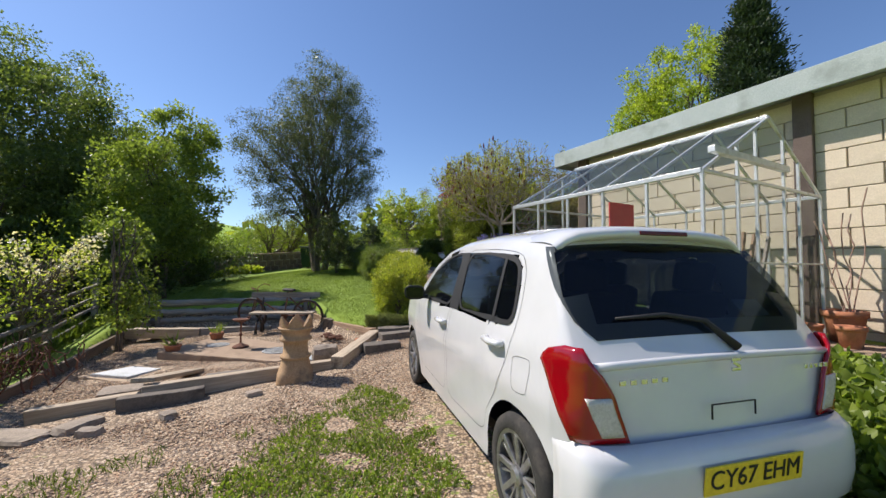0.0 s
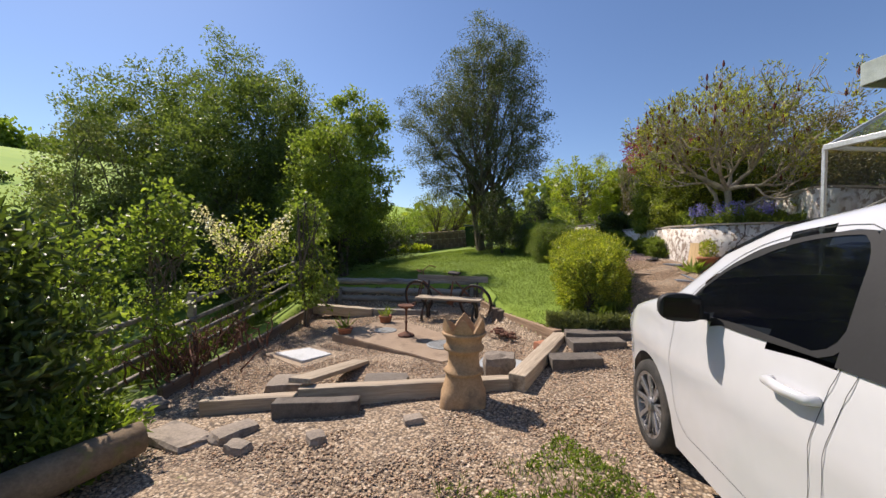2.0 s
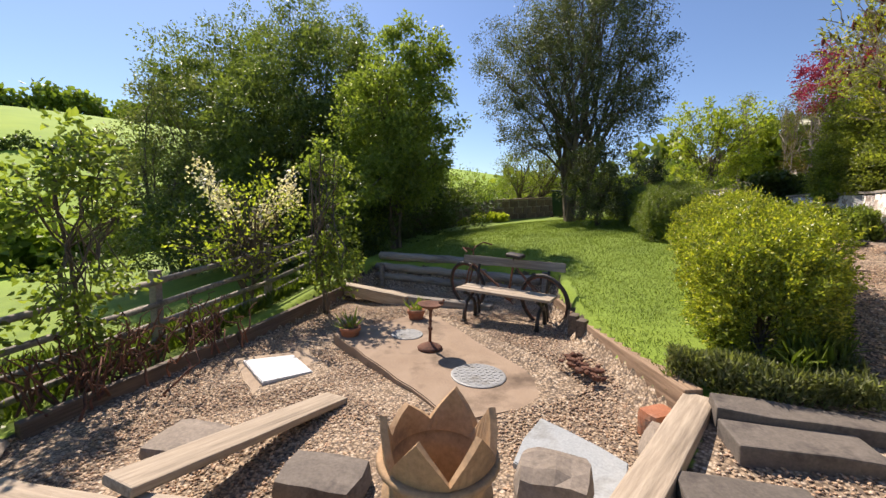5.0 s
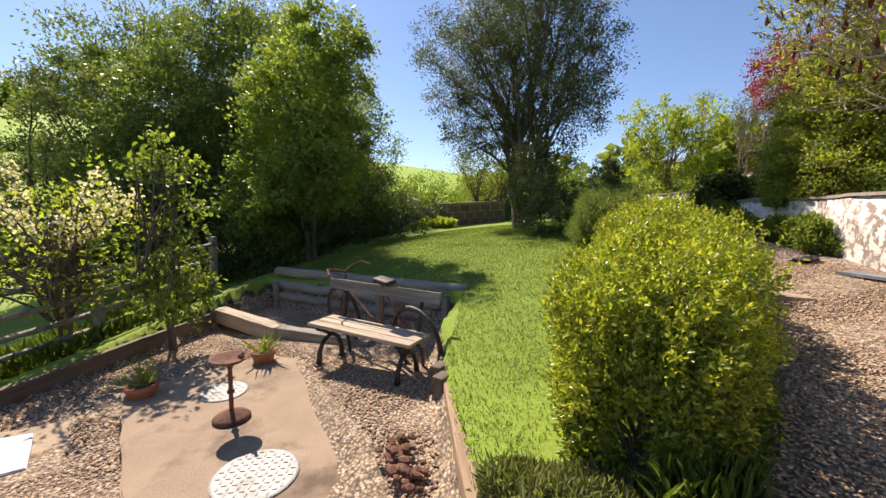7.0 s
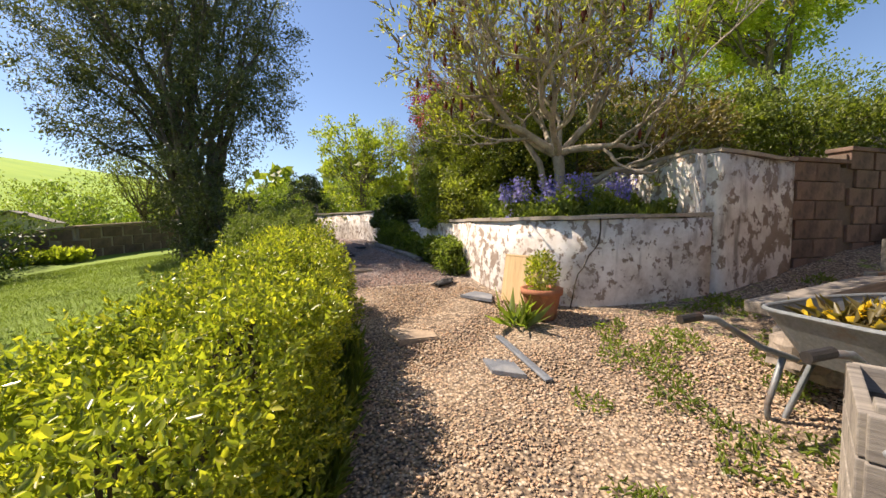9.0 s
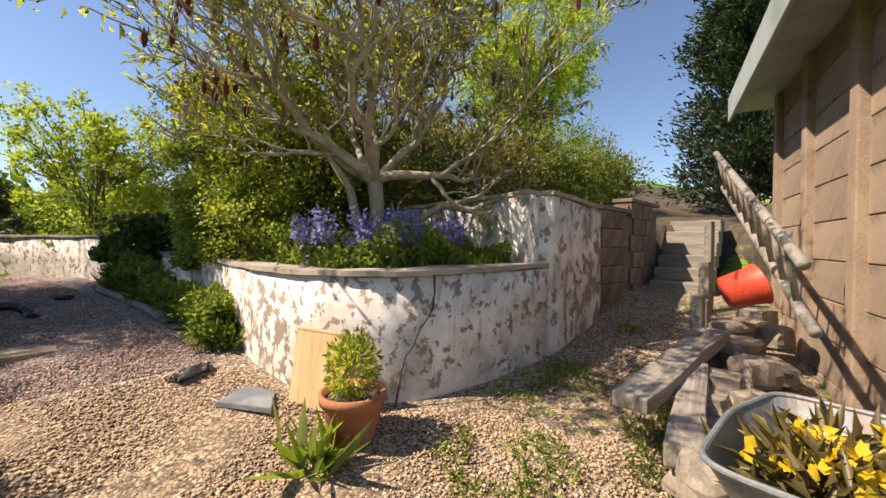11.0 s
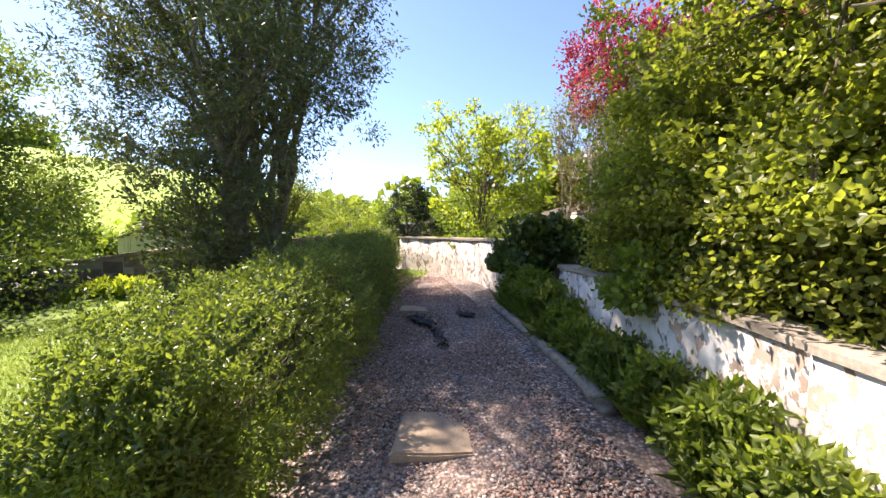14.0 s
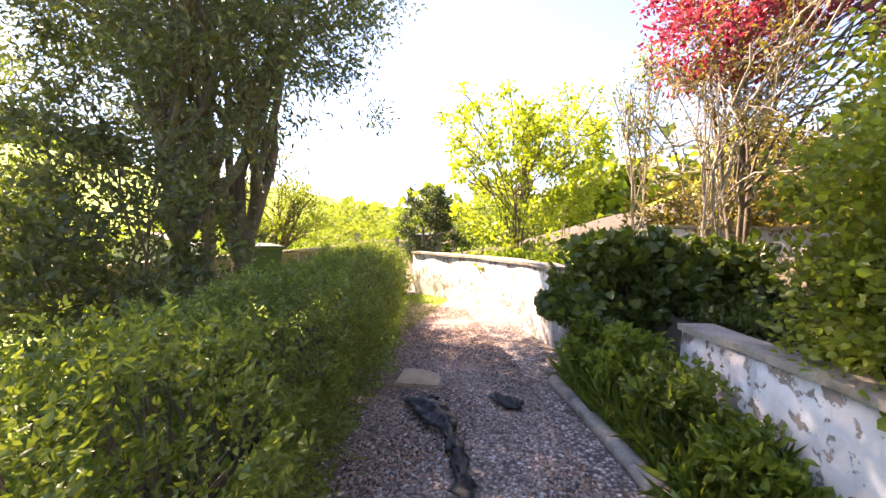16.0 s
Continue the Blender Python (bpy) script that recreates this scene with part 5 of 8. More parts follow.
def bluebells(seed):
    rng = np.random.default_rng(seed)
    spots = [(0.95, 11.25), (1.02, 11.12), (0.92, 11.35), (1.28, 10.98), (1.33, 10.92), (1.52, 10.78), (1.56, 10.74), (1.6, 10.84), (2.12, 10.88), (2.02, 10.92)]
    stem_lines, cs = [], []
    ox, oy = 1.6, 11.0
    oz = gz(ox, oy)
    for x, y in spots:
        for _ in range(9):
            px, py = x + rng.normal() * 0.06, y + rng.normal() * 0.05
            h = rng.uniform(0.34, 0.56)
            base = np.array([px - ox, py - oy, gz(px, py) - oz])
            top = base + np.array([rng.normal() * 0.05, rng.normal() * 0.05, h])
            stem_lines.append((bent(base, top, 0.02, 4, rng, 0.01), [0.004, 0.0035, 0.003, 0.002]))
            n = 26
            k = rng.uniform(0.55, 1.0, (n, 1))
            cs.append(base + (top - base) * k + rng.normal(size=(n, 3)) * np.array([0.022, 0.022, 0.012]))
    thing = empty("bluebells", pose(ox, oy, oz), "clumps of bluebells in flower in the raised bed", "flowers")
    v, f = tube_arrays(stem_lines, 4)
    stems = new("stem_growth", mesh_arrays("stem_growth", v, f, LEAF_FIELD))
    stems.parent = thing
    stems["kind"] = "stuff"
    c = np.concatenate(cs)
    fl = new("bloom", leaf_cloud("bloom", c, np.tile(np.array([0, 0, -0.2]), (len(c), 1)), 0.034, PETAL_BLUE, rng, 0.7, 0.2, 0.8))
    fl.parent = thing
    fl["kind"] = "stuff"


bluebells(120)

# ---------------------------------------------------------------- small builders
def beam(name, a, b, wide, high, mat, label, category="timber", parent=None, rough=0.008, seed=0, bevel=0.012, group=""):
    """A squared timber or stone length whose top centre runs from a to b."""
    a, b = Vector(a), Vector(b)
    d = b - a
    bm = bmesh.new()
    n = max(2, int(d.length / 0.25))
    box(bm, (d.length, wide, high), (0, 0, -high / 2), (0, 0, 0), bevel)
    es = [e for e in bm.edges if abs((e.verts[0].co - e.verts[1].co).x) > d.length * 0.5]
    bmesh.ops.subdivide_edges(bm, edges=es, cuts=n, use_grid_fill=True)
    roughen(bm, rough, 3.5, seed)
    ob = part(name, bm, mat, parent)
    x = d.normalized()
    y = Vector((0, 0, 1)).cross(x).normalized()
    ob.matrix_world = Matrix.Translation((a + b) / 2) @ Matrix((x, y, x.cross(y))).transposed().to_4x4()
    if parent is None:
        tagged(ob, label, category, group)
    return ob


def slab(name, x, y, z, size, turn, mat, label, category="stone", seed=1, tilt=(0, 0), amount=0.05):
    ob = new(name, stone_mesh(name, size, mat, seed, 3, amount))
    ob.matrix_world = pose(x, y, z, tilt[0], tilt[1], turn)
    return tagged(ob, label, category)


def poly_slab(name, pts, top, thick, mat, label, category, bevel=0.01, jag=0.015, seed=3):
    """A flat piece with an outline, top at a height."""
    cx, cy = sum(p[0] for p in pts) / len(pts), sum(p[1] for p in pts) / len(pts)
    bm = bmesh.new()
    vs = []
    rng = random.Random(seed)
    for (ax, ay), (bx, by) in zip(pts, pts[1:] + pts[:1]):
        n = max(1, int(math.hypot(bx - ax, by - ay) / 0.2))
        for i in range(n):
            t = i / n
            vs.append(bm.verts.new((ax + (bx - ax) * t - cx + rng.uniform(-jag, jag), ay + (by - ay) * t - cy + rng.uniform(-jag, jag), 0)))
    f = bm.faces.new(vs)
    if f.normal.z < 0:
        f.normal_flip()
    r = bmesh.ops.extrude_face_region(bm, geom=[f])
    bmesh.ops.translate(bm, vec=(0, 0, -thick), verts=[v for v in r["geom"] if isinstance(v, bmesh.types.BMVert)])
    bmesh.ops.recalc_face_normals(bm, faces=bm.faces)
    es = [e for e in bm.edges if all(v.co.z > -1e-5 for v in e.verts)]
    bmesh.ops.bevel(bm, geom=es, offset=bevel, segments=2, affect="EDGES")
    ob = part(name, bm, mat)
    ob.location = (cx, cy, top)
    return tagged(ob, label, category)


# ---------------------------------------------------------------- sunken patio
beam("sleeper", (-3.14, 3.83, 0.03), (-1.36, 4.88, 0.075), 0.12, 0.3, TIMBER, "long pale sleeper edging the sunken patio", seed=1)
beam("sleeper", (-3.95, 3.46, -0.1), (-3.15, 3.85, -0.04), 0.12, 0.24, TIMBER, "pale timber laid along the patio's front edge", seed=2)
beam("sleeper", (-3.2, 3.6, -0.025), (-2.56, 3.95, -0.01), 0.13, 0.2, STONE_DARK, "dark stone kerb length beside the timber", "stone", seed=3)
beam("sleeper", (-1.38, 4.74, 0.13), (-1.22, 6.36, 0.2), 0.17, 0.26, TIMBER, "weathered cracked sleeper on the patio's upper edge", seed=4)
beam("sleeper", (-1.25, 6.36, 0.22), (-2.3, 7.55, 0.17), 0.13, 0.42, SLEEPER, "brown upright sleeper holding back the lawn", seed=5)
beam("sleeper", (-2.36, 7.62, 0.16), (-2.95, 8.3, 0.22), 0.12, 0.4, SLEEPER, "brown upright sleeper holding back the lawn", seed=6)
for x, y in ((-2.36, 7.45), (-2.5, 7.6)):
    beam("stake", (x, y, 0.2), (x + 0.002, y + 0.14, 0.2), 0.1, 0.5, TIMBER_DARK, "short dark stake propping the sleeper", seed=7)
beam("edging_board", (-4.88, 3.6, -0.2), (-5.66, 5.35, -0.18), 0.07, 0.26, TIMBER_DARK, "dark edging board along the patio's low side", seed=8)
beam("edging_board", (-5.68, 5.4, -0.18), (-7.0, 8.15, -0.1), 0.07, 0.26, TIMBER_DARK, "dark edging board along the patio's low side", seed=9)
beam("step_timber", (-6.95, 7.75, -0.08), (-5.2, 7.82, -0.06), 0.2, 0.2, TIMBER, "pale timber step across the patio", seed=10)
beam("step_timber", (-5.2, 7.82, -0.06), (-3.9, 8.2, -0.05), 0.16, 0.2, TIMBER_GREY, "grey timber step behind the bench", seed=11)
beam("scaffold_plank", (-3.15, 3.84, 0.1), (-3.58, 5.3, -0.2), 0.22, 0.05, TIMBER, "loose pale plank lying on the sleeper", "plank", seed=12, rough=0.004)
beam("kerb_edge", (-1.15, 6.2, 0.26), (0.0, 6.58, 0.27), 0.2, 0.24, STONE_DARK, "old dark stone kerb across the path", "kerb", seed=13, rough=0.025)
beam("kerb_edge", (0.02, 6.58, 0.28), (0.95, 6.75, 0.3), 0.26, 0.22, STONE_DARK, "old dark stone kerb across the path", "kerb", seed=14, rough=0.025)
for p, q, s in (((-1.06, 5.95, 0.21), (-0.5, 6.2, 0.23), 15), ((-1.2, 5.4, 0.15), (-0.72, 5.62, 0.165), 16)):
    beam("stone_block", p, q, 0.25, 0.16, STONE_DARK, "squared dark stone block lying on the gravel", "stone", seed=s, rough=0.012)
for a, b, z, s in (((-7.1, 8.9), (-3.28, 9.3), 0.44, 0.085), ((-7.1, 8.8), (-3.6, 9.14), 0.22, 0.08), ((-7.05, 8.76), (-3.7, 9.1), 0.04, 0.075)):
    bm = bmesh.new()
    pts = [Vector((a[0] + (b[0] - a[0]) * k / 16, a[1] + (b[1] - a[1]) * k / 16, z - 0.12 * (1 - k / 16) + 0.01 * math.sin(k * 2.1))) for k in range(17)]
    tube(bm, pts, s, 14)
    roughen(bm, 0.012, 4.0, s * 100)
    tagged(part("timber_pole", bm, TIMBER_GREY, smooth=True), "grey round timber pole stacked below the lawn", "timber", "stacked poles")
for x, y in ((-3.55, 9.12), (-4.6, 8.95), (-6.9, 8.7)):
    beam("stake", (x, y, gz(x, y - 0.2) + 0.48), (x + 0.09, y, gz(x, y - 0.2) + 0.48), 0.07, 0.5, TIMBER_GREY, "grey stake holding the poles", seed=18)

# concrete pad and covers
pad = poly_slab("concrete_pad", [(-4.78, 6.1), (-2.55, 5.58), (-2.0, 6.6), (-2.5, 6.9), (-4.3, 7.5), (-4.66, 7.35)], -0.16, 0.2, CONCRETE, "worn brown concrete pad in the patio", "concrete pad")


def cover(x, y, z, r, label):
    thing = empty("manhole_cover", pose(x, y, z), label, "manhole cover")
    bm = bmesh.new()
    lathe(bm, [(r, -0.03), (r, 0.004), (r - 0.012, 0.008), (0.001, 0.008)], 28)
    part("plate", bm, STEEL, thing)
    bm = bmesh.new()
    k = 0
    for i in range(-9, 10):
        for j in range(-9, 10):
            px, py = i * 0.042, j * 0.042
            if math.hypot(px, py) < r - 0.03:
                box(bm, (0.026, 0.008, 0.004), (px, py, 0.01), (0, 0, 45 if (i + j) % 2 else -45))
    part("chequer_tread", bm, STEEL, thing)


cover(-2.86, 6.3, -0.155, 0.25, "round grey chequered steel cover set in concrete")
cover(-4.12, 6.66, -0.155, 0.19, "smaller grey steel cover set in concrete")
poly_slab("cover_surround", [(-5.18, 5.12), (-4.85, 5.8), (-4.05, 5.62), (-4.2, 4.9)], -0.29, 0.1, FLAG, "rough concrete surround of the drain cover", "concrete")
poly_slab("drain_cover", [(-4.98, 5.15), (-4.75, 5.57), (-4.23, 5.48), (-4.36, 5.05)], -0.255, 0.04, worn("pale painted steel", (0.5, 0.52, 0.54), (0.66, 0.68, 0.7), (0.4, 0.42, 0.42), 4, 50, 0.5), "pale square steel drain cover", "drain cover", 0.006, 0.002)
poly_slab("slate_slab", [(-2.06, 5.85), (-1.46, 5.75), (-1.46, 5.33), (-1.98, 5.33)], -0.06, 0.04, worn("pale blue slate", (0.3, 0.33, 0.34), (0.44, 0.46, 0.46), (0.22, 0.22, 0.2), 6, 60, 0.6), "pale blue grey slab leaning on the gravel", "slab", 0.006, 0.02, 5)
slab("rock", -1.66, 5.12, 0.0, (0.3, 0.26, 0.38), 20, STONE, "rough upright lump of stone by the sleeper", seed=2, amount=0.12)
slab("stone_block", -3.78, 4.3, -0.24, (0.42, 0.34, 0.16), 30, STONE, "squared grey stone block on the gravel", seed=3)
slab("stone_block", -2.72, 4.6, -0.14, (0.46, 0.28, 0.16), 28, STONE_DARK, "dark flat stone block inside the sleeper", seed=4)
slab("stone_block", -1.35, 5.9, -0.02, (0.16, 0.34, 0.2), 15, STONE, "grey stone propped against the sleeper", seed=5, tilt=(0, 20))
slab("brick_end", -1.42, 6.2, 0.0, (0.14, 0.2, 0.18), -30, TERRACOTTA, "reddish block end under the sleeper", seed=6)
for k, (x, y, sx, sy) in enumerate([(-3.6, 3.05, 0.4, 0.22), (-4.05, 2.78, 0.36, 0.25), (-3.25, 3.28, 0.25, 0.16), (-4.4, 2.6, 0.4, 0.3), (-2.55, 3.42, 0.12, 0.1), (-3.0, 3.12, 0.14, 0.1), (-2.0, 3.9, 0.12, 0.09), (-4.7, 3.3, 0.36, 0.26)]):
    slab("rubble_stone", x, y, gz(x, y) + 0.012, (sx * 1.25, sy * 1.2, 0.09), k * 37, STONE, "loose flat rubble stone along the edge", seed=10 + k, amount=0.1)
for k in range(5):
    beam("rotten_board", (-2.15 + 0.05 * k, 4.62 + 0.02 * k, 0.02 - 0.03 * k), (-2.25 + 0.05 * k, 5.3, -0.15 - 0.015 * k), 0.1, 0.02, TIMBER_DARK, "dark rotten board leaning in a pile", "board", seed=30 + k, group="pile of boards")
bm = bmesh.new()
tube(bm, [(-3.42, 2.72, 0.02), (-3.45, 2.3, 0.0), (-3.44, 1.7, -0.02), (-3.3, 1.0, -0.03)], [0.1, 0.115, 0.12, 0.12], 14)
roughen(bm, 0.02, 4, 3)
tagged(part("mossy_log", bm, worn("mossy bark", (0.12, 0.085, 0.05), (0.26, 0.19, 0.12), (0.16, 0.18, 0.03), 5, 50, 0.95), smooth=True), "thick mossy log edging the drive", "log")


def chimney_pot(x, y, z):
    """A buff clay chimney pot: square foot, banded barrel, and a crown of points."""
    thing = empty("chimney_pot", pose(x, y, z, 0, 0, 20), "tall buff clay chimney pot with a crown top", "chimney pot")
    bm = bmesh.new()
    prof = [(0.2, 0.0), (0.2, 0.09), (0.185, 0.13), (0.155, 0.24), (0.15, 0.27)]
    rings = []
    for i, (r, h) in enumerate(prof):
        ring = []
        for k in range(32):
            a = 2 * math.pi * k / 32
            sq = 1 / max(abs(math.cos(a)), abs(math.sin(a)))
            f = max(0, 1 - i / 3.2)
            ring.append(bm.verts.new((r * math.cos(a) * (1 + (min(sq, 1.3) - 1) * f), r * math.sin(a) * (1 + (min(sq, 1.3) - 1) * f), h)))
        rings.append(ring)
    for p, q in zip(rings, rings[1:]):
        for k in range(32):
            bm.faces.new((p[k], p[(k + 1) % 32], q[(k + 1) % 32], q[k]))
    part("foot", bm, BUFF_CLAY, thing, smooth=True)
    bm = bmesh.new()
    lathe(bm, [(0.15, 0.26), (0.172, 0.275), (0.172, 0.295), (0.145, 0.31), (0.135, 0.42), (0.14, 0.46), (0.178, 0.475), (0.182, 0.5), (0.158, 0.515), (0.16, 0.57), (0.188, 0.6), (0.2, 0.615), (0.195, 0.63), (0.17, 0.63), (0.14, 0.55), (0.12, 0.3)], 32, close=False)
    part("barrel", bm, BUFF_CLAY, thing, smooth=True)
    bm = bmesh.new()
    n = 48
    out, inn, top_o, top_i = [], [], [], []
    for k in range(n):
        a = 2 * math.pi * k / n
        t = (k % 8) / 8
        h = 0.645 + 0.12 * (1 - abs(2 * t - 1)) ** 0.9 * (0.6 if k // 8 == 2 else 1)
        for lst, r, hh in ((out, 0.175, 0.61), (top_o, 0.188, h), (top_i, 0.165, h), (inn, 0.15, 0.61)):
            lst.append(bm.verts.new((r * math.cos(a), r * math.sin(a), hh)))
    for p, q in ((out, top_o), (top_o, top_i), (top_i, inn)):
        for k in range(n):
            bm.faces.new((p[k], p[(k + 1) % n], q[(k + 1) % n], q[k]))
    part("crown", bm, BUFF_CLAY, thing, "crown of pointed clay teeth")


chimney_pot(-1.78, 4.42, gz(-1.78, 4.42) - 0.01)


def flower_pot(x, y, r, h, label, mat=None, group=""):
    mat = mat or TERRACOTTA
    z = gz(x, y) + 0.005
    thing = empty("plant_pot", pose(x, y, z), label, "plant pot", group)
    bm = bmesh.new()
    lathe(bm, [(r * 0.68, 0), (r * 0.9, h * 0.78), (r * 0.92, h * 0.8), (r, h * 0.8), (r * 1.02, h), (r * 0.9, h), (r * 0.86, h * 0.86), (0.005, h * 0.85)], 24)
    part("pot", bm, mat, thing, smooth=True)
    bm = bmesh.new()
    lathe(bm, [(r * 0.86, h * 0.82), (r * 0.84, h * 0.88), (0.01, h * 0.9)], 16)
    part("soil", bm, SOIL, thing)
    return thing


def spiky(thing, n, length, r, z, mat, seed, lean=0.7, wide=0.1):
    rng = np.random.default_rng(seed)
    c = np.stack([rng.normal(0, r, n), rng.normal(0, r, n), np.full(n, z)], -1)
    d = np.stack([rng.normal(0, lean, n), rng.normal(0, lean, n), np.full(n, 1.0)], -1)
    new("leaves", leaf_cloud("leaves", c, d, length, mat, rng, wide, 0.0, 0.1, 0.03)).parent = thing


for k, (x, y) in enumerate(((-4.6, 6.2), (-4.5, 7.22))):
    p = flower_pot(x, y, 0.12, 0.22, "small terracotta pot with a spiky plant on the patio", group="patio pots")
    spiky(p, 26, 0.22, 0.03, 0.2, BLADE, 200 + k)


def bird_bath(x, y, z):
    thing = empty("bird_bath", pose(x, y, z), "rusty iron bird bath on a slim stem", "bird bath")
    bm = bmesh.new()
    lathe(bm, [(0.13, 0), (0.135, 0.015), (0.11, 0.035), (0.05, 0.06), (0.02, 0.08)], 24)
    part("base", bm, RUST, thing, smooth=True)
    bm = bmesh.new()
    lathe(bm, [(0.016, 0.06), (0.016, 0.2), (0.026, 0.21), (0.026, 0.23), (0.016, 0.24), (0.016, 0.4), (0.03, 0.43), (0.03, 0.45)], 14)
    part("stem", bm, RUST, thing, smooth=True)
    bm = bmesh.new()
    lathe(bm, [(0.03, 0.44), (0.09, 0.455), (0.135, 0.485), (0.14, 0.495), (0.125, 0.49), (0.08, 0.468), (0.005, 0.46)], 28)
    part("dish", bm, RUST, thing, "shallow rusty dish", smooth=True)
    bm = bmesh.new()
    bmesh.ops.create_icosphere(bm, subdivisions=2, radius=0.026, matrix=pose(0.12, 0.03, 0.52) @ Matrix.Diagonal((1.4, 0.8, 0.9, 1)))
    bmesh.ops.create_icosphere(bm, subdivisions=1, radius=0.014, matrix=pose(0.15, 0.03, 0.55))
    part("ornament", bm, RUST, thing)


bird_bath(-3.62, 6.5, -0.158)


def bench(m):
    thing = empty("bench", m, "weathered wooden plank bench on black cast iron legs", "bench")
    for k in range(3):
        bm = bmesh.new()
        box(bm, (1.24, 0.118, 0.032), (0, 0.06 + k * 0.125, 0.415), (0, 0, 0), 0.006)
        roughen(bm, 0.004, 4, k)
        part("seat_slat", bm, TIMBER, thing)
    bm = bmesh.new()
    box(bm, (1.4, 0.035, 0.11), (-0.02, 0.43, 0.76), (-10, 0, 0), 0.006)
    part("backrest", bm, TIMBER_GREY, thing, "single grey backrest plank")
    for sx in (-0.48, 0.48):
        bm = bmesh.new()
        arch = [(sx, 0.02 + 0.0, 0.02), (sx, 0.03, 0.14), (sx, 0.08, 0.24), (sx, 0.18, 0.29), (sx, 0.28, 0.24), (sx, 0.33, 0.14), (sx, 0.35, 0.02)]
        tube(bm, arch, [0.03, 0.024, 0.022, 0.022, 0.022, 0.024, 0.03], 8)
        tube(bm, [(sx, 0.0, 0.39), (sx, 0.08, 0.36), (sx, 0.18, 0.29), (sx, 0.3, 0.36), (sx, 0.38, 0.39)], 0.02, 8)
        tube(bm, [(sx, 0.36, 0.38), (sx, 0.4, 0.55), (sx, 0.45, 0.82)], [0.024, 0.02, 0.016], 8)
        tube(bm, [(sx, 0.36, 0.3), (sx, 0.42, 0.24), (sx, 0.46, 0.1), (sx, 0.47, 0.01)], 0.018, 8)
        box(bm, (0.05, 0.09, 0.022), (sx, 0.02, 0.012), (0, 0, 0), 0.006)
        box(bm, (0.05, 0.09, 0.022), (sx, 0.36, 0.012), (0, 0, 0), 0.006)
        part("leg", bm, IRON, thing, "black cast iron end", smooth=True)


bench(pose(-3.38, 7.5, gz(-3.4, 7.6) - 0.01, 0, 0, 8))


def bicycle(a, b, z):
    """A rusty old bicycle standing behind the bench; a is the front hub, b the rear hub."""
    a, b = Vector((*a, z)), Vector((*b, z))
    x = (b - a).normalized()
    y = Vector((0, 0, 1)).cross(x)
    span = (b - a).length
    m = Matrix.Translation(a) @ Matrix((x, y, Vector((0, 0, 1)))).transposed().to_4x4() @ pose(0, 0, 0, 8, 0, 0)
    thing = empty("bicycle", m, "rusty old bicycle leaning behind the bench", "bicycle")
    R = 0.335
    for hx in (0.0, span):
        bm = bmesh.new()
        ring = [(hx + R * math.cos(t), 0, R + R * math.sin(t)) for t in (2 * math.pi * k / 36 for k in range(37))]
        tube(bm, ring, 0.021, 8, False)
        wheel = part("wheel", bm, IRON, thing, "black tyre")
        bm = bmesh.new()
        ring = [(hx + (R - 0.028) * math.cos(t), 0, R + (R - 0.028) * math.sin(t)) for t in (2 * math.pi * k / 36 for k in range(37))]
        tube(bm, ring, 0.009, 6, False)
        tube(bm, [(hx, -0.04, R), (hx, 0.04, R)], 0.018, 8)
        for k in range(16):
            t = 2 * math.pi * k / 16
            tube(bm, [(hx, 0.02 * (-1) ** k, R), (hx + (R - 0.03) * math.cos(t), 0, R + (R - 0.03) * math.sin(t))], 0.0018, 4)
        part("rim", bm, RUST, wheel)
    bm = bmesh.new()
    head, seat, crank = (0.16, 0, 0.78), (span * 0.66, 0, 0.76), (span * 0.58, 0, 0.32)
    for p, q, r in ((head, seat, 0.015), ((0.14, 0, 0.68), crank, 0.016), (seat, crank, 0.015), (seat, (span, 0.03, R), 0.009), (seat, (span, -0.03, R), 0.009), (crank, (span, 0.03, R), 0.01), (crank, (span, -0.03, R), 0.01)):
        tube(bm, [p, q], r, 8)
    part("frame", bm, RUST, thing)
    bm = bmesh.new()
    tube(bm, [(0, 0.04, R), (0.1, 0.04, 0.6), (0.13, 0.01, 0.66), (0.17, 0, 0.86)], 0.012, 8)
    tube(bm, [(0, -0.04, R), (0.1, -0.04, 0.6), (0.13, -0.01, 0.66)], 0.012, 8)
    part("fork", bm, RUST, thing)
    bm = bmesh.new()
    tube(bm, [(0.3, -0.27, 0.92), (0.18, -0.22, 0.96), (0.15, -0.08, 0.92), (0.16, 0, 0.88), (0.15, 0.08, 0.92), (0.18, 0.22, 0.96), (0.3, 0.27, 0.92)], 0.011, 8)
    part("handlebar", bm, RUST, thing, "bent rusty handlebar")
    bm = bmesh.new()
    tube(bm, [seat, (span * 0.67, 0, 0.86)], 0.012, 8)
    box(bm, (0.24, 0.13, 0.05), (span * 0.69, 0, 0.88), (0, 4, 0), 0.02)
    part("saddle", bm, IRON, thing, "worn black saddle", smooth=True)
    bm = bmesh.new()
    lathe(bm, [(0.085, -0.004), (0.085, 0.004), (0.07, 0.005)], 22, m=pose(*crank, 90, 0, 0))
    tube(bm, [(crank[0], -0.06, crank[2]), (crank[0] + 0.12, -0.06, crank[2] - 0.1)], 0.008, 6)
    part("crankset", bm, RUST, thing)


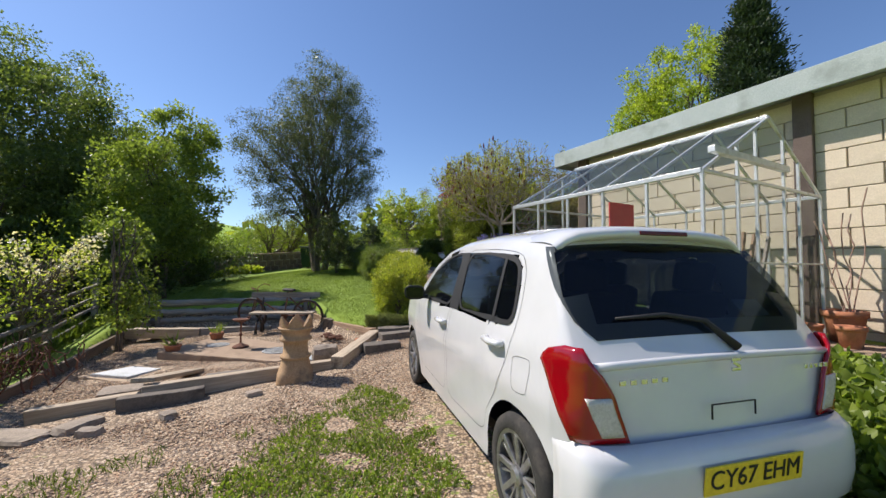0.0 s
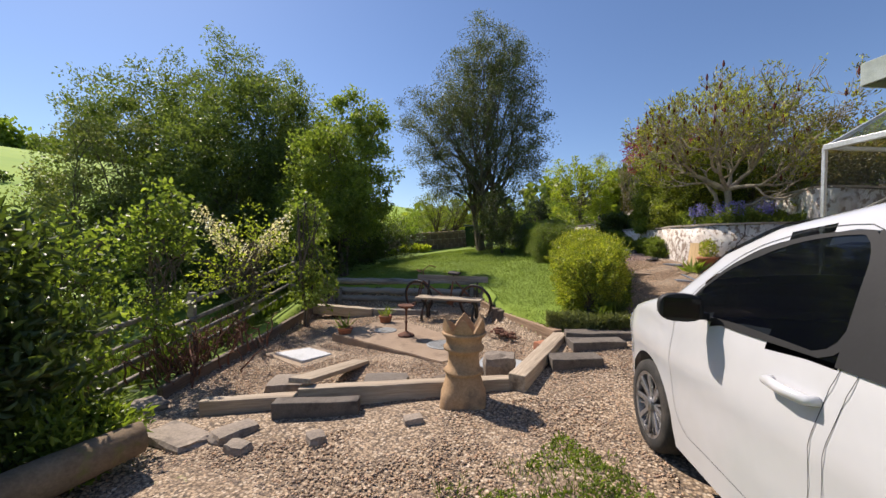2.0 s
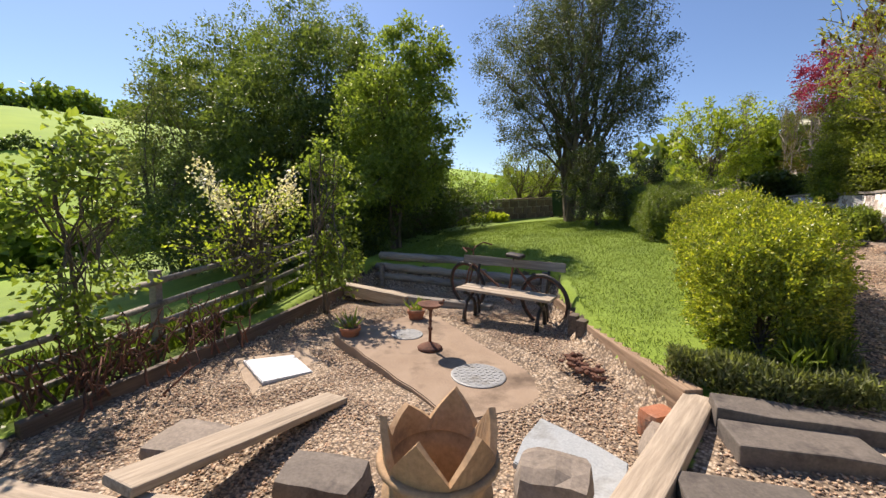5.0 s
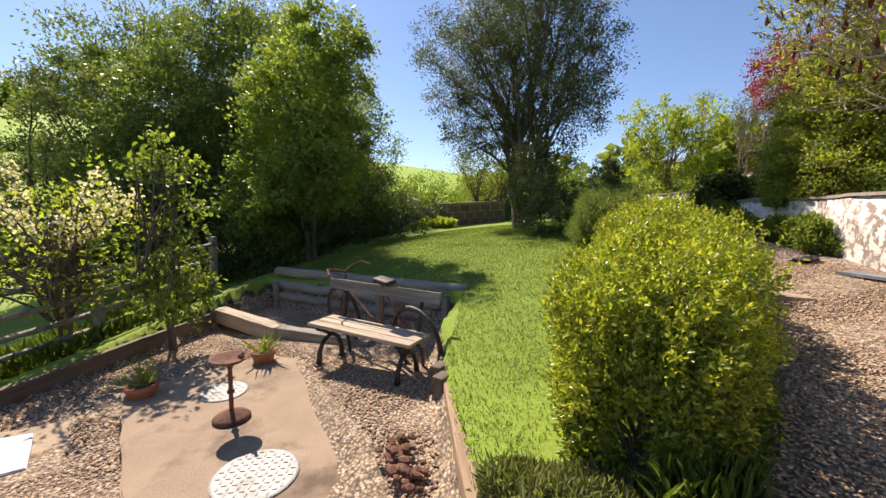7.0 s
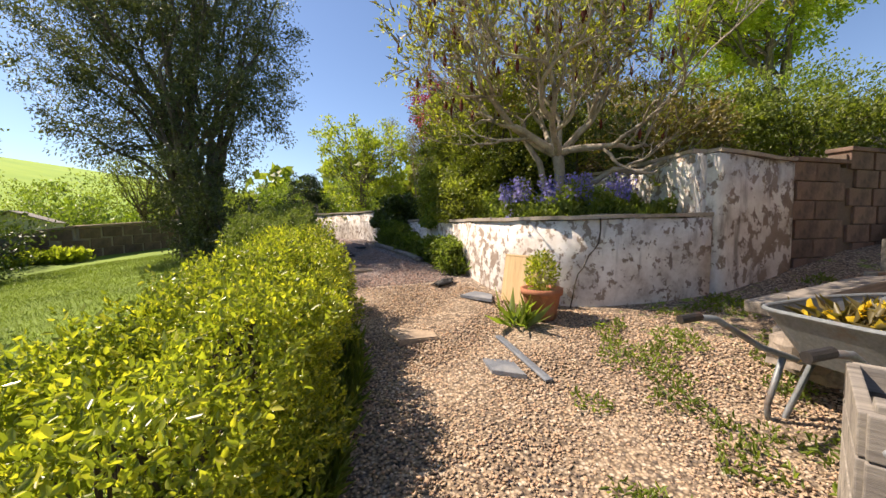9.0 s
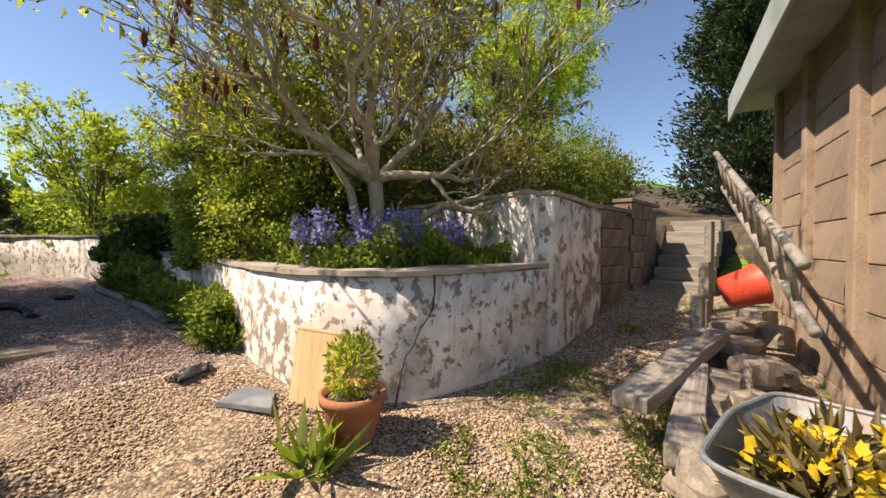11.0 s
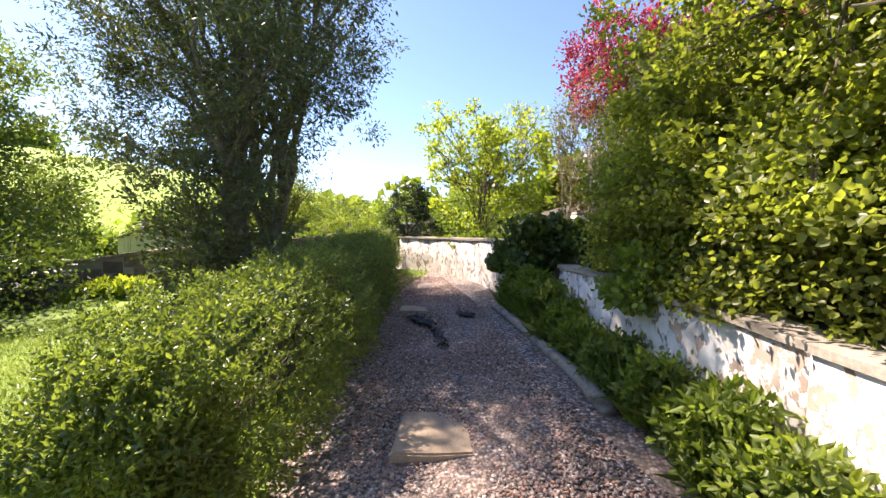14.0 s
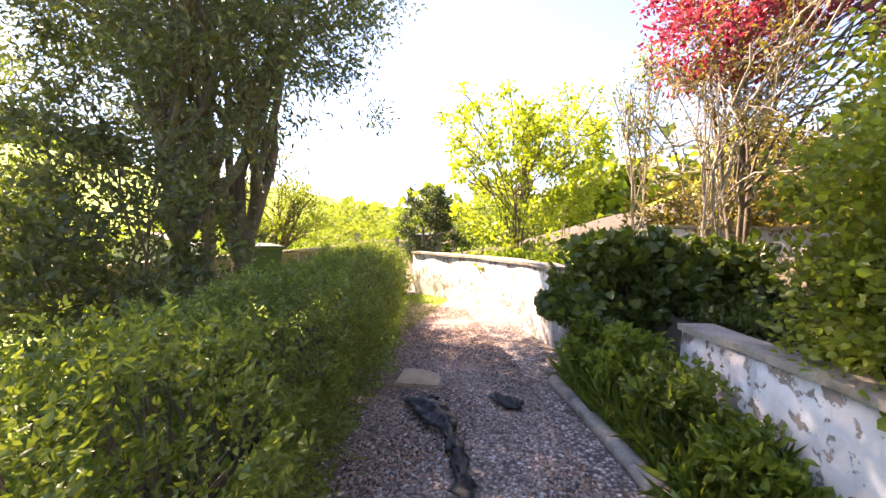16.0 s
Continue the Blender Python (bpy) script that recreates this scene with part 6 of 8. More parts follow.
bicycle((-4.28, 8.15), (-2.98, 7.98), gz(-3.6, 8.05) - 0.01)
for k, (x, y) in enumerate(((-2.2, 6.85), (-2.0, 6.72), (-2.1, 6.78))):
    bm = bmesh.new()
    rr = random.Random(k)
    for _ in range(16):
        p = Vector((rr.gauss(0, 0.05), rr.gauss(0, 0.05), 0.03 + rr.uniform(0, 0.05)))
        bmesh.ops.create_icosphere(bm, subdivisions=1, radius=rr.uniform(0.02, 0.035), matrix=Matrix.Translation(p) @ Matrix.Diagonal((1.3, 1, 0.8, 1)))
    roughen(bm, 0.012, 20, k)
    o = part("chain_heap", bm, RUST)
    o.location = (x, y, gz(x, y))
    tagged(o, "small heap of rusty metal on the gravel", "scrap")


# ---------------------------------------------------------------- fence on the low side
def fence(line):
    thing = empty("fence", pose(line[0][0], line[0][1], gz(*line[0])), "rustic post and rail fence below the patio", "fence")
    o = thing.matrix_world.translation.copy()
    posts = []
    for (ax, ay), (bx, by) in zip(line, line[1:]):
        n = max(1, round(math.hypot(bx - ax, by - ay) / 1.75))
        for k in range(n):
            posts.append((ax + (bx - ax) * k / n, ay + (by - ay) * k / n))
    posts.append(line[-1])
    tops = []
    for i, (x, y) in enumerate(posts):
        z = gz(x, y)
        bm = bmesh.new()
        box(bm, (0.1, 0.085, 1.25), (x - o.x, y - o.y, z - o.z + 0.4), (0, 0, 25), 0.012)
        roughen(bm, 0.01, 5, i)
        part("post", bm, TIMBER_GREY, thing)
        tops.append(Vector((x - o.x, y - o.y, z - o.z)))
    for h in (0.22, 0.42, 0.64, 0.9):
        for i, (p, q) in enumerate(zip(tops, tops[1:])):
            bm = bmesh.new()
            tube(bm, [p + Vector((0.05, 0, h)), (p + q) / 2 + Vector((0.05, 0, h + 0.012)), q + Vector((0.05, 0, h))], [0.036, 0.034, 0.036], 7)
            roughen(bm, 0.006, 4, h + i)
            part("rail", bm, TIMBER_GREY, thing, smooth=True)


fence([(-5.3, 2.6), (-6.25, 4.75), (-7.0, 6.4), (-7.8, 8.1)])


def tangle(x, y, seed, n=26, h=0.55):
    """A heap of dead woody stems."""
    rng = np.random.default_rng(seed)
    thing = empty("dead_stems", pose(x, y, gz(x, y)), "tangle of dead brown vine stems by the fence", "dead plant")
    lines = []
    for _ in range(n):
        a = np.array([rng.normal(0, 0.22), rng.normal(0, 0.2), 0.0])
        b = a + np.array([rng.normal(0, 0.25), rng.normal(0, 0.25), rng.uniform(0.2, h)])
        lines.append((bent(a, b, rng.uniform(0.0, 0.6), 8, rng, 0.05), np.linspace(0.012, 0.004, 8)))
    v, f = tube_arrays(lines, 5)
    stems = new("stem_mass", mesh_arrays("stem_mass", v, f, RUST))
    stems.parent = thing
    stems["kind"] = "stuff"


for k, (x, y) in enumerate(((-5.35, 3.9), (-5.55, 4.5), (-5.25, 4.15), (-5.75, 5.1))):
    tangle(x, y, 300 + k)

# ---------------------------------------------------------------- path and yard
poly_slab("flagstone", [(-0.43, 10.09), (-0.06, 10.32), (0.05, 9.9), (-0.3, 9.8)], gz(-0.2, 10.0) + 0.022, 0.05, FLAG, "buff sandstone flag sunk in the gravel path", "flagstone")
poly_slab("flagstone", [(0.14, 7.72), (0.64, 7.8), (0.68, 7.4), (0.2, 7.3)], gz(0.4, 7.5) + 0.02, 0.05, FLAG, "buff sandstone flag sunk in the gravel path", "flagstone", seed=4)
poly_slab("flagstone", [(-1.42, 12.75), (-1.0, 12.88), (-0.9, 12.45), (-1.3, 12.32)], gz(-1.15, 12.6) + 0.022, 0.05, FLAG, "buff sandstone flag sunk in the gravel path", "flagstone", seed=5)
poly_slab("flagstone", [(-2.5, 15.2), (-2.15, 15.3), (-2.05, 14.95), (-2.4, 14.85)], gz(-2.25, 15.05) + 0.02, 0.05, FLAG, "buff sandstone flag sunk in the gravel path", "flagstone", seed=6)
beam("slate_strip", (0.53, 9.83, gz(0.53, 9.83) + 0.03), (0.74, 9.12, gz(0.74, 9.12) + 0.03), 0.06, 0.02, SLATE, "narrow strip of grey slate lying on the gravel", "slate", rough=0.004)
poly_slab("slate_piece", [(0.36, 9.5), (0.56, 9.55), (0.6, 9.2), (0.42, 9.25)], gz(0.5, 9.4) + 0.012, 0.03, SLATE, "broken slate pieces trodden into the gravel", "slate", 0.003, 0.03)
poly_slab("slate_piece", [(0.5, 11.15), (0.66, 10.9), (0.6, 10.62), (0.3, 10.9)], gz(0.5, 10.9) + 0.03, 0.03, SLATE, "pointed grey slate at the wall foot", "slate", 0.004, 0.01)


def leaning_board(p, yaw, wide, high, mat):
    bm = bmesh.new()
    box(bm, (wide, 0.022, high), (0, 0, high / 2), (0, 0, 0), 0.004)
    box(bm, (wide + 0.01, 0.03, 0.02), (0, 0, high), (0, 0, 0), 0.004)
    o = part("board", bm, mat)
    o.matrix_world = pose(*p, -9, 0, yaw)
    tagged(o, "pale plywood board leaning on the white wall", "board")


leaning_board((0.86, 10.61, gz(0.86, 10.61)), -57, 0.46, 0.5, timber("varnished plywood", (0.46, 0.3, 0.14), (0.62, 0.45, 0.24), "z"))
p = flower_pot(1.0, 10.2, 0.19, 0.28, "terracotta pot with a small golden shrub by the wall")
rng = np.random.default_rng(210)
c = np.array([0, 0, 0.42]) + unit(rng.normal(size=(900, 3))) * np.array([0.15, 0.15, 0.2]) * rng.uniform(0.5, 1, (900, 1))
new("shrub", leaf_cloud("shrub", c, unit(c - np.array([0, 0, 0.35])), 0.04, LEAF_GOLD, rng, 0.4, 0, 0.5)).parent = p
tuft = empty("strap_plant", pose(0.76, 10.05, gz(0.76, 10.05)), "green strap-leaved plant at the foot of the pot", "plant")
spiky(tuft, 46, 0.3, 0.05, 0.0, LEAF_FIELD, 211, 0.9, 0.16)

bm = bmesh.new()
tube(bm, [(x, y, gz(x, y) + 0.03) for x, y in ((-0.2, 12.95), (-0.36, 13.4), (-0.53, 13.76), (-0.79, 14.3), (-1.0, 14.72), (-1.25, 15.2))], 0.05, 12)
roughen(bm, 0.008, 5, 4)
tagged(part("path_edging", bm, TIMBER_GREY, smooth=True), "grey round timber edging beside the path", "timber")


def rag(pts, wide, label, seed):
    bm = bmesh.new()
    rng = random.Random(seed)
    rows = []
    fine = []
    for (ax, ay), (bx, by) in zip(pts, pts[1:]):
        for k in range(5):
            fine.append((ax + (bx - ax) * k / 5 + rng.gauss(0, 0.008), ay + (by - ay) * k / 5 + rng.gauss(0, 0.008)))
    for i, (x, y) in enumerate(fine):
        d = Vector(fine[min(i + 2, len(fine) - 1)]) - Vector(fine[max(i - 2, 0)])
        n = Vector((-d.y, d.x)).normalized()
        w = wide * rng.uniform(0.55, 1.1) / 7
        rows.append([bm.verts.new((x + n.x * k * w + rng.gauss(0, 0.006), y + n.y * k * w + rng.gauss(0, 0.006), gz(x, y) + 0.02 + rng.uniform(0, 0.06) * (1 - abs(k) / 6))) for k in range(-4, 5)])
    for a, b in zip(rows, rows[1:]):
        for k in range(8):
            bm.faces.new((a[k], a[k + 1], b[k + 1], b[k]))
    o = part("plastic_sheet", bm, worn("black plastic sheet", (0.006, 0.006, 0.007), (0.018, 0.018, 0.02), None, 9, 40, 0.55) if "black plastic sheet" not in bpy.data.materials else bpy.data.materials["black plastic sheet"], smooth=True)
    s = o.modifiers.new("thickness", "SOLIDIFY")
    s.thickness = 0.006
    tagged(o, label, "plastic sheet")


rag([(-2.12, 14.72), (-2.0, 14.62), (-1.9, 14.5), (-1.82, 14.4)], 0.22, "crumpled black plastic sheet torn on the path", 1)
rag([(-1.85, 14.45), (-1.72, 14.3), (-1.64, 14.15), (-1.55, 13.98), (-1.48, 13.82)], 0.09, "long torn strip of black plastic on the path", 2)
rag([(-1.62, 14.85), (-1.5, 14.8), (-1.38, 14.78)], 0.12, "scrap of black plastic by the edging", 3)
rag([(0.02, 11.35), (0.14, 11.45), (0.26, 11.5)], 0.2, "dark plastic scrap at the wall foot", 4)


def wheelbarrow(m):
    thing = empty("wheelbarrow", m, "grey metal wheelbarrow full of pulled flowers", "wheelbarrow")
    grey = worn("grey galvanised steel", (0.16, 0.18, 0.19), (0.26, 0.28, 0.29), (0.2, 0.13, 0.09), 7, 60, 0.5, metal=0.3)
    rim = [(0.0, -0.31), (0.0, 0.31), (0.5, 0.33), (0.86, 0.24), (0.86, -0.24), (0.5, -0.33)]
    low = [(0.16, -0.2), (0.16, 0.2), (0.45, 0.22), (0.62, 0.16), (0.62, -0.16), (0.45, -0.22)]

    def loop(pts, k=6):
        out = []
        n = len(pts)
        for i in range(n):
            a, b, c = Vector(pts[i - 1]), Vector(pts[i]), Vector(pts[(i + 1) % n])
            p, q = b + (a - b) * 0.22, b + (c - b) * 0.22
            out += [(p * (1 - t) ** 2 + b * 2 * t * (1 - t) + q * t * t) for t in (j / (k - 1) for j in range(k))]
        return out
    bm = bmesh.new()
    top, bot = loop(rim), loop(low)
    r1 = [bm.verts.new((p.x, p.y, 0.62 + 0.05 * p.x)) for p in top]
    r2 = [bm.verts.new((p.x, p.y, 0.36)) for p in bot]
    r3 = [bm.verts.new((p.x * 0.985 + 0.006, p.y * 0.97, 0.615 + 0.05 * p.x)) for p in top]
    r4 = [bm.verts.new((p.x * 0.97 + 0.01, p.y * 0.95, 0.37)) for p in bot]
    n = len(r1)
    for a, b in ((r2, r1), (r1, r3), (r3, r4)):
        for i in range(n):
            bm.faces.new((a[i], a[(i + 1) % n], b[(i + 1) % n], b[i]))
    bm.faces.new(r4)
    bm.faces.new(r2[::-1])
    part("tray", bm, grey, thing)
    bm = bmesh.new()
    tube(bm, [(p.x, p.y, 0.622 + 0.05 * p.x) for p in top + top[:1]], 0.012, 8, False)
    part("rim", bm, grey, thing, "rolled steel rim")
    for s in (-1, 1):
        bm = bmesh.new()
        tube(bm, [(-0.42, s * 0.28, 0.6), (-0.28, s * 0.28, 0.58), (-0.02, s * 0.25, 0.42), (0.2, s * 0.22, 0.34), (0.7, s * 0.12, 0.3), (1.0, s * 0.07, 0.2)], 0.017, 8)
        arm = part("handle", bm, grey, thing, smooth=True)
        bm = bmesh.new()
        tube(bm, [(-0.5, s * 0.28, 0.59), (-0.38, s * 0.28, 0.6)], 0.023, 10)
        part("grip", bm, IRON, arm, "black rubber grip")
        bm = bmesh.new()
        tube(bm, [(0.1, s * 0.23, 0.36), (0.04, s * 0.25, 0.1), (0.05, s * 0.25, 0.015), (0.16, s * 0.25, 0.012), (0.3, s * 0.22, 0.34)], 0.016, 8)
        part("leg", bm, grey, thing, smooth=True)
    bm = bmesh.new()
    ring = [(1.0 + 0.15 * math.cos(t), 0, 0.19 + 0.15 * math.sin(t)) for t in (2 * math.pi * k / 24 for k in range(25))]
    tube(bm, ring, 0.04, 10, False)
    wheel = part("wheel", bm, IRON, thing, "black pneumatic tyre", smooth=True)
    rng = np.random.default_rng(5)
    c = np.stack([rng.uniform(0.2, 0.75, 700), rng.normal(0, 0.11, 700), rng.uniform(0.42, 0.6, 700)], -1)
    pile = new("pulled_flowers", leaf_cloud("pulled_flowers", c - np.array([0.5, 0, 0.4]), rng.normal(size=c.shape) + np.array([0, 0, 0.6]), 0.13, LEAF_OLIVE, rng, 0.2, 0, 0.8))
    pile.matrix_world = m @ pose(0.5, 0, 0.4)
    tagged(pile, "heap of pulled wilting plants in the wheelbarrow", "plants", kind="stuff")
    yellow = leaf_material("daffodil petal", (0.6, 0.4, 0.02), (0.8, 0.62, 0.06), (0.8, 0.75, 0.5), 0.3)
    c = np.stack([rng.uniform(0.22, 0.7, 30), rng.normal(0, 0.1, 30), rng.uniform(0.56, 0.66, 30)], -1)
    c = np.repeat(c, 7, 0)
    fl = new("daffodil_heads", leaf_cloud("daffodil_heads", c - np.array([0.5, 0, 0.6]), rng.normal(size=c.shape), 0.05, yellow, rng, 0.7, 0, 0.8))
    fl.matrix_world = m @ pose(0.5, 0, 0.6)
    tagged(fl, "yellow daffodil heads on the heap in the barrow", "flowers", kind="stuff")


wheelbarrow(pose(1.78, 8.42, gz(1.95, 8.45) + 0.02, 0, 0, 10))


def planter(m, wide, deep, high):
    thing = empty("timber_planter", m, "weathered timber planter of screwed boards", "planter")
    rows = 5
    bh = high / rows
    for k in range(rows):
        for (size, p) in (((wide, 0.035, bh - 0.008), (wide / 2, 0, bh * (k + 0.5))), ((0.035, deep, bh - 0.008), (0, deep / 2, bh * (k + 0.5))), ((0.035, deep, bh - 0.008), (wide, deep / 2, bh * (k + 0.5))), ((wide, 0.035, bh - 0.008), (wide / 2, deep, bh * (k + 0.5)))):
            bm = bmesh.new()
            box(bm, size, p, (0, 0, 0), 0.005)
            roughen(bm, 0.003, 4, k)
            part("board", bm, TIMBER_GREY, thing)
        for sx in (0.04, 0.07):
            bm = bmesh.new()
            lathe(bm, [(0.011, 0), (0.011, 0.004), (0.004, 0.007)], 10, m=pose(sx, -0.018, bh * (k + 0.3 + 12 * (sx - 0.04)), 90, 0, 0))
            part("screw", bm, STEEL, thing)
    bm = bmesh.new()
    box(bm, (0.07, 0.07, high + 0.04), (0.05, 0.05, high / 2), (0, 0, 0), 0.006)
    part("corner_post", bm, TIMBER_GREY, thing)
    bm = bmesh.new()
    box(bm, (wide * 0.9, 0.16, 0.03), (wide * 0.55, 0.0, high + 0.02), (0, 2, -4), 0.005)
    part("cap_board", bm, TIMBER, thing)
    bm = bmesh.new()
    box(bm, (wide - 0.04, deep - 0.04, 0.02), (wide / 2, deep / 2, high * 0.85))
    part("soil", bm, SOIL, thing)


planter(pose(1.14, 7.7, gz(1.3, 7.5) - 0.05, 0, 0, -46), 1.0, 0.5, 0.66)
beam("rough_timber", (2.3, 9.35, 1.12), (3.75, 9.6, 1.3), 0.2, 0.09, TIMBER_GREY, "weathered timber on the stone edging", seed=40, rough=0.015)
beam("rough_timber", (2.2, 9.0, 1.02), (3.1, 9.42, 1.17), 0.16, 0.12, TIMBER_GREY, "split old timber edging the yard", seed=41, rough=0.02)
rr = random.Random(5)
for k in range(26):
    t = rr.random()
    x, y = 2.2 + 2.4 * t + rr.uniform(-0.15, 0.25), 8.95 + 0.75 * t + rr.uniform(-0.15, 0.2)
    slab("rubble_stone", x, y, gz(x, y) + 0.06 + rr.uniform(0, 0.22), (rr.uniform(0.2, 0.42), rr.uniform(0.16, 0.3), rr.uniform(0.1, 0.2)), rr.uniform(0, 180), STONE, "rough stone in the low dry-laid wall", seed=50 + k, amount=0.12)
for k, (x, y, h) in enumerate(((3.7, 9.72, 0.62), (3.95, 9.8, 0.5), (3.45, 9.62, 0.42), (4.3, 9.95, 0.75))):
    beam("post_stub", (x, y, gz(x, y) + h), (x + 0.1, y + 0.02, gz(x, y) + h), 0.09, h + 0.2, TIMBER_GREY, "old grey timber stub beside the stones", seed=80 + k)
# steps up beside the wall
for k in range(6):
    x, y = 5.75 + 0.27 * k, 10.95 + 0.1 * k
    beam("step", (x - 0.08, y + 0.33, gz(5.2, 10.7) + 0.18 * (k + 1)), (x + 0.1, y - 0.36, gz(5.2, 10.7) + 0.18 * (k + 1)), 0.3, 0.19, TIMBER_GREY, "rough timber step climbing beside the wall", "step", seed=90 + k, group="garden steps", rough=0.012)
beam("hand_post", (5.05, 10.28, gz(5.0, 10.5) + 1.0), (5.13, 10.28, gz(5.0, 10.5) + 1.0), 0.08, 1.15, TIMBER_GREY, "grey timber post at the foot of the steps", "post", seed=97)


def ladder(a, b, wide):
    a, b = Vector(a), Vector(b)
    d = (b - a).normalized()
    side = Vector((0.1, -0.2, -1)).cross(d).cross(d).normalized()
    thing = empty("ladder", Matrix.Translation(a), "old wooden ladder leaning along the outbuilding", "ladder")
    for s in (0, 1):
        bm = bmesh.new()
        tube(bm, [side * wide * s, side * wide * s + (b - a)], 0.028, 8)
        part("rail", bm, TIMBER_GREY, thing, smooth=True)
    n = int((b - a).length / 0.24)
    for k in range(n):
        bm = bmesh.new()
        p = d * (0.15 + 0.24 * k)
        tube(bm, [p, p + side * wide], 0.016, 8)
        part("rung", bm, TIMBER_GREY, thing, smooth=True)


ladder((4.75, 10.0, 2.55), (2.75, 8.72, 1.55), 0.36)
bm = bmesh.new()
lathe(bm, [(0.13, 0), (0.16, 0.24), (0.17, 0.25), (0.165, 0.26), (0.15, 0.25), (0.12, 0.01)], 24, m=pose(0, 0, 0.12, 70, 0, 40))
o = part("bucket", bm, worn("red plastic", (0.55, 0.05, 0.03), (0.7, 0.1, 0.05), None, 6, 50, 0.4), smooth=True)
o.location = (3.95, 9.62, gz(3.95, 9.62) + 0.5)
tagged(o, "red plastic bucket lying on the stones", "bucket")

bm = bmesh.new()
tube(bm, [(1.6, 10.325, 1.74), (1.6, 10.322, 1.62), (1.585, 10.322, 1.5), (1.54, 10.325, 1.44), (1.49, 10.33, 1.38), (1.45, 10.34, 1.27), (1.4, 10.355, 1.2), (1.37, 10.36, 1.08), (1.35, 10.37, 0.94), (1.33, 10.375, 0.84)], [0.009, 0.007, 0.008, 0.005, 0.008, 0.005, 0.007, 0.005, 0.008, 0.004], 5)
roughen(bm, 0.006, 12, 2)
crack = part("crack", bm, SOIL, bpy.data.objects["wall_bed"], "long dark crack running down the render")

# ---------------------------------------------------------------- parked car
def car(m):
    """A small white five-door hatchback; local x runs from its tail to its nose, y to its left, z up."""
    L, W = 3.6, 0.775
    paint, nt, b = material("white car paint", 0.22)
    speck = noise_tex(nt, coords(nt), 3.0, 4.0)
    nt.links.new(ramp(nt, speck, [(0.3, (0.55, 0.555, 0.57)), (0.7, (0.6, 0.605, 0.62))]), b.inputs["Base Color"])
    b.inputs["Coat Weight"].default_value = 0.6
    black = worn("black trim", (0.006, 0.006, 0.007), (0.012, 0.012, 0.013), None, 9, 90, 0.6, bumps=0.05)
    rubber = worn("tyre rubber", (0.015, 0.015, 0.015), (0.035, 0.033, 0.03), (0.07, 0.06, 0.05), 9, 90, 0.85)
    alloy = worn("alloy", (0.32, 0.32, 0.33), (0.5, 0.5, 0.51), (0.12, 0.11, 0.1), 12, 90, 0.35, metal=0.8)
    dark, _, g = material("dark cabin", 0.7)
    g.inputs["Base Color"].default_value = (0.012, 0.013, 0.015, 1)
    glass, gt, gb = material("tinted window glass", 0.03)
    gb.inputs["Base Color"].default_value = (0.004, 0.005, 0.009, 1)
    gb.inputs["Specular IOR Level"].default_value = 0.45
    tp = node(gt, "BsdfTransparent", Color=(0.32, 0.36, 0.38, 1))
    ms = node(gt, "MixShader", Fac=0.45)
    gt.links.new(gb.outputs[0], ms.inputs[1])
    gt.links.new(tp.outputs[0], ms.inputs[2])
    gt.links.new(ms.outputs[0], gt.nodes["Material Output"].inputs["Surface"])
    red, rt, rb = material("red lamp lens", 0.12)
    rb.inputs["Base Color"].default_value = (0.26, 0.002, 0.006, 1)
    rb.inputs["Coat Weight"].default_value = 0.5
    clear = worn("clear lamp lens", (0.45, 0.42, 0.38), (0.65, 0.62, 0.58), None, 30, 90, 0.15)
    chrome = worn("chrome", (0.6, 0.6, 0.62), (0.75, 0.75, 0.77), None, 9, 90, 0.12, metal=1.0)
    thing = empty("car", m, "white five-door hatchback car parked on the drive", "car")

    EU = [0.0, 0.06, 0.14, 0.36, 0.7, 1.2, 1.65, 2.0, 2.3, 2.62, 3.05, 3.4, 3.54, 3.6]
    EZ = [0.9, 0.97, 1.1, 1.4, 1.455, 1.475, 1.47, 1.42, 1.3, 1.07, 0.95, 0.83, 0.71, 0.6]

    def edge(u):
        return float(np.interp(u, EU, EZ))

    def crown(u):
        return float(np.interp(u, [0, 0.3, 0.5, 1.7, 2.2, 3.1, 3.6], [0.02, 0.03, 0.08, 0.09, 0.07, 0.07, 0.03]))

    def plan(u):
        return W * float(np.interp(u, [0, 0.05, 0.15, 0.4, 0.9, 2.7, 3.2, 3.46, 3.56, 3.6], [0.86, 0.92, 0.955, 0.985, 1, 1, 0.97, 0.88, 0.8, 0.74]))

    def side(u, z):
        w = plan(u)
        if z > 0.92:
            w -= (z - 0.92) * 0.3 + 0.12 * max(0, z - 1.2) ** 2
        elif z < 0.5:
            w -= 0.12 * (0.5 - z) ** 1.2
        w += 0.018 * math.exp(-((z - 0.72) / 0.1) ** 2)
        return w

    wheels = ((0.45, 0.285), (2.92, 0.285))

    def sill(u):
        z = 0.2 + 0.07 * max(0, 1 - u / 0.35) + 0.03 * max(0, (u - 3.3) / 0.4)
        for wu, wz in wheels:
            if abs(u - wu) < 0.345:
                z = max(z, wz + math.sqrt(0.345**2 - (u - wu) ** 2))
        return z

    us = sorted(set([round(L * k / 96, 3) for k in range(97)] + EU + [w[0] + s * 0.345 for w in wheels for s in (-1, 1)]))

    def sheet(rows, mat, name, label=""):
        bm = bmesh.new()
        g = [[bm.verts.new(p) for p in r] for r in rows]
        for a, c in zip(g, g[1:]):
            for k in range(len(a) - 1):
                bm.faces.new((a[k], a[k + 1], c[k + 1], c[k]))
        bmesh.ops.remove_doubles(bm, verts=bm.verts, dist=0.0005)
        bmesh.ops.recalc_face_normals(bm, faces=bm.faces)
        return part(name, bm, mat, thing, label, True)

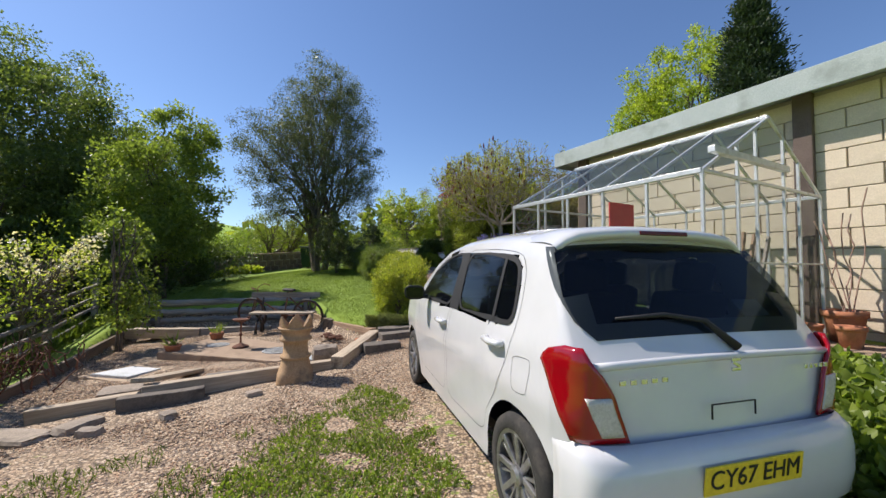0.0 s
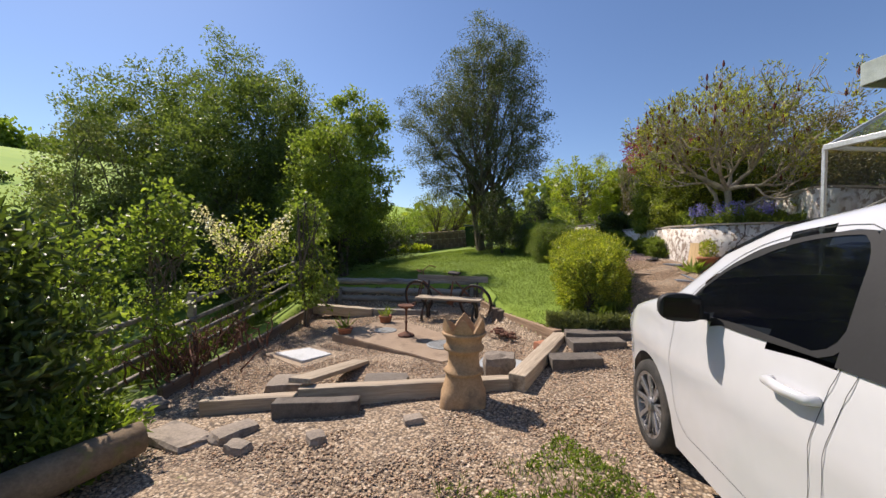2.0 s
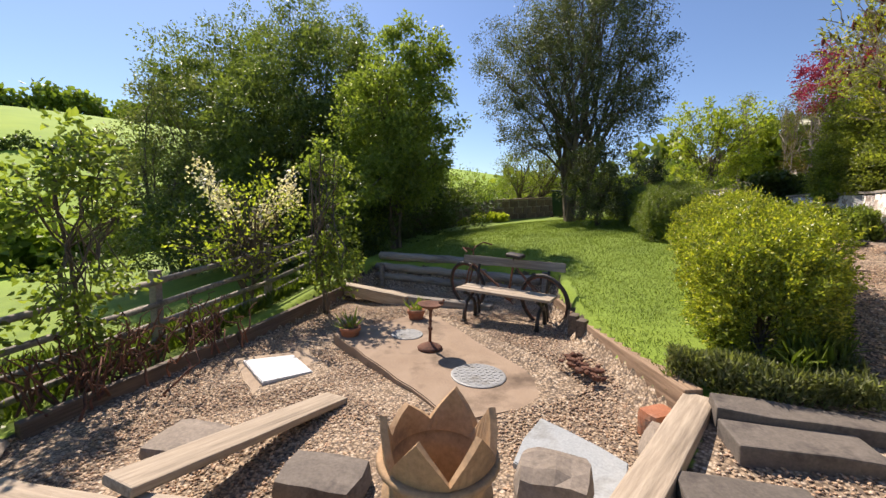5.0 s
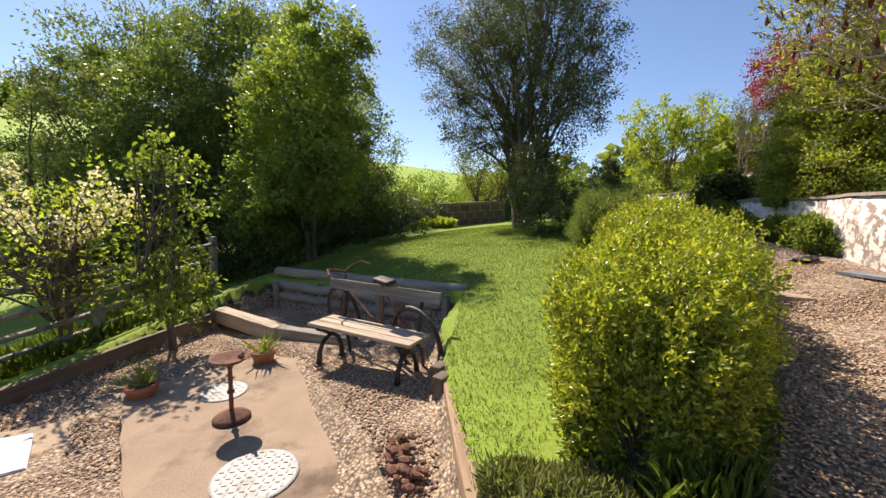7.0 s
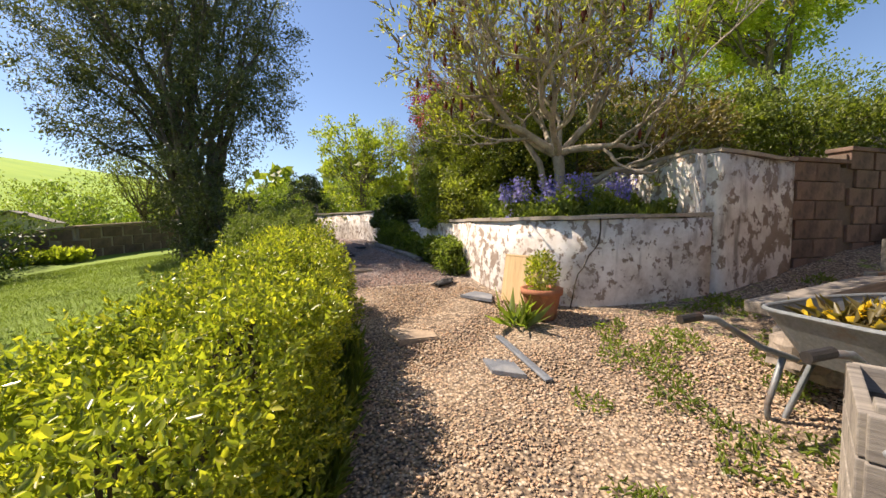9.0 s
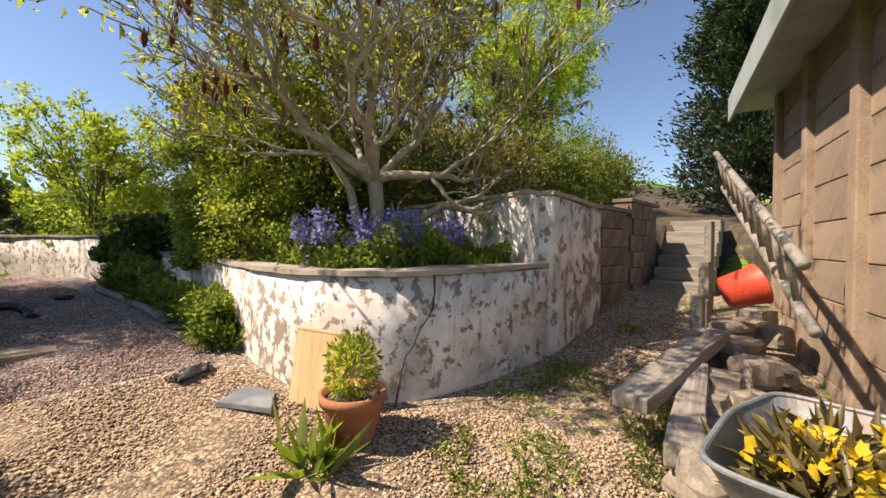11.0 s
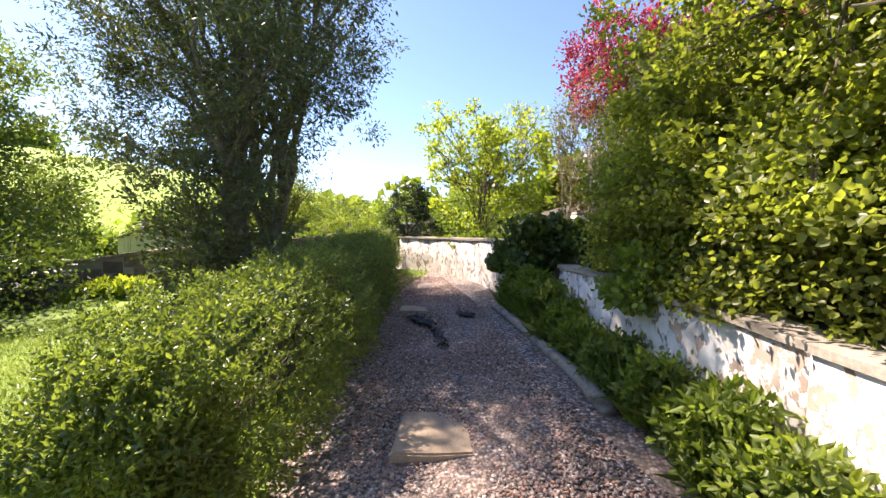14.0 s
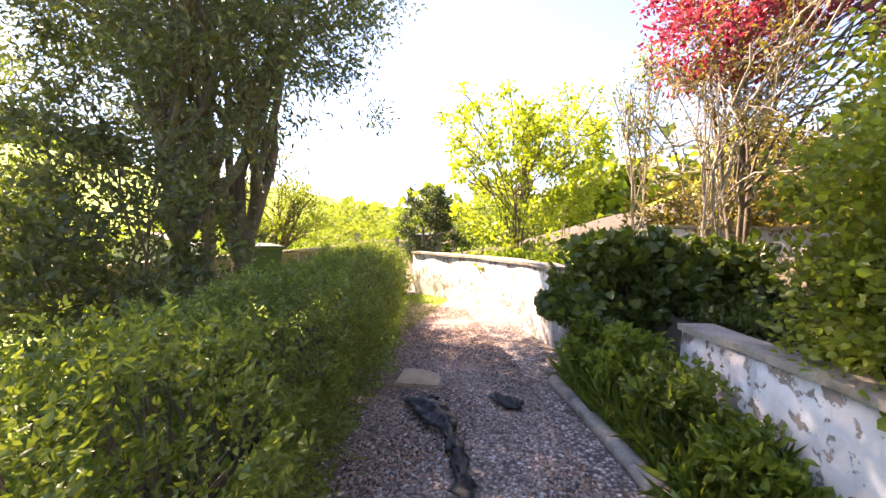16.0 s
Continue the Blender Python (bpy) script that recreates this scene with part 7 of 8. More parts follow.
    # window outlines on the flank: (distance from the tail, height)
    front_win = [(1.52, 1.0), (1.54, 1.39), (1.65, 1.4), (1.9, 1.37), (2.13, 1.29), (2.32, 1.17), (2.44, 1.05), (2.48, 0.99)]
    rear_win = [(1.36, 1.0), (1.43, 1.39), (1.05, 1.385), (0.74, 1.36), (0.66, 1.345), (0.6, 1.32), (0.565, 1.27), (0.54, 1.2), (0.52, 1.11), (0.515, 1.05), (0.53, 1.015), (0.57, 1.0), (0.73, 1.0)]
    divider = [(0.715, 1.0), (0.75, 1.365), (0.78, 1.365), (0.75, 1.0)]

    bm = bmesh.new()
    rings = []
    for u in us:
        e, lo = edge(u), sill(u)
        ring = []
        zs = [lo + (e - 0.03 - lo) * k / 16 for k in range(17)]
        for z in zs:
            ring.append((u, side(u, z), z))
        wt, top = side(u, e), e + crown(u)
        ring.append((u, wt - 0.012, e))
        for k in range(1, 7):
            t = k / 6
            ring.append((u, (wt - 0.03) * (1 - t), e + 0.012 + (top - e - 0.012) * (1 - (1 - t) ** 2.4)))
        rings.append(ring)
    vs = [[bm.verts.new(p) for p in r] + [bm.verts.new((p[0], -p[1], p[2])) for p in r[-2::-1]] for r in rings]

    def in_poly(poly, x, y):
        odd = False
        for (ax, ay), (bx, by) in zip(poly, poly[1:] + poly[:1]):
            if (ay > y) != (by > y) and x < (bx - ax) * (y - ay) / (by - ay) + ax:
                odd = not odd
        return odd

    for a, c in zip(vs, vs[1:]):
        for k in range(len(a) - 1):
            q = (a[k], a[k + 1], c[k + 1], c[k])
            mid = sum((v.co for v in q), Vector()) / 4
            top_part = mid.z > edge(mid.x) - 0.01
            if (not top_part and any(in_poly(p, mid.x, mid.z) for p in (front_win, rear_win))) or (top_part and 1.98 < mid.x < 2.54 and abs(mid.y) < 0.6) or (top_part and 0.09 < mid.x < 0.33 and abs(mid.y) < 0.6):
                continue
            bm.faces.new(q)
    # tail and nose panels
    for ring, bulge in ((rings[0], -0.045), (rings[-1], 0.03)):
        rows = []
        lo, hi = ring[0][2], ring[17][2]
        for i in range(9):
            z = lo + (hi - lo) * i / 8
            w = side(ring[0][0], z)
            rows.append([bm.verts.new((ring[0][0] + bulge * (1 - (k / 6) ** 2) * math.sin(math.pi * min(1, 0.15 + i / 9)), -w * k / 6 * -1, z)) for k in range(-6, 7)])
        for p, q in zip(rows, rows[1:]):
            for k in range(12):
                bm.faces.new((p[k], p[k + 1], q[k + 1], q[k]))
    bmesh.ops.remove_doubles(bm, verts=bm.verts, dist=0.004)
    bmesh.ops.recalc_face_normals(bm, faces=bm.faces)
    part("body", bm, paint, thing, smooth=True)

    def on_side(u, z, s, lift):
        return (u, s * (side(u, z) + lift), z)

    def rounded(poly, r=0.07):
        """The outline with its corners cut and cut again."""
        for cut in (r, r * 0.4):
            out = []
            for (ax, ay), (bx, by), (cx, cy) in zip(poly[-1:] + poly[:-1], poly, poly[1:] + poly[:1]):
                la, lc = math.hypot(ax - bx, ay - by), math.hypot(cx - bx, cy - by)
                ka, kc = min(0.3, cut / la), min(0.3, cut / lc)
                out += [(bx + (ax - bx) * ka, by + (ay - by) * ka), (bx + (cx - bx) * kc, by + (cy - by) * kc)]
            poly = out
        return poly

    def pane(name, poly, s, mat, lift, grow=0.0, label=""):
        cu, cz = sum(p[0] for p in poly) / len(poly), sum(p[1] for p in poly) / len(poly)
        bm = bmesh.new()
        rows = []
        dense = []
        for (ax, ay), (bx, by) in zip(poly, poly[1:] + poly[:1]):
            for k in range(4):
                dense.append((ax + (bx - ax) * k / 4, ay + (by - ay) * k / 4))
        for f in (1.0 + grow, 0.66, 0.33, 0.02):
            rows.append([bm.verts.new(on_side(cu + (x - cu) * f, cz + (z - cz) * f, s, lift)) for x, z in dense])
        n = len(dense)
        for p, q in zip(rows, rows[1:]):
            for k in range(n):
                bm.faces.new((p[k], p[(k + 1) % n], q[(k + 1) % n], q[k]))
        bmesh.ops.recalc_face_normals(bm, faces=bm.faces)
        return part(name, bm, mat, thing, label, True)

    def strip(name, poly, s, mat, lift, width, label=""):
        poly = rounded(poly)
        cu, cz = sum(p[0] for p in poly) / len(poly), sum(p[1] for p in poly) / len(poly)
        dense = []
        for (ax, ay), (bx, by) in zip(poly, poly[1:] + poly[:1]):
            for k in range(4):
                dense.append((ax + (bx - ax) * k / 4, ay + (by - ay) * k / 4))
        bm = bmesh.new()
        o = []
        for x, z in dense:
            d = math.hypot(x - cu, z - cz)
            o.append((bm.verts.new(on_side(x + (x - cu) / d * width, z + (z - cz) / d * width, s, lift)), bm.verts.new(on_side(x - (x - cu) / d * 0.02, z - (z - cz) / d * 0.02, s, lift))))
        for k in range(len(o)):
            p, q = o[k], o[(k + 1) % len(o)]
            bm.faces.new((p[0], q[0], q[1], p[1]))
        bmesh.ops.recalc_face_normals(bm, faces=bm.faces)
        return part(name, bm, mat, thing, label, True)

    for s in (1, -1):
        pane("window_bar", divider, s, black, 0.009)
        pane("door_pillar", [(1.34, 0.985), (1.41, 1.4), (1.56, 1.4), (1.54, 0.985)], s, black, 0.008)
        if s > 0:
            strip("fuel_flap_seam", [(0.29, 0.72), (0.28, 0.87), (0.31, 0.895), (0.45, 0.885), (0.48, 0.85), (0.46, 0.71), (0.43, 0.685), (0.32, 0.69)], s, dark, 0.0015, -0.018)
        for poly in (front_win, rear_win):
            pane("window", poly, s, glass, 0.003, 0.03)
            strip("window_trim", poly, s, black, 0.006, 0.012)
        strip("door_seam", [(1.62, 0.3), (1.56, 0.8), (1.5, 0.97), (1.49, 1.43), (1.76, 1.44), (2.1, 1.36), (2.35, 1.2), (2.55, 1.0), (2.58, 0.6), (2.5, 0.32)], s, dark, 0.002, -0.0172)
        strip("door_seam", [(1.6, 0.3), (1.54, 0.8), (1.48, 0.97), (1.47, 1.43), (0.91, 1.425), (0.62, 1.395), (0.53, 1.345), (0.47, 1.24), (0.44, 1.0), (0.5, 0.83), (0.59, 0.66), (0.8, 0.45), (0.82, 0.32)], s, dark, 0.002, -0.0172)
        for hu, hz in ((0.66, 0.895), (1.67, 0.865)):
            bm = bmesh.new()
            pts = [on_side(hu - 0.1, hz, s, 0.0), on_side(hu - 0.09, hz, s, 0.03), on_side(hu, hz, s, 0.04), on_side(hu + 0.09, hz, s, 0.03), on_side(hu + 0.1, hz, s, 0.0)]
            tube(bm, pts, [0.016, 0.018, 0.019, 0.018, 0.016], 10)
            part("door_handle", bm, paint, thing, "body-coloured door handle", True)
        # mirror
        bm = bmesh.new()
        r = bmesh.ops.create_uvsphere(bm, u_segments=20, v_segments=12, radius=1.0)
        for v in r["verts"]:
            c = v.co
            c.x, c.y, c.z = (math.copysign(abs(q) ** 0.7, q) for q in c)
            if c.x < -0.3:
                c.x = -0.3
        bmesh.ops.transform(bm, matrix=pose(2.2, s * 0.9, 1.05, 0, 0, s * -12) @ Matrix.Diagonal((0.085, 0.095, 0.066, 1)), verts=bm.verts)
        mirror = part("door_mirror", bm, black, thing, "rounded black door mirror", smooth=True)
        bm = bmesh.new()
        box(bm, (0.006, 0.15, 0.095), (2.172, s * 0.905, 1.05), (0, 0, s * -12), 0.002)
        part("mirror_glass", bm, glass, mirror)
        bm = bmesh.new()
        box(bm, (0.06, 0.1, 0.035), (2.22, s * 0.82, 1.01), (0, 0, 0), 0.01)
        part("mirror_arm", bm, black, mirror)
        # lamps
        def lamp_sheet(z0, z1, first, last, lift, rows_n):
            """A patch that wraps the rear corner, leaf shaped: narrow above, leaning in below."""
            bm = bmesh.new()
            rows = []
            for i in range(rows_n + 1):
                z = z0 + (z1 - z0) * i / rows_n
                reach = float(np.interp(z, [0.63, 0.68, 0.76, 0.85, 0.91, 0.955, 0.985], [0.05, 0.075, 0.12, 0.18, 0.225, 0.2, 0.1]))
                inn = float(np.interp(z, [0.63, 0.7, 0.8, 0.88, 0.94, 0.985], [0.165, 0.15, 0.11, 0.055, 0.0, -0.03]))
                row = []
                for k in range(13):
                    t = first + (last - first) * k / 12
                    a = -inn + (inn + reach) * t
                    u = max(a, 0.0)
                    y = side(u, z) + min(a, 0.0) + 0.012 + lift
                    row.append(bm.verts.new((u - 0.014 - lift - 0.05 * max(0.0, -a / 0.165) ** 0.8 * 0.6, s * y, z)))
                rows.append(row)
            for p, q in zip(rows, rows[1:]):
                for k in range(12):
                    bm.faces.new((p[k], p[k + 1], q[k + 1], q[k]))
            bmesh.ops.recalc_face_normals(bm, faces=bm.faces)
            bmesh.ops.solidify(bm, geom=bm.faces[:], thickness=0.014)
            bmesh.ops.recalc_face_normals(bm, faces=bm.faces)
            return bm

        lamp = part("tail_lamp", lamp_sheet(0.63, 0.985, 0.0, 1.0, 0.0, 14), red, thing, "red leaf-shaped wrap-round tail lamp", True)
        part("reversing_lens", lamp_sheet(0.655, 0.8, 0.06, 0.46, 0.004, 6), clear, lamp, "clear ribbed reversing lens", True)
        bm = bmesh.new()
        box(bm, (0.3, 0.05, 0.13), (3.3, s * 0.685, 0.76), (0, 10, s * -14), 0.02)
        part("headlight", bm, clear, thing, smooth=True)
    # screens
    def screen(name, u0, u1, half, lift):
        rows = []
        for i in range(7):
            u = u0 + (u1 - u0) * i / 6
            e, c = edge(u), crown(u)
            wt = side(u, e)
            row = []
            shape = (0.84, 0.95, 0.985, 1.0, 0.99, 0.97, 0.94)[i] if u0 < 1 else 0.9 + 0.1 * i / 6
            for k in range(-6, 7):
                y = half * k / 6 * shape
                t = 1 - abs(y) / (wt - 0.03)
                row.append((u, y, e + 0.012 + (c - 0.012) * (1 - (1 - max(t, 0)) ** 2.4) + lift))
            rows.append(row)
        return sheet(rows, glass, name)

    screen("rear_screen", 0.065, 0.345, 0.69, 0.004)
    screen("windscreen", 1.96, 2.58, 0.68, 0.004)
    bm = bmesh.new()
    prof = [(0.62, 0.004), (0.5, 0.008), (0.4, 0.004), (0.33, -0.008), (0.295, -0.022), (0.285, -0.045), (0.3, -0.062), (0.36, -0.07)]
    rows = []
    for k in range(-10, 11):
        t = k / 10
        half = 0.6 * t
        drop = 0.028 * abs(t) ** 2.5 + 0.03 * max(0.0, abs(t) - 0.86) / 0.14
        rows.append([bm.verts.new((u + 0.05 * abs(t) ** 4, half, 1.515 + dz - drop * 1.6 - 0.02 * max(0, 0.5 - u) * 0.5)) for u, dz in prof])
    for p, q in zip(rows, rows[1:]):
        for k in range(len(prof) - 1):
            bm.faces.new((p[k], p[k + 1], q[k + 1], q[k]))
    bmesh.ops.recalc_face_normals(bm, faces=bm.faces)
    spoiler = part("spoiler", bm, paint, thing, smooth=True)
    bm = bmesh.new()
    box(bm, (0.012, 0.3, 0.022), (0.286, 0, 1.472), (0, 8, 0), 0.005)
    part("brake_light", bm, worn("dark red lens", (0.07, 0.004, 0.006), (0.11, 0.006, 0.008), None, 9, 60, 0.2), spoiler, "high-level red brake light")
    for y in (-0.36, 0.36):
        bm = bmesh.new()
        tube(bm, [(0.55, y, 1.508), (1.0, y, 1.53), (1.65, y, 1.503)], 0.008, 6)
        part("roof_rib", bm, paint, thing, smooth=True)
    # bumpers
    for u0, s, zc in ((0.0, -1, 0.42), (3.58, 1, 0.4)):
        bm = bmesh.new()
        rows = []
        for i in range(33):
            a = -1 + 2 * i / 32
            if s < 0:
                yy = math.copysign(0.735 * min(1.0, (1 - (1 - min(1, abs(a) / 0.86)) ** 2.0) ** 0.62), a)
                bow = 0.1 - 0.13 * min(1, abs(a) / 0.86) ** 3.2 - 0.11 * max(0.0, abs(a) - 0.86) / 0.14
                yy += math.copysign(0.018 * max(0.0, abs(a) - 0.86) / 0.14, a)
            else:
                yy, bow = a * 0.62, 0.12 * (1 - abs(a) ** 3)
            rows.append([(u0 + s * (bow - 0.02 + dx), yy * wy, zz) for dx, wy, zz in ((-0.01, 0.97, 0.24), (0.025, 0.99, 0.3), (0.04, 1.0, 0.4), (0.04, 1.0, 0.5), (0.028, 0.995, 0.58), (-0.02, 0.97, 0.63))])
        g = [[bm.verts.new(p) for p in r] for r in rows]
        for p, q in zip(g, g[1:]):
            for k in range(5):
                bm.faces.new((p[k], p[k + 1], q[k + 1], q[k]))
        bmesh.ops.recalc_face_normals(bm, faces=bm.faces)
        bmesh.ops.solidify(bm, geom=bm.faces[:], thickness=0.02)
        part("bumper", bm, paint, thing, smooth=True)
    # added tube that hides the open gap between tail panel and body
    bm = bmesh.new()
    tube(bm, [(0.004, -0.655 + 1.31 * k / 12, 0.908 + 0.008 * math.sin(math.pi * k / 12)) for k in range(13)], 0.017, 10)
    part("tailgate_gap_cover", bm, paint, thing, smooth=True)
    # number plate
    bm = bmesh.new()
    box(bm, (0.008, 0.52, 0.112), (-0.128, -0.0, 0.49), (0, -6, 0), 0.002)
    plate = part("number_plate", bm, worn("yellow plate", (0.75, 0.55, 0.02), (0.85, 0.63, 0.03), None, 9, 50, 0.4), thing, "yellow rear number plate")
    txt = bpy.data.curves.new("plate_text", "FONT")
    txt.body, txt.size, txt.extrude, txt.align_x, txt.align_y = "CY67 EHM", 0.105, 0.001, "CENTER", "CENTER"
    tob = new("plate_text", txt)
    txt.materials.append(black)
    tob.parent = plate
    tob.matrix_basis = pose(-0.1345, 0, 0.49, 90, 0, -90) @ pose(0, 0, 0, 6, 0, 0)
    # badge, name strips, wiper, hatch recess
    bm = bmesh.new()
    for dz, k in ((0.02, 1), (-0.02, -1), (0.0, 0)):
        box(bm, (0.008, 0.05, 0.014), (-0.062, 0, 0.9 + dz), (28 if k == 0 else 0, 0, 0), 0.002)
    part("badge", bm, chrome, thing, "small chrome badge")
    for y, w in ((0.46, 0.2), (-0.5, 0.13)):
        bm = bmesh.new()
        for k in range(5):
            box(bm, (0.006, w / 7, 0.02), (-0.05, y + w * (k / 4 - 0.5), 0.86), (0, 0, 0), 0.002)
        part("lettering", bm, chrome, thing, "chrome lettering strip")
    bm = bmesh.new()
    tube(bm, [(0.0, -0.1, 0.95), (0.075, 0.0, 1.06), (0.1, 0.2, 1.09), (0.1, 0.46, 1.08)], [0.02, 0.013, 0.011, 0.006], 8)
    part("rear_wiper", bm, black, thing, "black rear wiper", True)
    bm = bmesh.new()
    for y in (-0.12, 0.12):
        box(bm, (0.006, 0.004, 0.06), (-0.05, y, 0.71), (0, 0, 0))
    box(bm, (0.006, 0.24, 0.004), (-0.052, 0, 0.74), (0, 0, 0))
    part("hatch_grip", bm, dark, thing)
    # cabin: floor pan, seats, wheel, dash
    bm = bmesh.new()
    box(bm, (3.1, 1.3, 0.06), (1.8, 0, 0.32))
    for wu, wz in wheels:
        for s in (-1, 1):
            box(bm, (0.72, 0.2, 0.46), (wu, s * 0.5, 0.5))
    box(bm, (0.4, 1.3, 0.3), (2.4, 0, 0.82), (0, 12, 0), 0.05)
    part("cabin", bm, dark, thing)
    for y in (-0.36, 0.36):
        for u in (1.3, 0.62):
            bm = bmesh.new()
            box(bm, (0.14, 0.46, 0.62), (u - 0.1, y, 0.86), (0, -14, 0), 0.05)
            box(bm, (0.5, 0.46, 0.16), (u + 0.16, y, 0.56), (0, 4, 0), 0.05)
            box(bm, (0.09, 0.24, 0.17), (u - 0.19, y, 1.25), (0, -10, 0), 0.04)
            part("seat", bm, dark, thing, "dark fabric seat", True)
    bm = bmesh.new()
    mw = pose(1.95, -0.36, 0.98, 0, -62, 0)
    tube(bm, [mw @ Vector((0.18 * math.cos(t), 0.18 * math.sin(t), 0)) for t in (2 * math.pi * k / 28 for k in range(29))], 0.015, 8, False)
    tube(bm, [mw @ Vector((-0.17, 0, 0)), mw @ Vector((0.17, 0, 0))], 0.02, 6)
    part("steering_wheel", bm, black, thing, smooth=True)
    bm = bmesh.new()
    box(bm, (0.004, 0.17, 0.1), (0.17, -0.42, 1.1), (0, 42, 0))
    part("window_sticker", bm, worn("paper sticker", (0.6, 0.66, 0.72), (0.75, 0.8, 0.85), None, 8, 60, 0.7), thing, "pale sticker inside the rear screen")
    # wheels
    for wu, wz in wheels:
        for s in (-1, 1):
            wm = pose(wu, s * 0.682, wz, 90 * -s, 0, 0)
            bm = bmesh.new()
            lathe(bm, [(0.2, -0.085), (0.275, -0.085), (0.29, -0.06), (0.293, 0.04), (0.28, 0.075), (0.215, 0.082), (0.2, 0.07)], 40, m=wm, close=False)
            wheel = part("wheel", bm, rubber, thing, "black tyre", True)
            bm = bmesh.new()
            lathe(bm, [(0.215, 0.05), (0.21, 0.078), (0.19, 0.072), (0.185, 0.02), (0.18, -0.06)], 40, m=wm, close=False)
            lathe(bm, [(0.05, 0.02), (0.048, 0.075), (0.03, 0.085)], 18, m=wm)
            for k in range(8):
                a = 45 * k
                box(bm, (0.15, 0.03, 0.022), (0.12, 0, 0.058), (0, -6, 0), 0.006, wm @ pose(0, 0, 0, 0, 0, a))
                box(bm, (0.13, 0.012, 0.02), (0.125, 0.0, 0.05), (0, -4, 0), 0.003, wm @ pose(0, 0, 0, 0, 0, a + 18))
            part("rim", bm, alloy, wheel, "grey alloy rim")
            bm = bmesh.new()
            lathe(bm, [(0.19, -0.02), (0.02, -0.02)], 24, m=wm)
            part("brake_disc", bm, black, wheel)
    return thing


CAR_D, CAR_R = Vector((-0.3, 0.954, 0)), Vector((0.954, 0.3, 0))
car_at = CAR_D * 1.15 + CAR_R * (0.9 + 0.775)
car(Matrix.Translation((car_at.x, car_at.y, 0.0)) @ Matrix((CAR_D, -CAR_R, Vector((0, 0, 1)))).transposed().to_4x4())

# ---------------------------------------------------------------- by the outbuilding
def wall_point(v, off):
    q = BC + BD * v - BN * off
    return q.x, q.y


for v, off, r, h, lab in ((4.15, 0.35, 0.2, 0.36, "large terracotta pot with a bare climber"), (4.7, 0.3, 0.22, 0.42, "big terracotta urn beside the wall"), (4.3, 0.75, 0.13, 0.24, "terracotta pot on the paving"), (3.95, 0.65, 0.11, 0.2, "small terracotta pot on the paving")):
    x, y = wall_point(v, off)
    flower_pot(x, y, r, h, lab, group="pots by the outbuilding")
x, y = wall_point(4.2, 0.3)
climber = empty("bare_climber", pose(x, y, gz(x, y) + 0.35), "bare pinkish climber stems on canes", "plant")
crng = np.random.default_rng(7)
for k in range(6):
    bm = bmesh.new()
    a = np.array([crng.normal(0, 0.05), crng.normal(0, 0.05), -0.1])
    b_ = np.array([crng.normal(0, 0.22), crng.normal(0, 0.1), crng.uniform(1.0, 1.45)])
    tube(bm, [Vector(q) for q in bent(a, b_, 0.0, 8, crng, 0.02)], 0.008, 6)
    part("stem", bm, worn("pinkish cane", (0.3, 0.18, 0.14), (0.45, 0.3, 0.24), None, 9, 60, 0.8) if k == 0 else bpy.data.materials["pinkish cane"], climber)
x, y = wall_point(5.15, 0.45)
bm = bmesh.new()
lathe(bm, [(0.28, 0.0), (0.31, 0.06), (0.31, 0.8), (0.29, 0.9), (0.18, 0.97), (0.16, 1.0), (0.01, 1.0)], 28)
butt = part("water_butt", bm, worn("dark blue plastic", (0.02, 0.035, 0.06), (0.05, 0.07, 0.1), None, 4, 60, 0.4), smooth=True)
butt.location = (x, y, gz(x, y))
tagged(butt, "dark blue plastic water butt by the wall", "water butt")
px = [wall_point(v, o) for v, o in ((2.9, 0.06), (6.2, 0.06), (6.2, 1.0), (2.9, 1.0))]
poly_slab("paving", px, gz(*wall_point(4.5, 0.5)) + 0.012, 0.12, CONCRETE, "concrete paving strip along the outbuilding", "paving")

# ---------------------------------------------------------------- beyond the lawn
def brick_wall(name, line, high, label):
    thing = empty(name, pose(0, 0, 0), label, "wall", kind="structure")
    brown = worn("old brown brick", (0.14, 0.09, 0.065), (0.3, 0.21, 0.15), (0.09, 0.07, 0.05), 4, 50, 0.92, vary=0.18)
    for (ax, ay), (bx, by) in zip(line, line[1:]):
        n = int(math.hypot(bx - ax, by - ay) / 0.46)
        beam("core", (ax, ay, gz(ax, ay) + high), (bx, by, gz(bx, by) + high), 0.15, high + 0.2, MORTAR, "", parent=thing, seed=61)
        yaw = math.degrees(math.atan2(by - ay, bx - ax))
        bm = bmesh.new()
        box(bm, (0.45, 0.2, 0.24), (0, 0, 0), (0, 0, 0), 0.01)
        me = finish("block", bm, brown)
        for k in range(n):
            x, y = ax + (bx - ax) * (k + 0.5) / n, ay + (by - ay) * (k + 0.5) / n
            for r in range(int(high / 0.25)):
                o = new("block", me)
                o.parent = thing
                xo = 0.23 if r % 2 else 0.0
                o.matrix_world = pose(x + xo * math.cos(radians(yaw)), y + xo * math.sin(radians(yaw)), gz(x, y) + 0.1 + 0.25 * r, 0, 0, yaw)
        beam("coping", (ax, ay, gz(ax, ay) + high + 0.06), (bx, by, gz(bx, by) + high + 0.06), 0.26, 0.07, CONCRETE, "", parent=thing, seed=60)


brick_wall("wall_lawn", [(-14.0, 15.3), (-8.7, 16.25), (-7.35, 20.6)], 0.75, "low brown brick wall beyond the lawn")


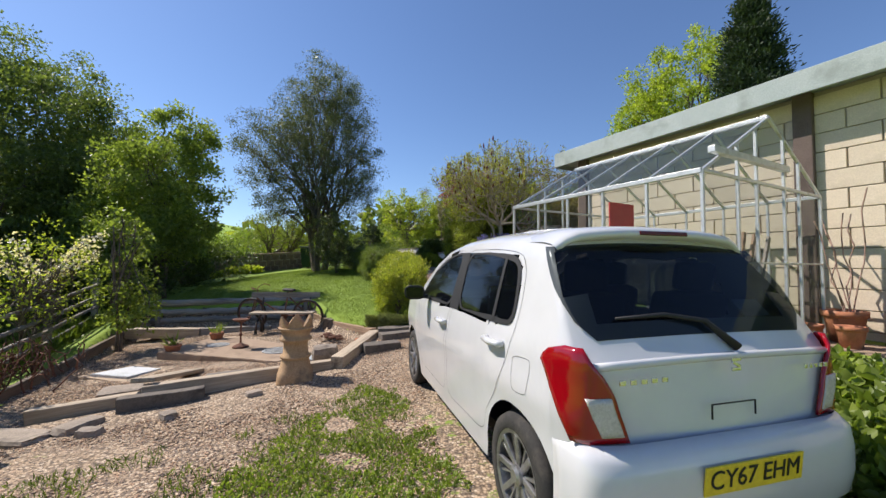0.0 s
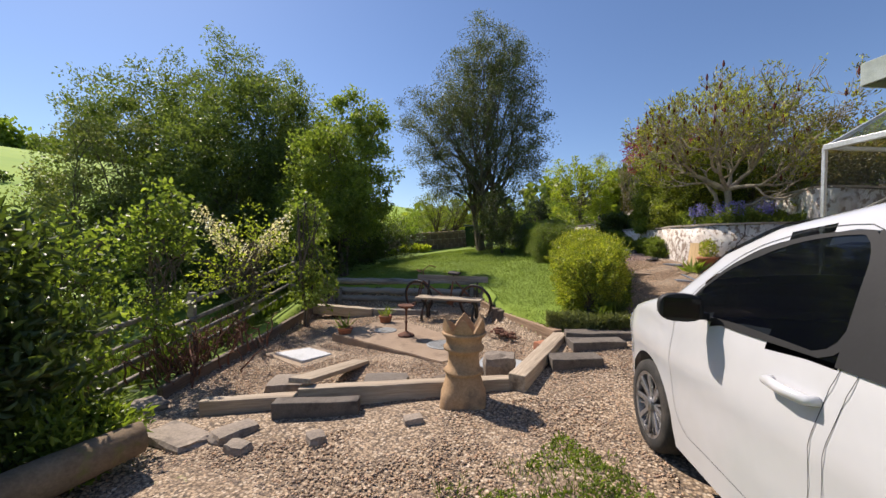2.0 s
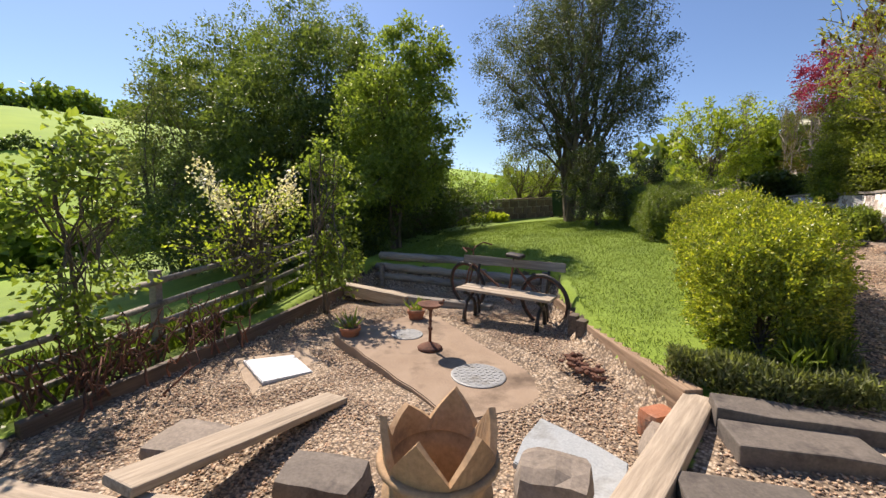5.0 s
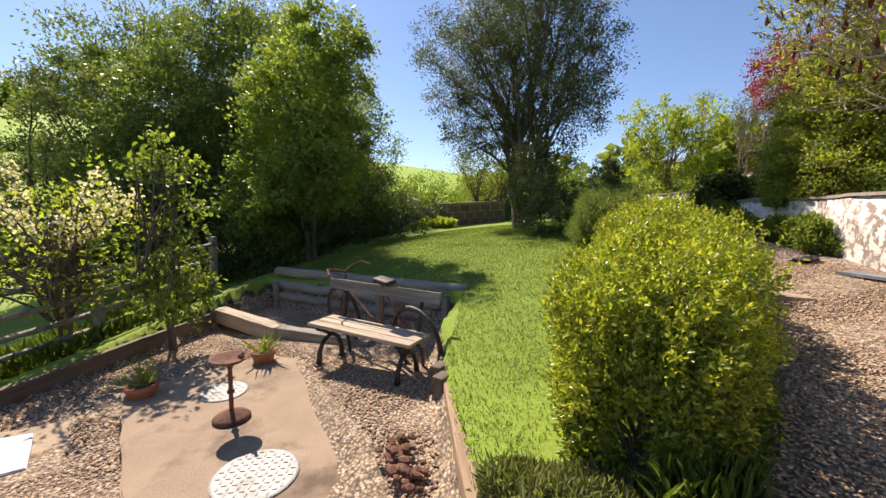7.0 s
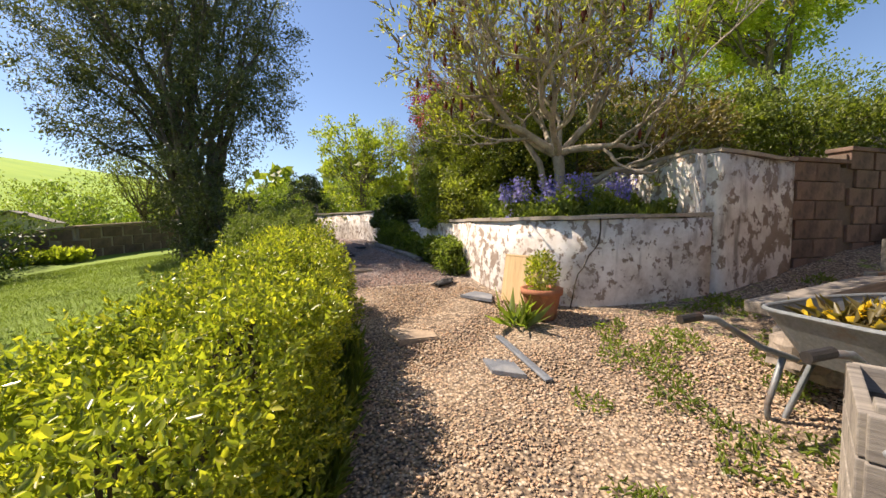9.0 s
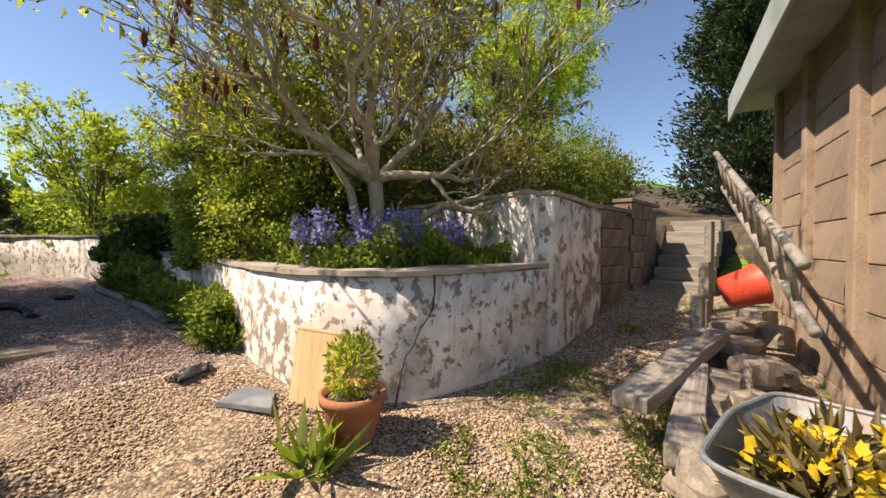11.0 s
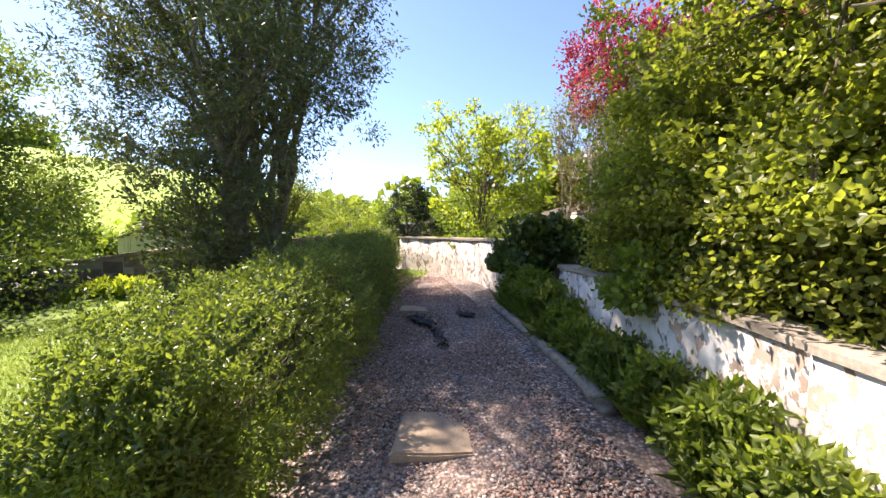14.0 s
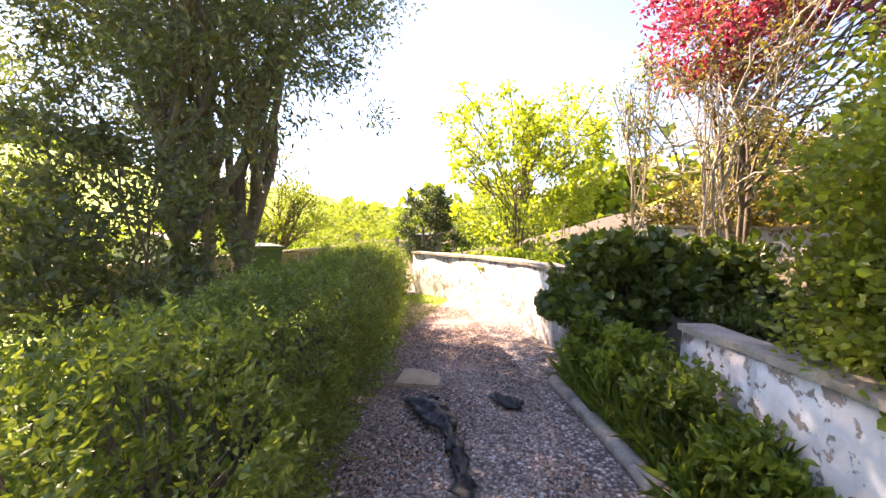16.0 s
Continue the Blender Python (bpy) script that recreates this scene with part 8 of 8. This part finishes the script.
def wheelie_bin(m):
    thing = empty("wheelie_bin", m, "dark green wheeled bin by the brick wall", "bin")
    green = worn("dark green plastic", (0.015, 0.04, 0.02), (0.03, 0.065, 0.035), None, 5, 60, 0.45)
    bm = bmesh.new()
    r = bmesh.ops.create_cube(bm, size=1.0)
    for v in r["verts"]:
        k = 1.0 if v.co.z > 0 else 0.8
        v.co = Vector((v.co.x * 0.56 * k, v.co.y * 0.6 * k, 0.08 + (v.co.z + 0.5) * 0.88))
    bmesh.ops.bevel(bm, geom=bm.edges[:], offset=0.03, segments=2, affect="EDGES")
    part("body", bm, green, thing)
    bm = bmesh.new()
    box(bm, (0.6, 0.66, 0.07), (0, 0, 1.0), (4, 0, 0), 0.025)
    part("lid", bm, green, thing)
    for s in (-1, 1):
        bm = bmesh.new()
        lathe(bm, [(0.1, -0.025), (0.1, 0.025), (0.04, 0.03)], 18, m=pose(s * 0.26, 0.26, 0.1, 0, 90, 0))
        part("wheel", bm, IRON, thing)


wheelie_bin(pose(*at(-6.75, 17.7), 0, 0, 70))
for x, y, h in ((-6.5, 20.4, 1.15), (-6.0, 21.6, 1.0)):
    beam("gate_post", (x, y, gz(x, y) + h), (x + 0.09, y, gz(x, y) + h), 0.09, h + 0.2, TIMBER_GREY, "grey timber post at the end of the hedge", "post", seed=70)
pal = empty("paling_fence", pose(*at(-6.9, 22.2)), "weathered paling fence beyond the hedge", "fence")
for k in range(9):
    bm = bmesh.new()
    box(bm, (0.14, 0.02, 0.75 + 0.05 * (k % 3)), (k * 0.17, 0, 0.42), (0, 0, 0), 0.004)
    part("pale", bm, TIMBER_GREY, pal)
for h in (0.25, 0.62):
    bm = bmesh.new()
    box(bm, (1.55, 0.03, 0.06), (0.7, 0.03, h), (0, 0, 0), 0.004)
    part("rail", bm, TIMBER_GREY, pal)
bm = bmesh.new()
box(bm, (0.6, 0.5, 0.6), (0, 0, 0.3), (0, 0, 0), 0.03)
box(bm, (0.66, 0.56, 0.06), (0, 0, 0.62), (6, 0, 0), 0.02)
o = part("compost_box", bm, worn("dark teal plastic", (0.015, 0.03, 0.03), (0.03, 0.06, 0.06), None, 5, 60, 0.5))
o.location = at(-5.3, 22.3)
tagged(o, "dark teal compost box at the path's end", "box")
# pale garden shed beyond the wall
shed = empty("garden_shed", pose(*at(-15.2, 20.9), 0, 0, 32), "small pale shed with a pitched roof beyond the wall", "shed")
pale = worn("pale shed boards", (0.42, 0.42, 0.36), (0.58, 0.57, 0.5), (0.34, 0.35, 0.28), 6, 50, 0.85, (1, 1, 0.2))
for k in range(11):
    bm = bmesh.new()
    x = -1.0 + 0.2 * k
    box(bm, (0.19, 0.04, 1.5 + 0.4 * (1 - abs(x))), (x, 0, 0.75 + 0.2 * (1 - abs(x))), (0, 0, 0), 0.006)
    part("board", bm, pale, shed)
bm = bmesh.new()
box(bm, (2.1, 1.5, 1.5), (0, 0.78, 0.75))
part("body", bm, pale, shed)
for sgn in (-1, 1):
    bm = bmesh.new()
    box(bm, (1.25, 1.75, 0.05), (sgn * 0.56, 0.75, 1.74), (0, sgn * 21, 0), 0.01)
    part("roof_slope", bm, TIMBER_GREY, shed)
# far fence in the orchard
of = empty("orchard_fence", pose(*at(-15.0, 22.0)), "pale rail fence beyond the orchard", "fence")
for k in range(9):
    x, y = -15.0 + 1.2 * k, 22.0 + 0.35 * k
    bm = bmesh.new()
    box(bm, (0.09, 0.09, 1.0), (x + 15.0, y - 22.0, gz(x, y) - gz(-15, 22) + 0.45), (0, 0, 0), 0.01)
    part("post", bm, TIMBER_GREY, of)
for h in (0.45, 0.8):
    bm = bmesh.new()
    tube(bm, [(1.2 * k, 0.35 * k, gz(-15 + 1.2 * k, 22 + 0.35 * k) - gz(-15, 22) + h) for k in range(9)], 0.035, 6)
    part("rail", bm, TIMBER, of)


# hedgerows on the far hillside
def far_hedge(name, a, b, r, n, seed, mat, label):
    rng = np.random.default_rng(seed)
    t = rng.uniform(0, 1, n)
    x, y = a[0] + (b[0] - a[0]) * t + rng.normal(0, r * 0.3, n), a[1] + (b[1] - a[1]) * t + rng.normal(0, r * 0.3, n)
    hh = r * (1.0 + 0.5 * np.sin(t * 40) + 0.4 * np.sin(t * 93 + 1))
    c = np.stack([x, y, height(x, y) + hh * rng.uniform(0, 1, n)], -1)
    o = c.mean(0)
    ob = new(name, leaf_cloud(name, c - o, rng.normal(size=c.shape), r * 0.35, mat, rng, 0.7, 0, 1.0))
    ob.location = o
    tagged(ob, label, "hedge", kind="stuff")


far_hedge("field_hedge", (-112, -40), (-118, 34), 2.0, 6000, 1, LEAF_DARK, "dark hedgerow across the far field")
far_hedge("hilltop_trees", (-292, -90), (-292, 160), 9.0, 9000, 2, LEAF_FIELD, "line of trees along the far hilltop")
far_hedge("valley_hedge", (-44, -10), (-36, 60), 3.0, 9000, 3, LEAF_FIELD, "bushy hedgerow in the valley")
far_hedge("north_hedge", (-30, 52), (30, 50), 4.0, 9000, 4, LEAF_HAZEL, "bushy hedgerow closing the garden's far end")


# ---------------------------------------------------------------- loose gravel and grass, nearest the path
def pebbles(name, polys, count, size, mat, seed, label, mask=None):
    rng = np.random.default_rng(seed)
    got = []
    area = [abs(sum(a[0] * b[1] - b[0] * a[1] for a, b in zip(p, p[1:] + p[:1]))) / 2 for p in polys]
    for p, ar in zip(polys, area):
        q = np.array(p)
        n = int(count * ar / sum(area))
        xy = rng.uniform(q.min(0), q.max(0), (n * 4, 2))
        xy = xy[inside(p, xy[:, 0], xy[:, 1]) > 0.02]
        if mask is not None:
            xy = xy[mask(xy)]
        got.append(xy[:n])
    xy = np.concatenate(got)
    n = len(xy)
    z = height(xy[:, 0], xy[:, 1]) + size * 0.12
    base = np.array([[1, 0, 0], [-1, 0, 0], [0, 1, 0], [0, -1, 0], [0, 0, 1], [0, 0, -1]], float)
    s = size * rng.uniform(0.5, 1.35, (n, 1, 1)) * np.array([1.0, 0.72, 0.45]) * rng.uniform(0.75, 1.25, (n, 6, 1))
    a = rng.uniform(0, 2 * math.pi, n)
    ca, sa = np.cos(a)[:, None], np.sin(a)[:, None]
    v = base[None] * s * 0.5
    v = v + rng.normal(size=v.shape) * size * 0.06
    x = v[..., 0] * ca - v[..., 1] * sa + xy[:, :1]
    y = v[..., 0] * sa + v[..., 1] * ca + xy[:, 1:]
    tilt = rng.normal(0, 0.25, (n, 1))
    zz = v[..., 2] + tilt * (v[..., 0]) + z[:, None]
    vv = np.stack([x, y, zz], -1).reshape(-1, 3)
    tri = np.array([[0, 2, 4], [2, 1, 4], [1, 3, 4], [3, 0, 4], [2, 0, 5], [1, 2, 5], [3, 1, 5], [0, 3, 5]])
    f = (np.arange(n)[:, None, None] * 6 + tri[None]).reshape(-1, 3)
    o = vv.mean(0)
    ob = new(name, mesh_arrays(name, vv - o, f, mat))
    ob.location = o
    tagged(ob, label, "gravel", kind="stuff")


def off_pad(xy):
    return (inside([(-4.78, 6.1), (-2.55, 5.58), (-2.0, 6.6), (-2.5, 6.9), (-4.3, 7.5), (-4.66, 7.35)], xy[:, 0], xy[:, 1]) < 0) & (inside([(-5.18, 5.12), (-4.85, 5.8), (-4.05, 5.62), (-4.2, 4.9)], xy[:, 0], xy[:, 1]) < 0)


pebbles("patio_gravel", [PATIO], 34000, 0.026, PEBBLE, 401, "buff pea gravel on the sunken patio", off_pad)
pebbles("drive_gravel", [[(-4.4, 0.2), (-0.2, 0.2), (0.3, 1.2), (-0.3, 4.4), (0.6, 4.6), (1.2, 6.4), (-1.1, 6.1), (-1.2, 4.7), (-3.0, 3.2), (-4.2, 2.6)]], 30000, 0.025, PEBBLE, 402, "buff gravel loose on the drive")
pebbles("path_gravel", [[(-1.1, 6.7), (1.4, 6.9), (2.0, 8.0), (3.0, 9.0), (4.8, 10.6), (1.7, 10.2), (0.9, 10.6), (0.3, 11.6), (-1.3, 11.5), (-0.6, 9.0)]], 38000, 0.026, PEBBLE, 403, "buff gravel loose on the path")
pebbles("upper_gravel", [[(0.3, 11.6), (-1.3, 11.5), (-1.8, 12.8), (-2.7, 15.2), (-3.8, 17.9), (-2.6, 17.4), (-1.6, 15.6), (-0.6, 13.4), (0.1, 12.2)]], 34000, 0.027, PEBBLE_PINK, 404, "pinkish grey gravel loose on the upper path")


def lawn_blades(count, seed):
    rng = np.random.default_rng(seed)
    q = np.array(LAWN)
    xy = rng.uniform(q.min(0), q.max(0), (count * 3, 2))
    xy = xy[inside(LAWN, xy[:, 0], xy[:, 1]) > -0.03][:count]
    c = np.stack([xy[:, 0], xy[:, 1], height(xy[:, 0], xy[:, 1])], -1)
    o = c.mean(0)
    ob = new("lawn_grass", leaf_cloud("lawn_grass", c - o, np.tile(np.array([0, 0, 1.4]), (len(c), 1)), 0.034, BLADE, rng, 0.16, 0.0, 0.8, 0.03))
    ob.location = o
    tagged(ob, "short mown lawn grass", "grass", kind="stuff")


lawn_blades(150000, 405)
foliage_patch("drive_grass", [(-2.2, 0.4), (-0.2, 0.4), (0.3, 1.6), (-0.2, 3.2), (-0.6, 4.2), (-1.6, 3.2), (-3.0, 2.2)], 9000, 0.05, BLADE, 406, 0.0, 0.01, "short grass growing through the drive gravel", "grass", 0.12, 1.4, sparse=0.0)
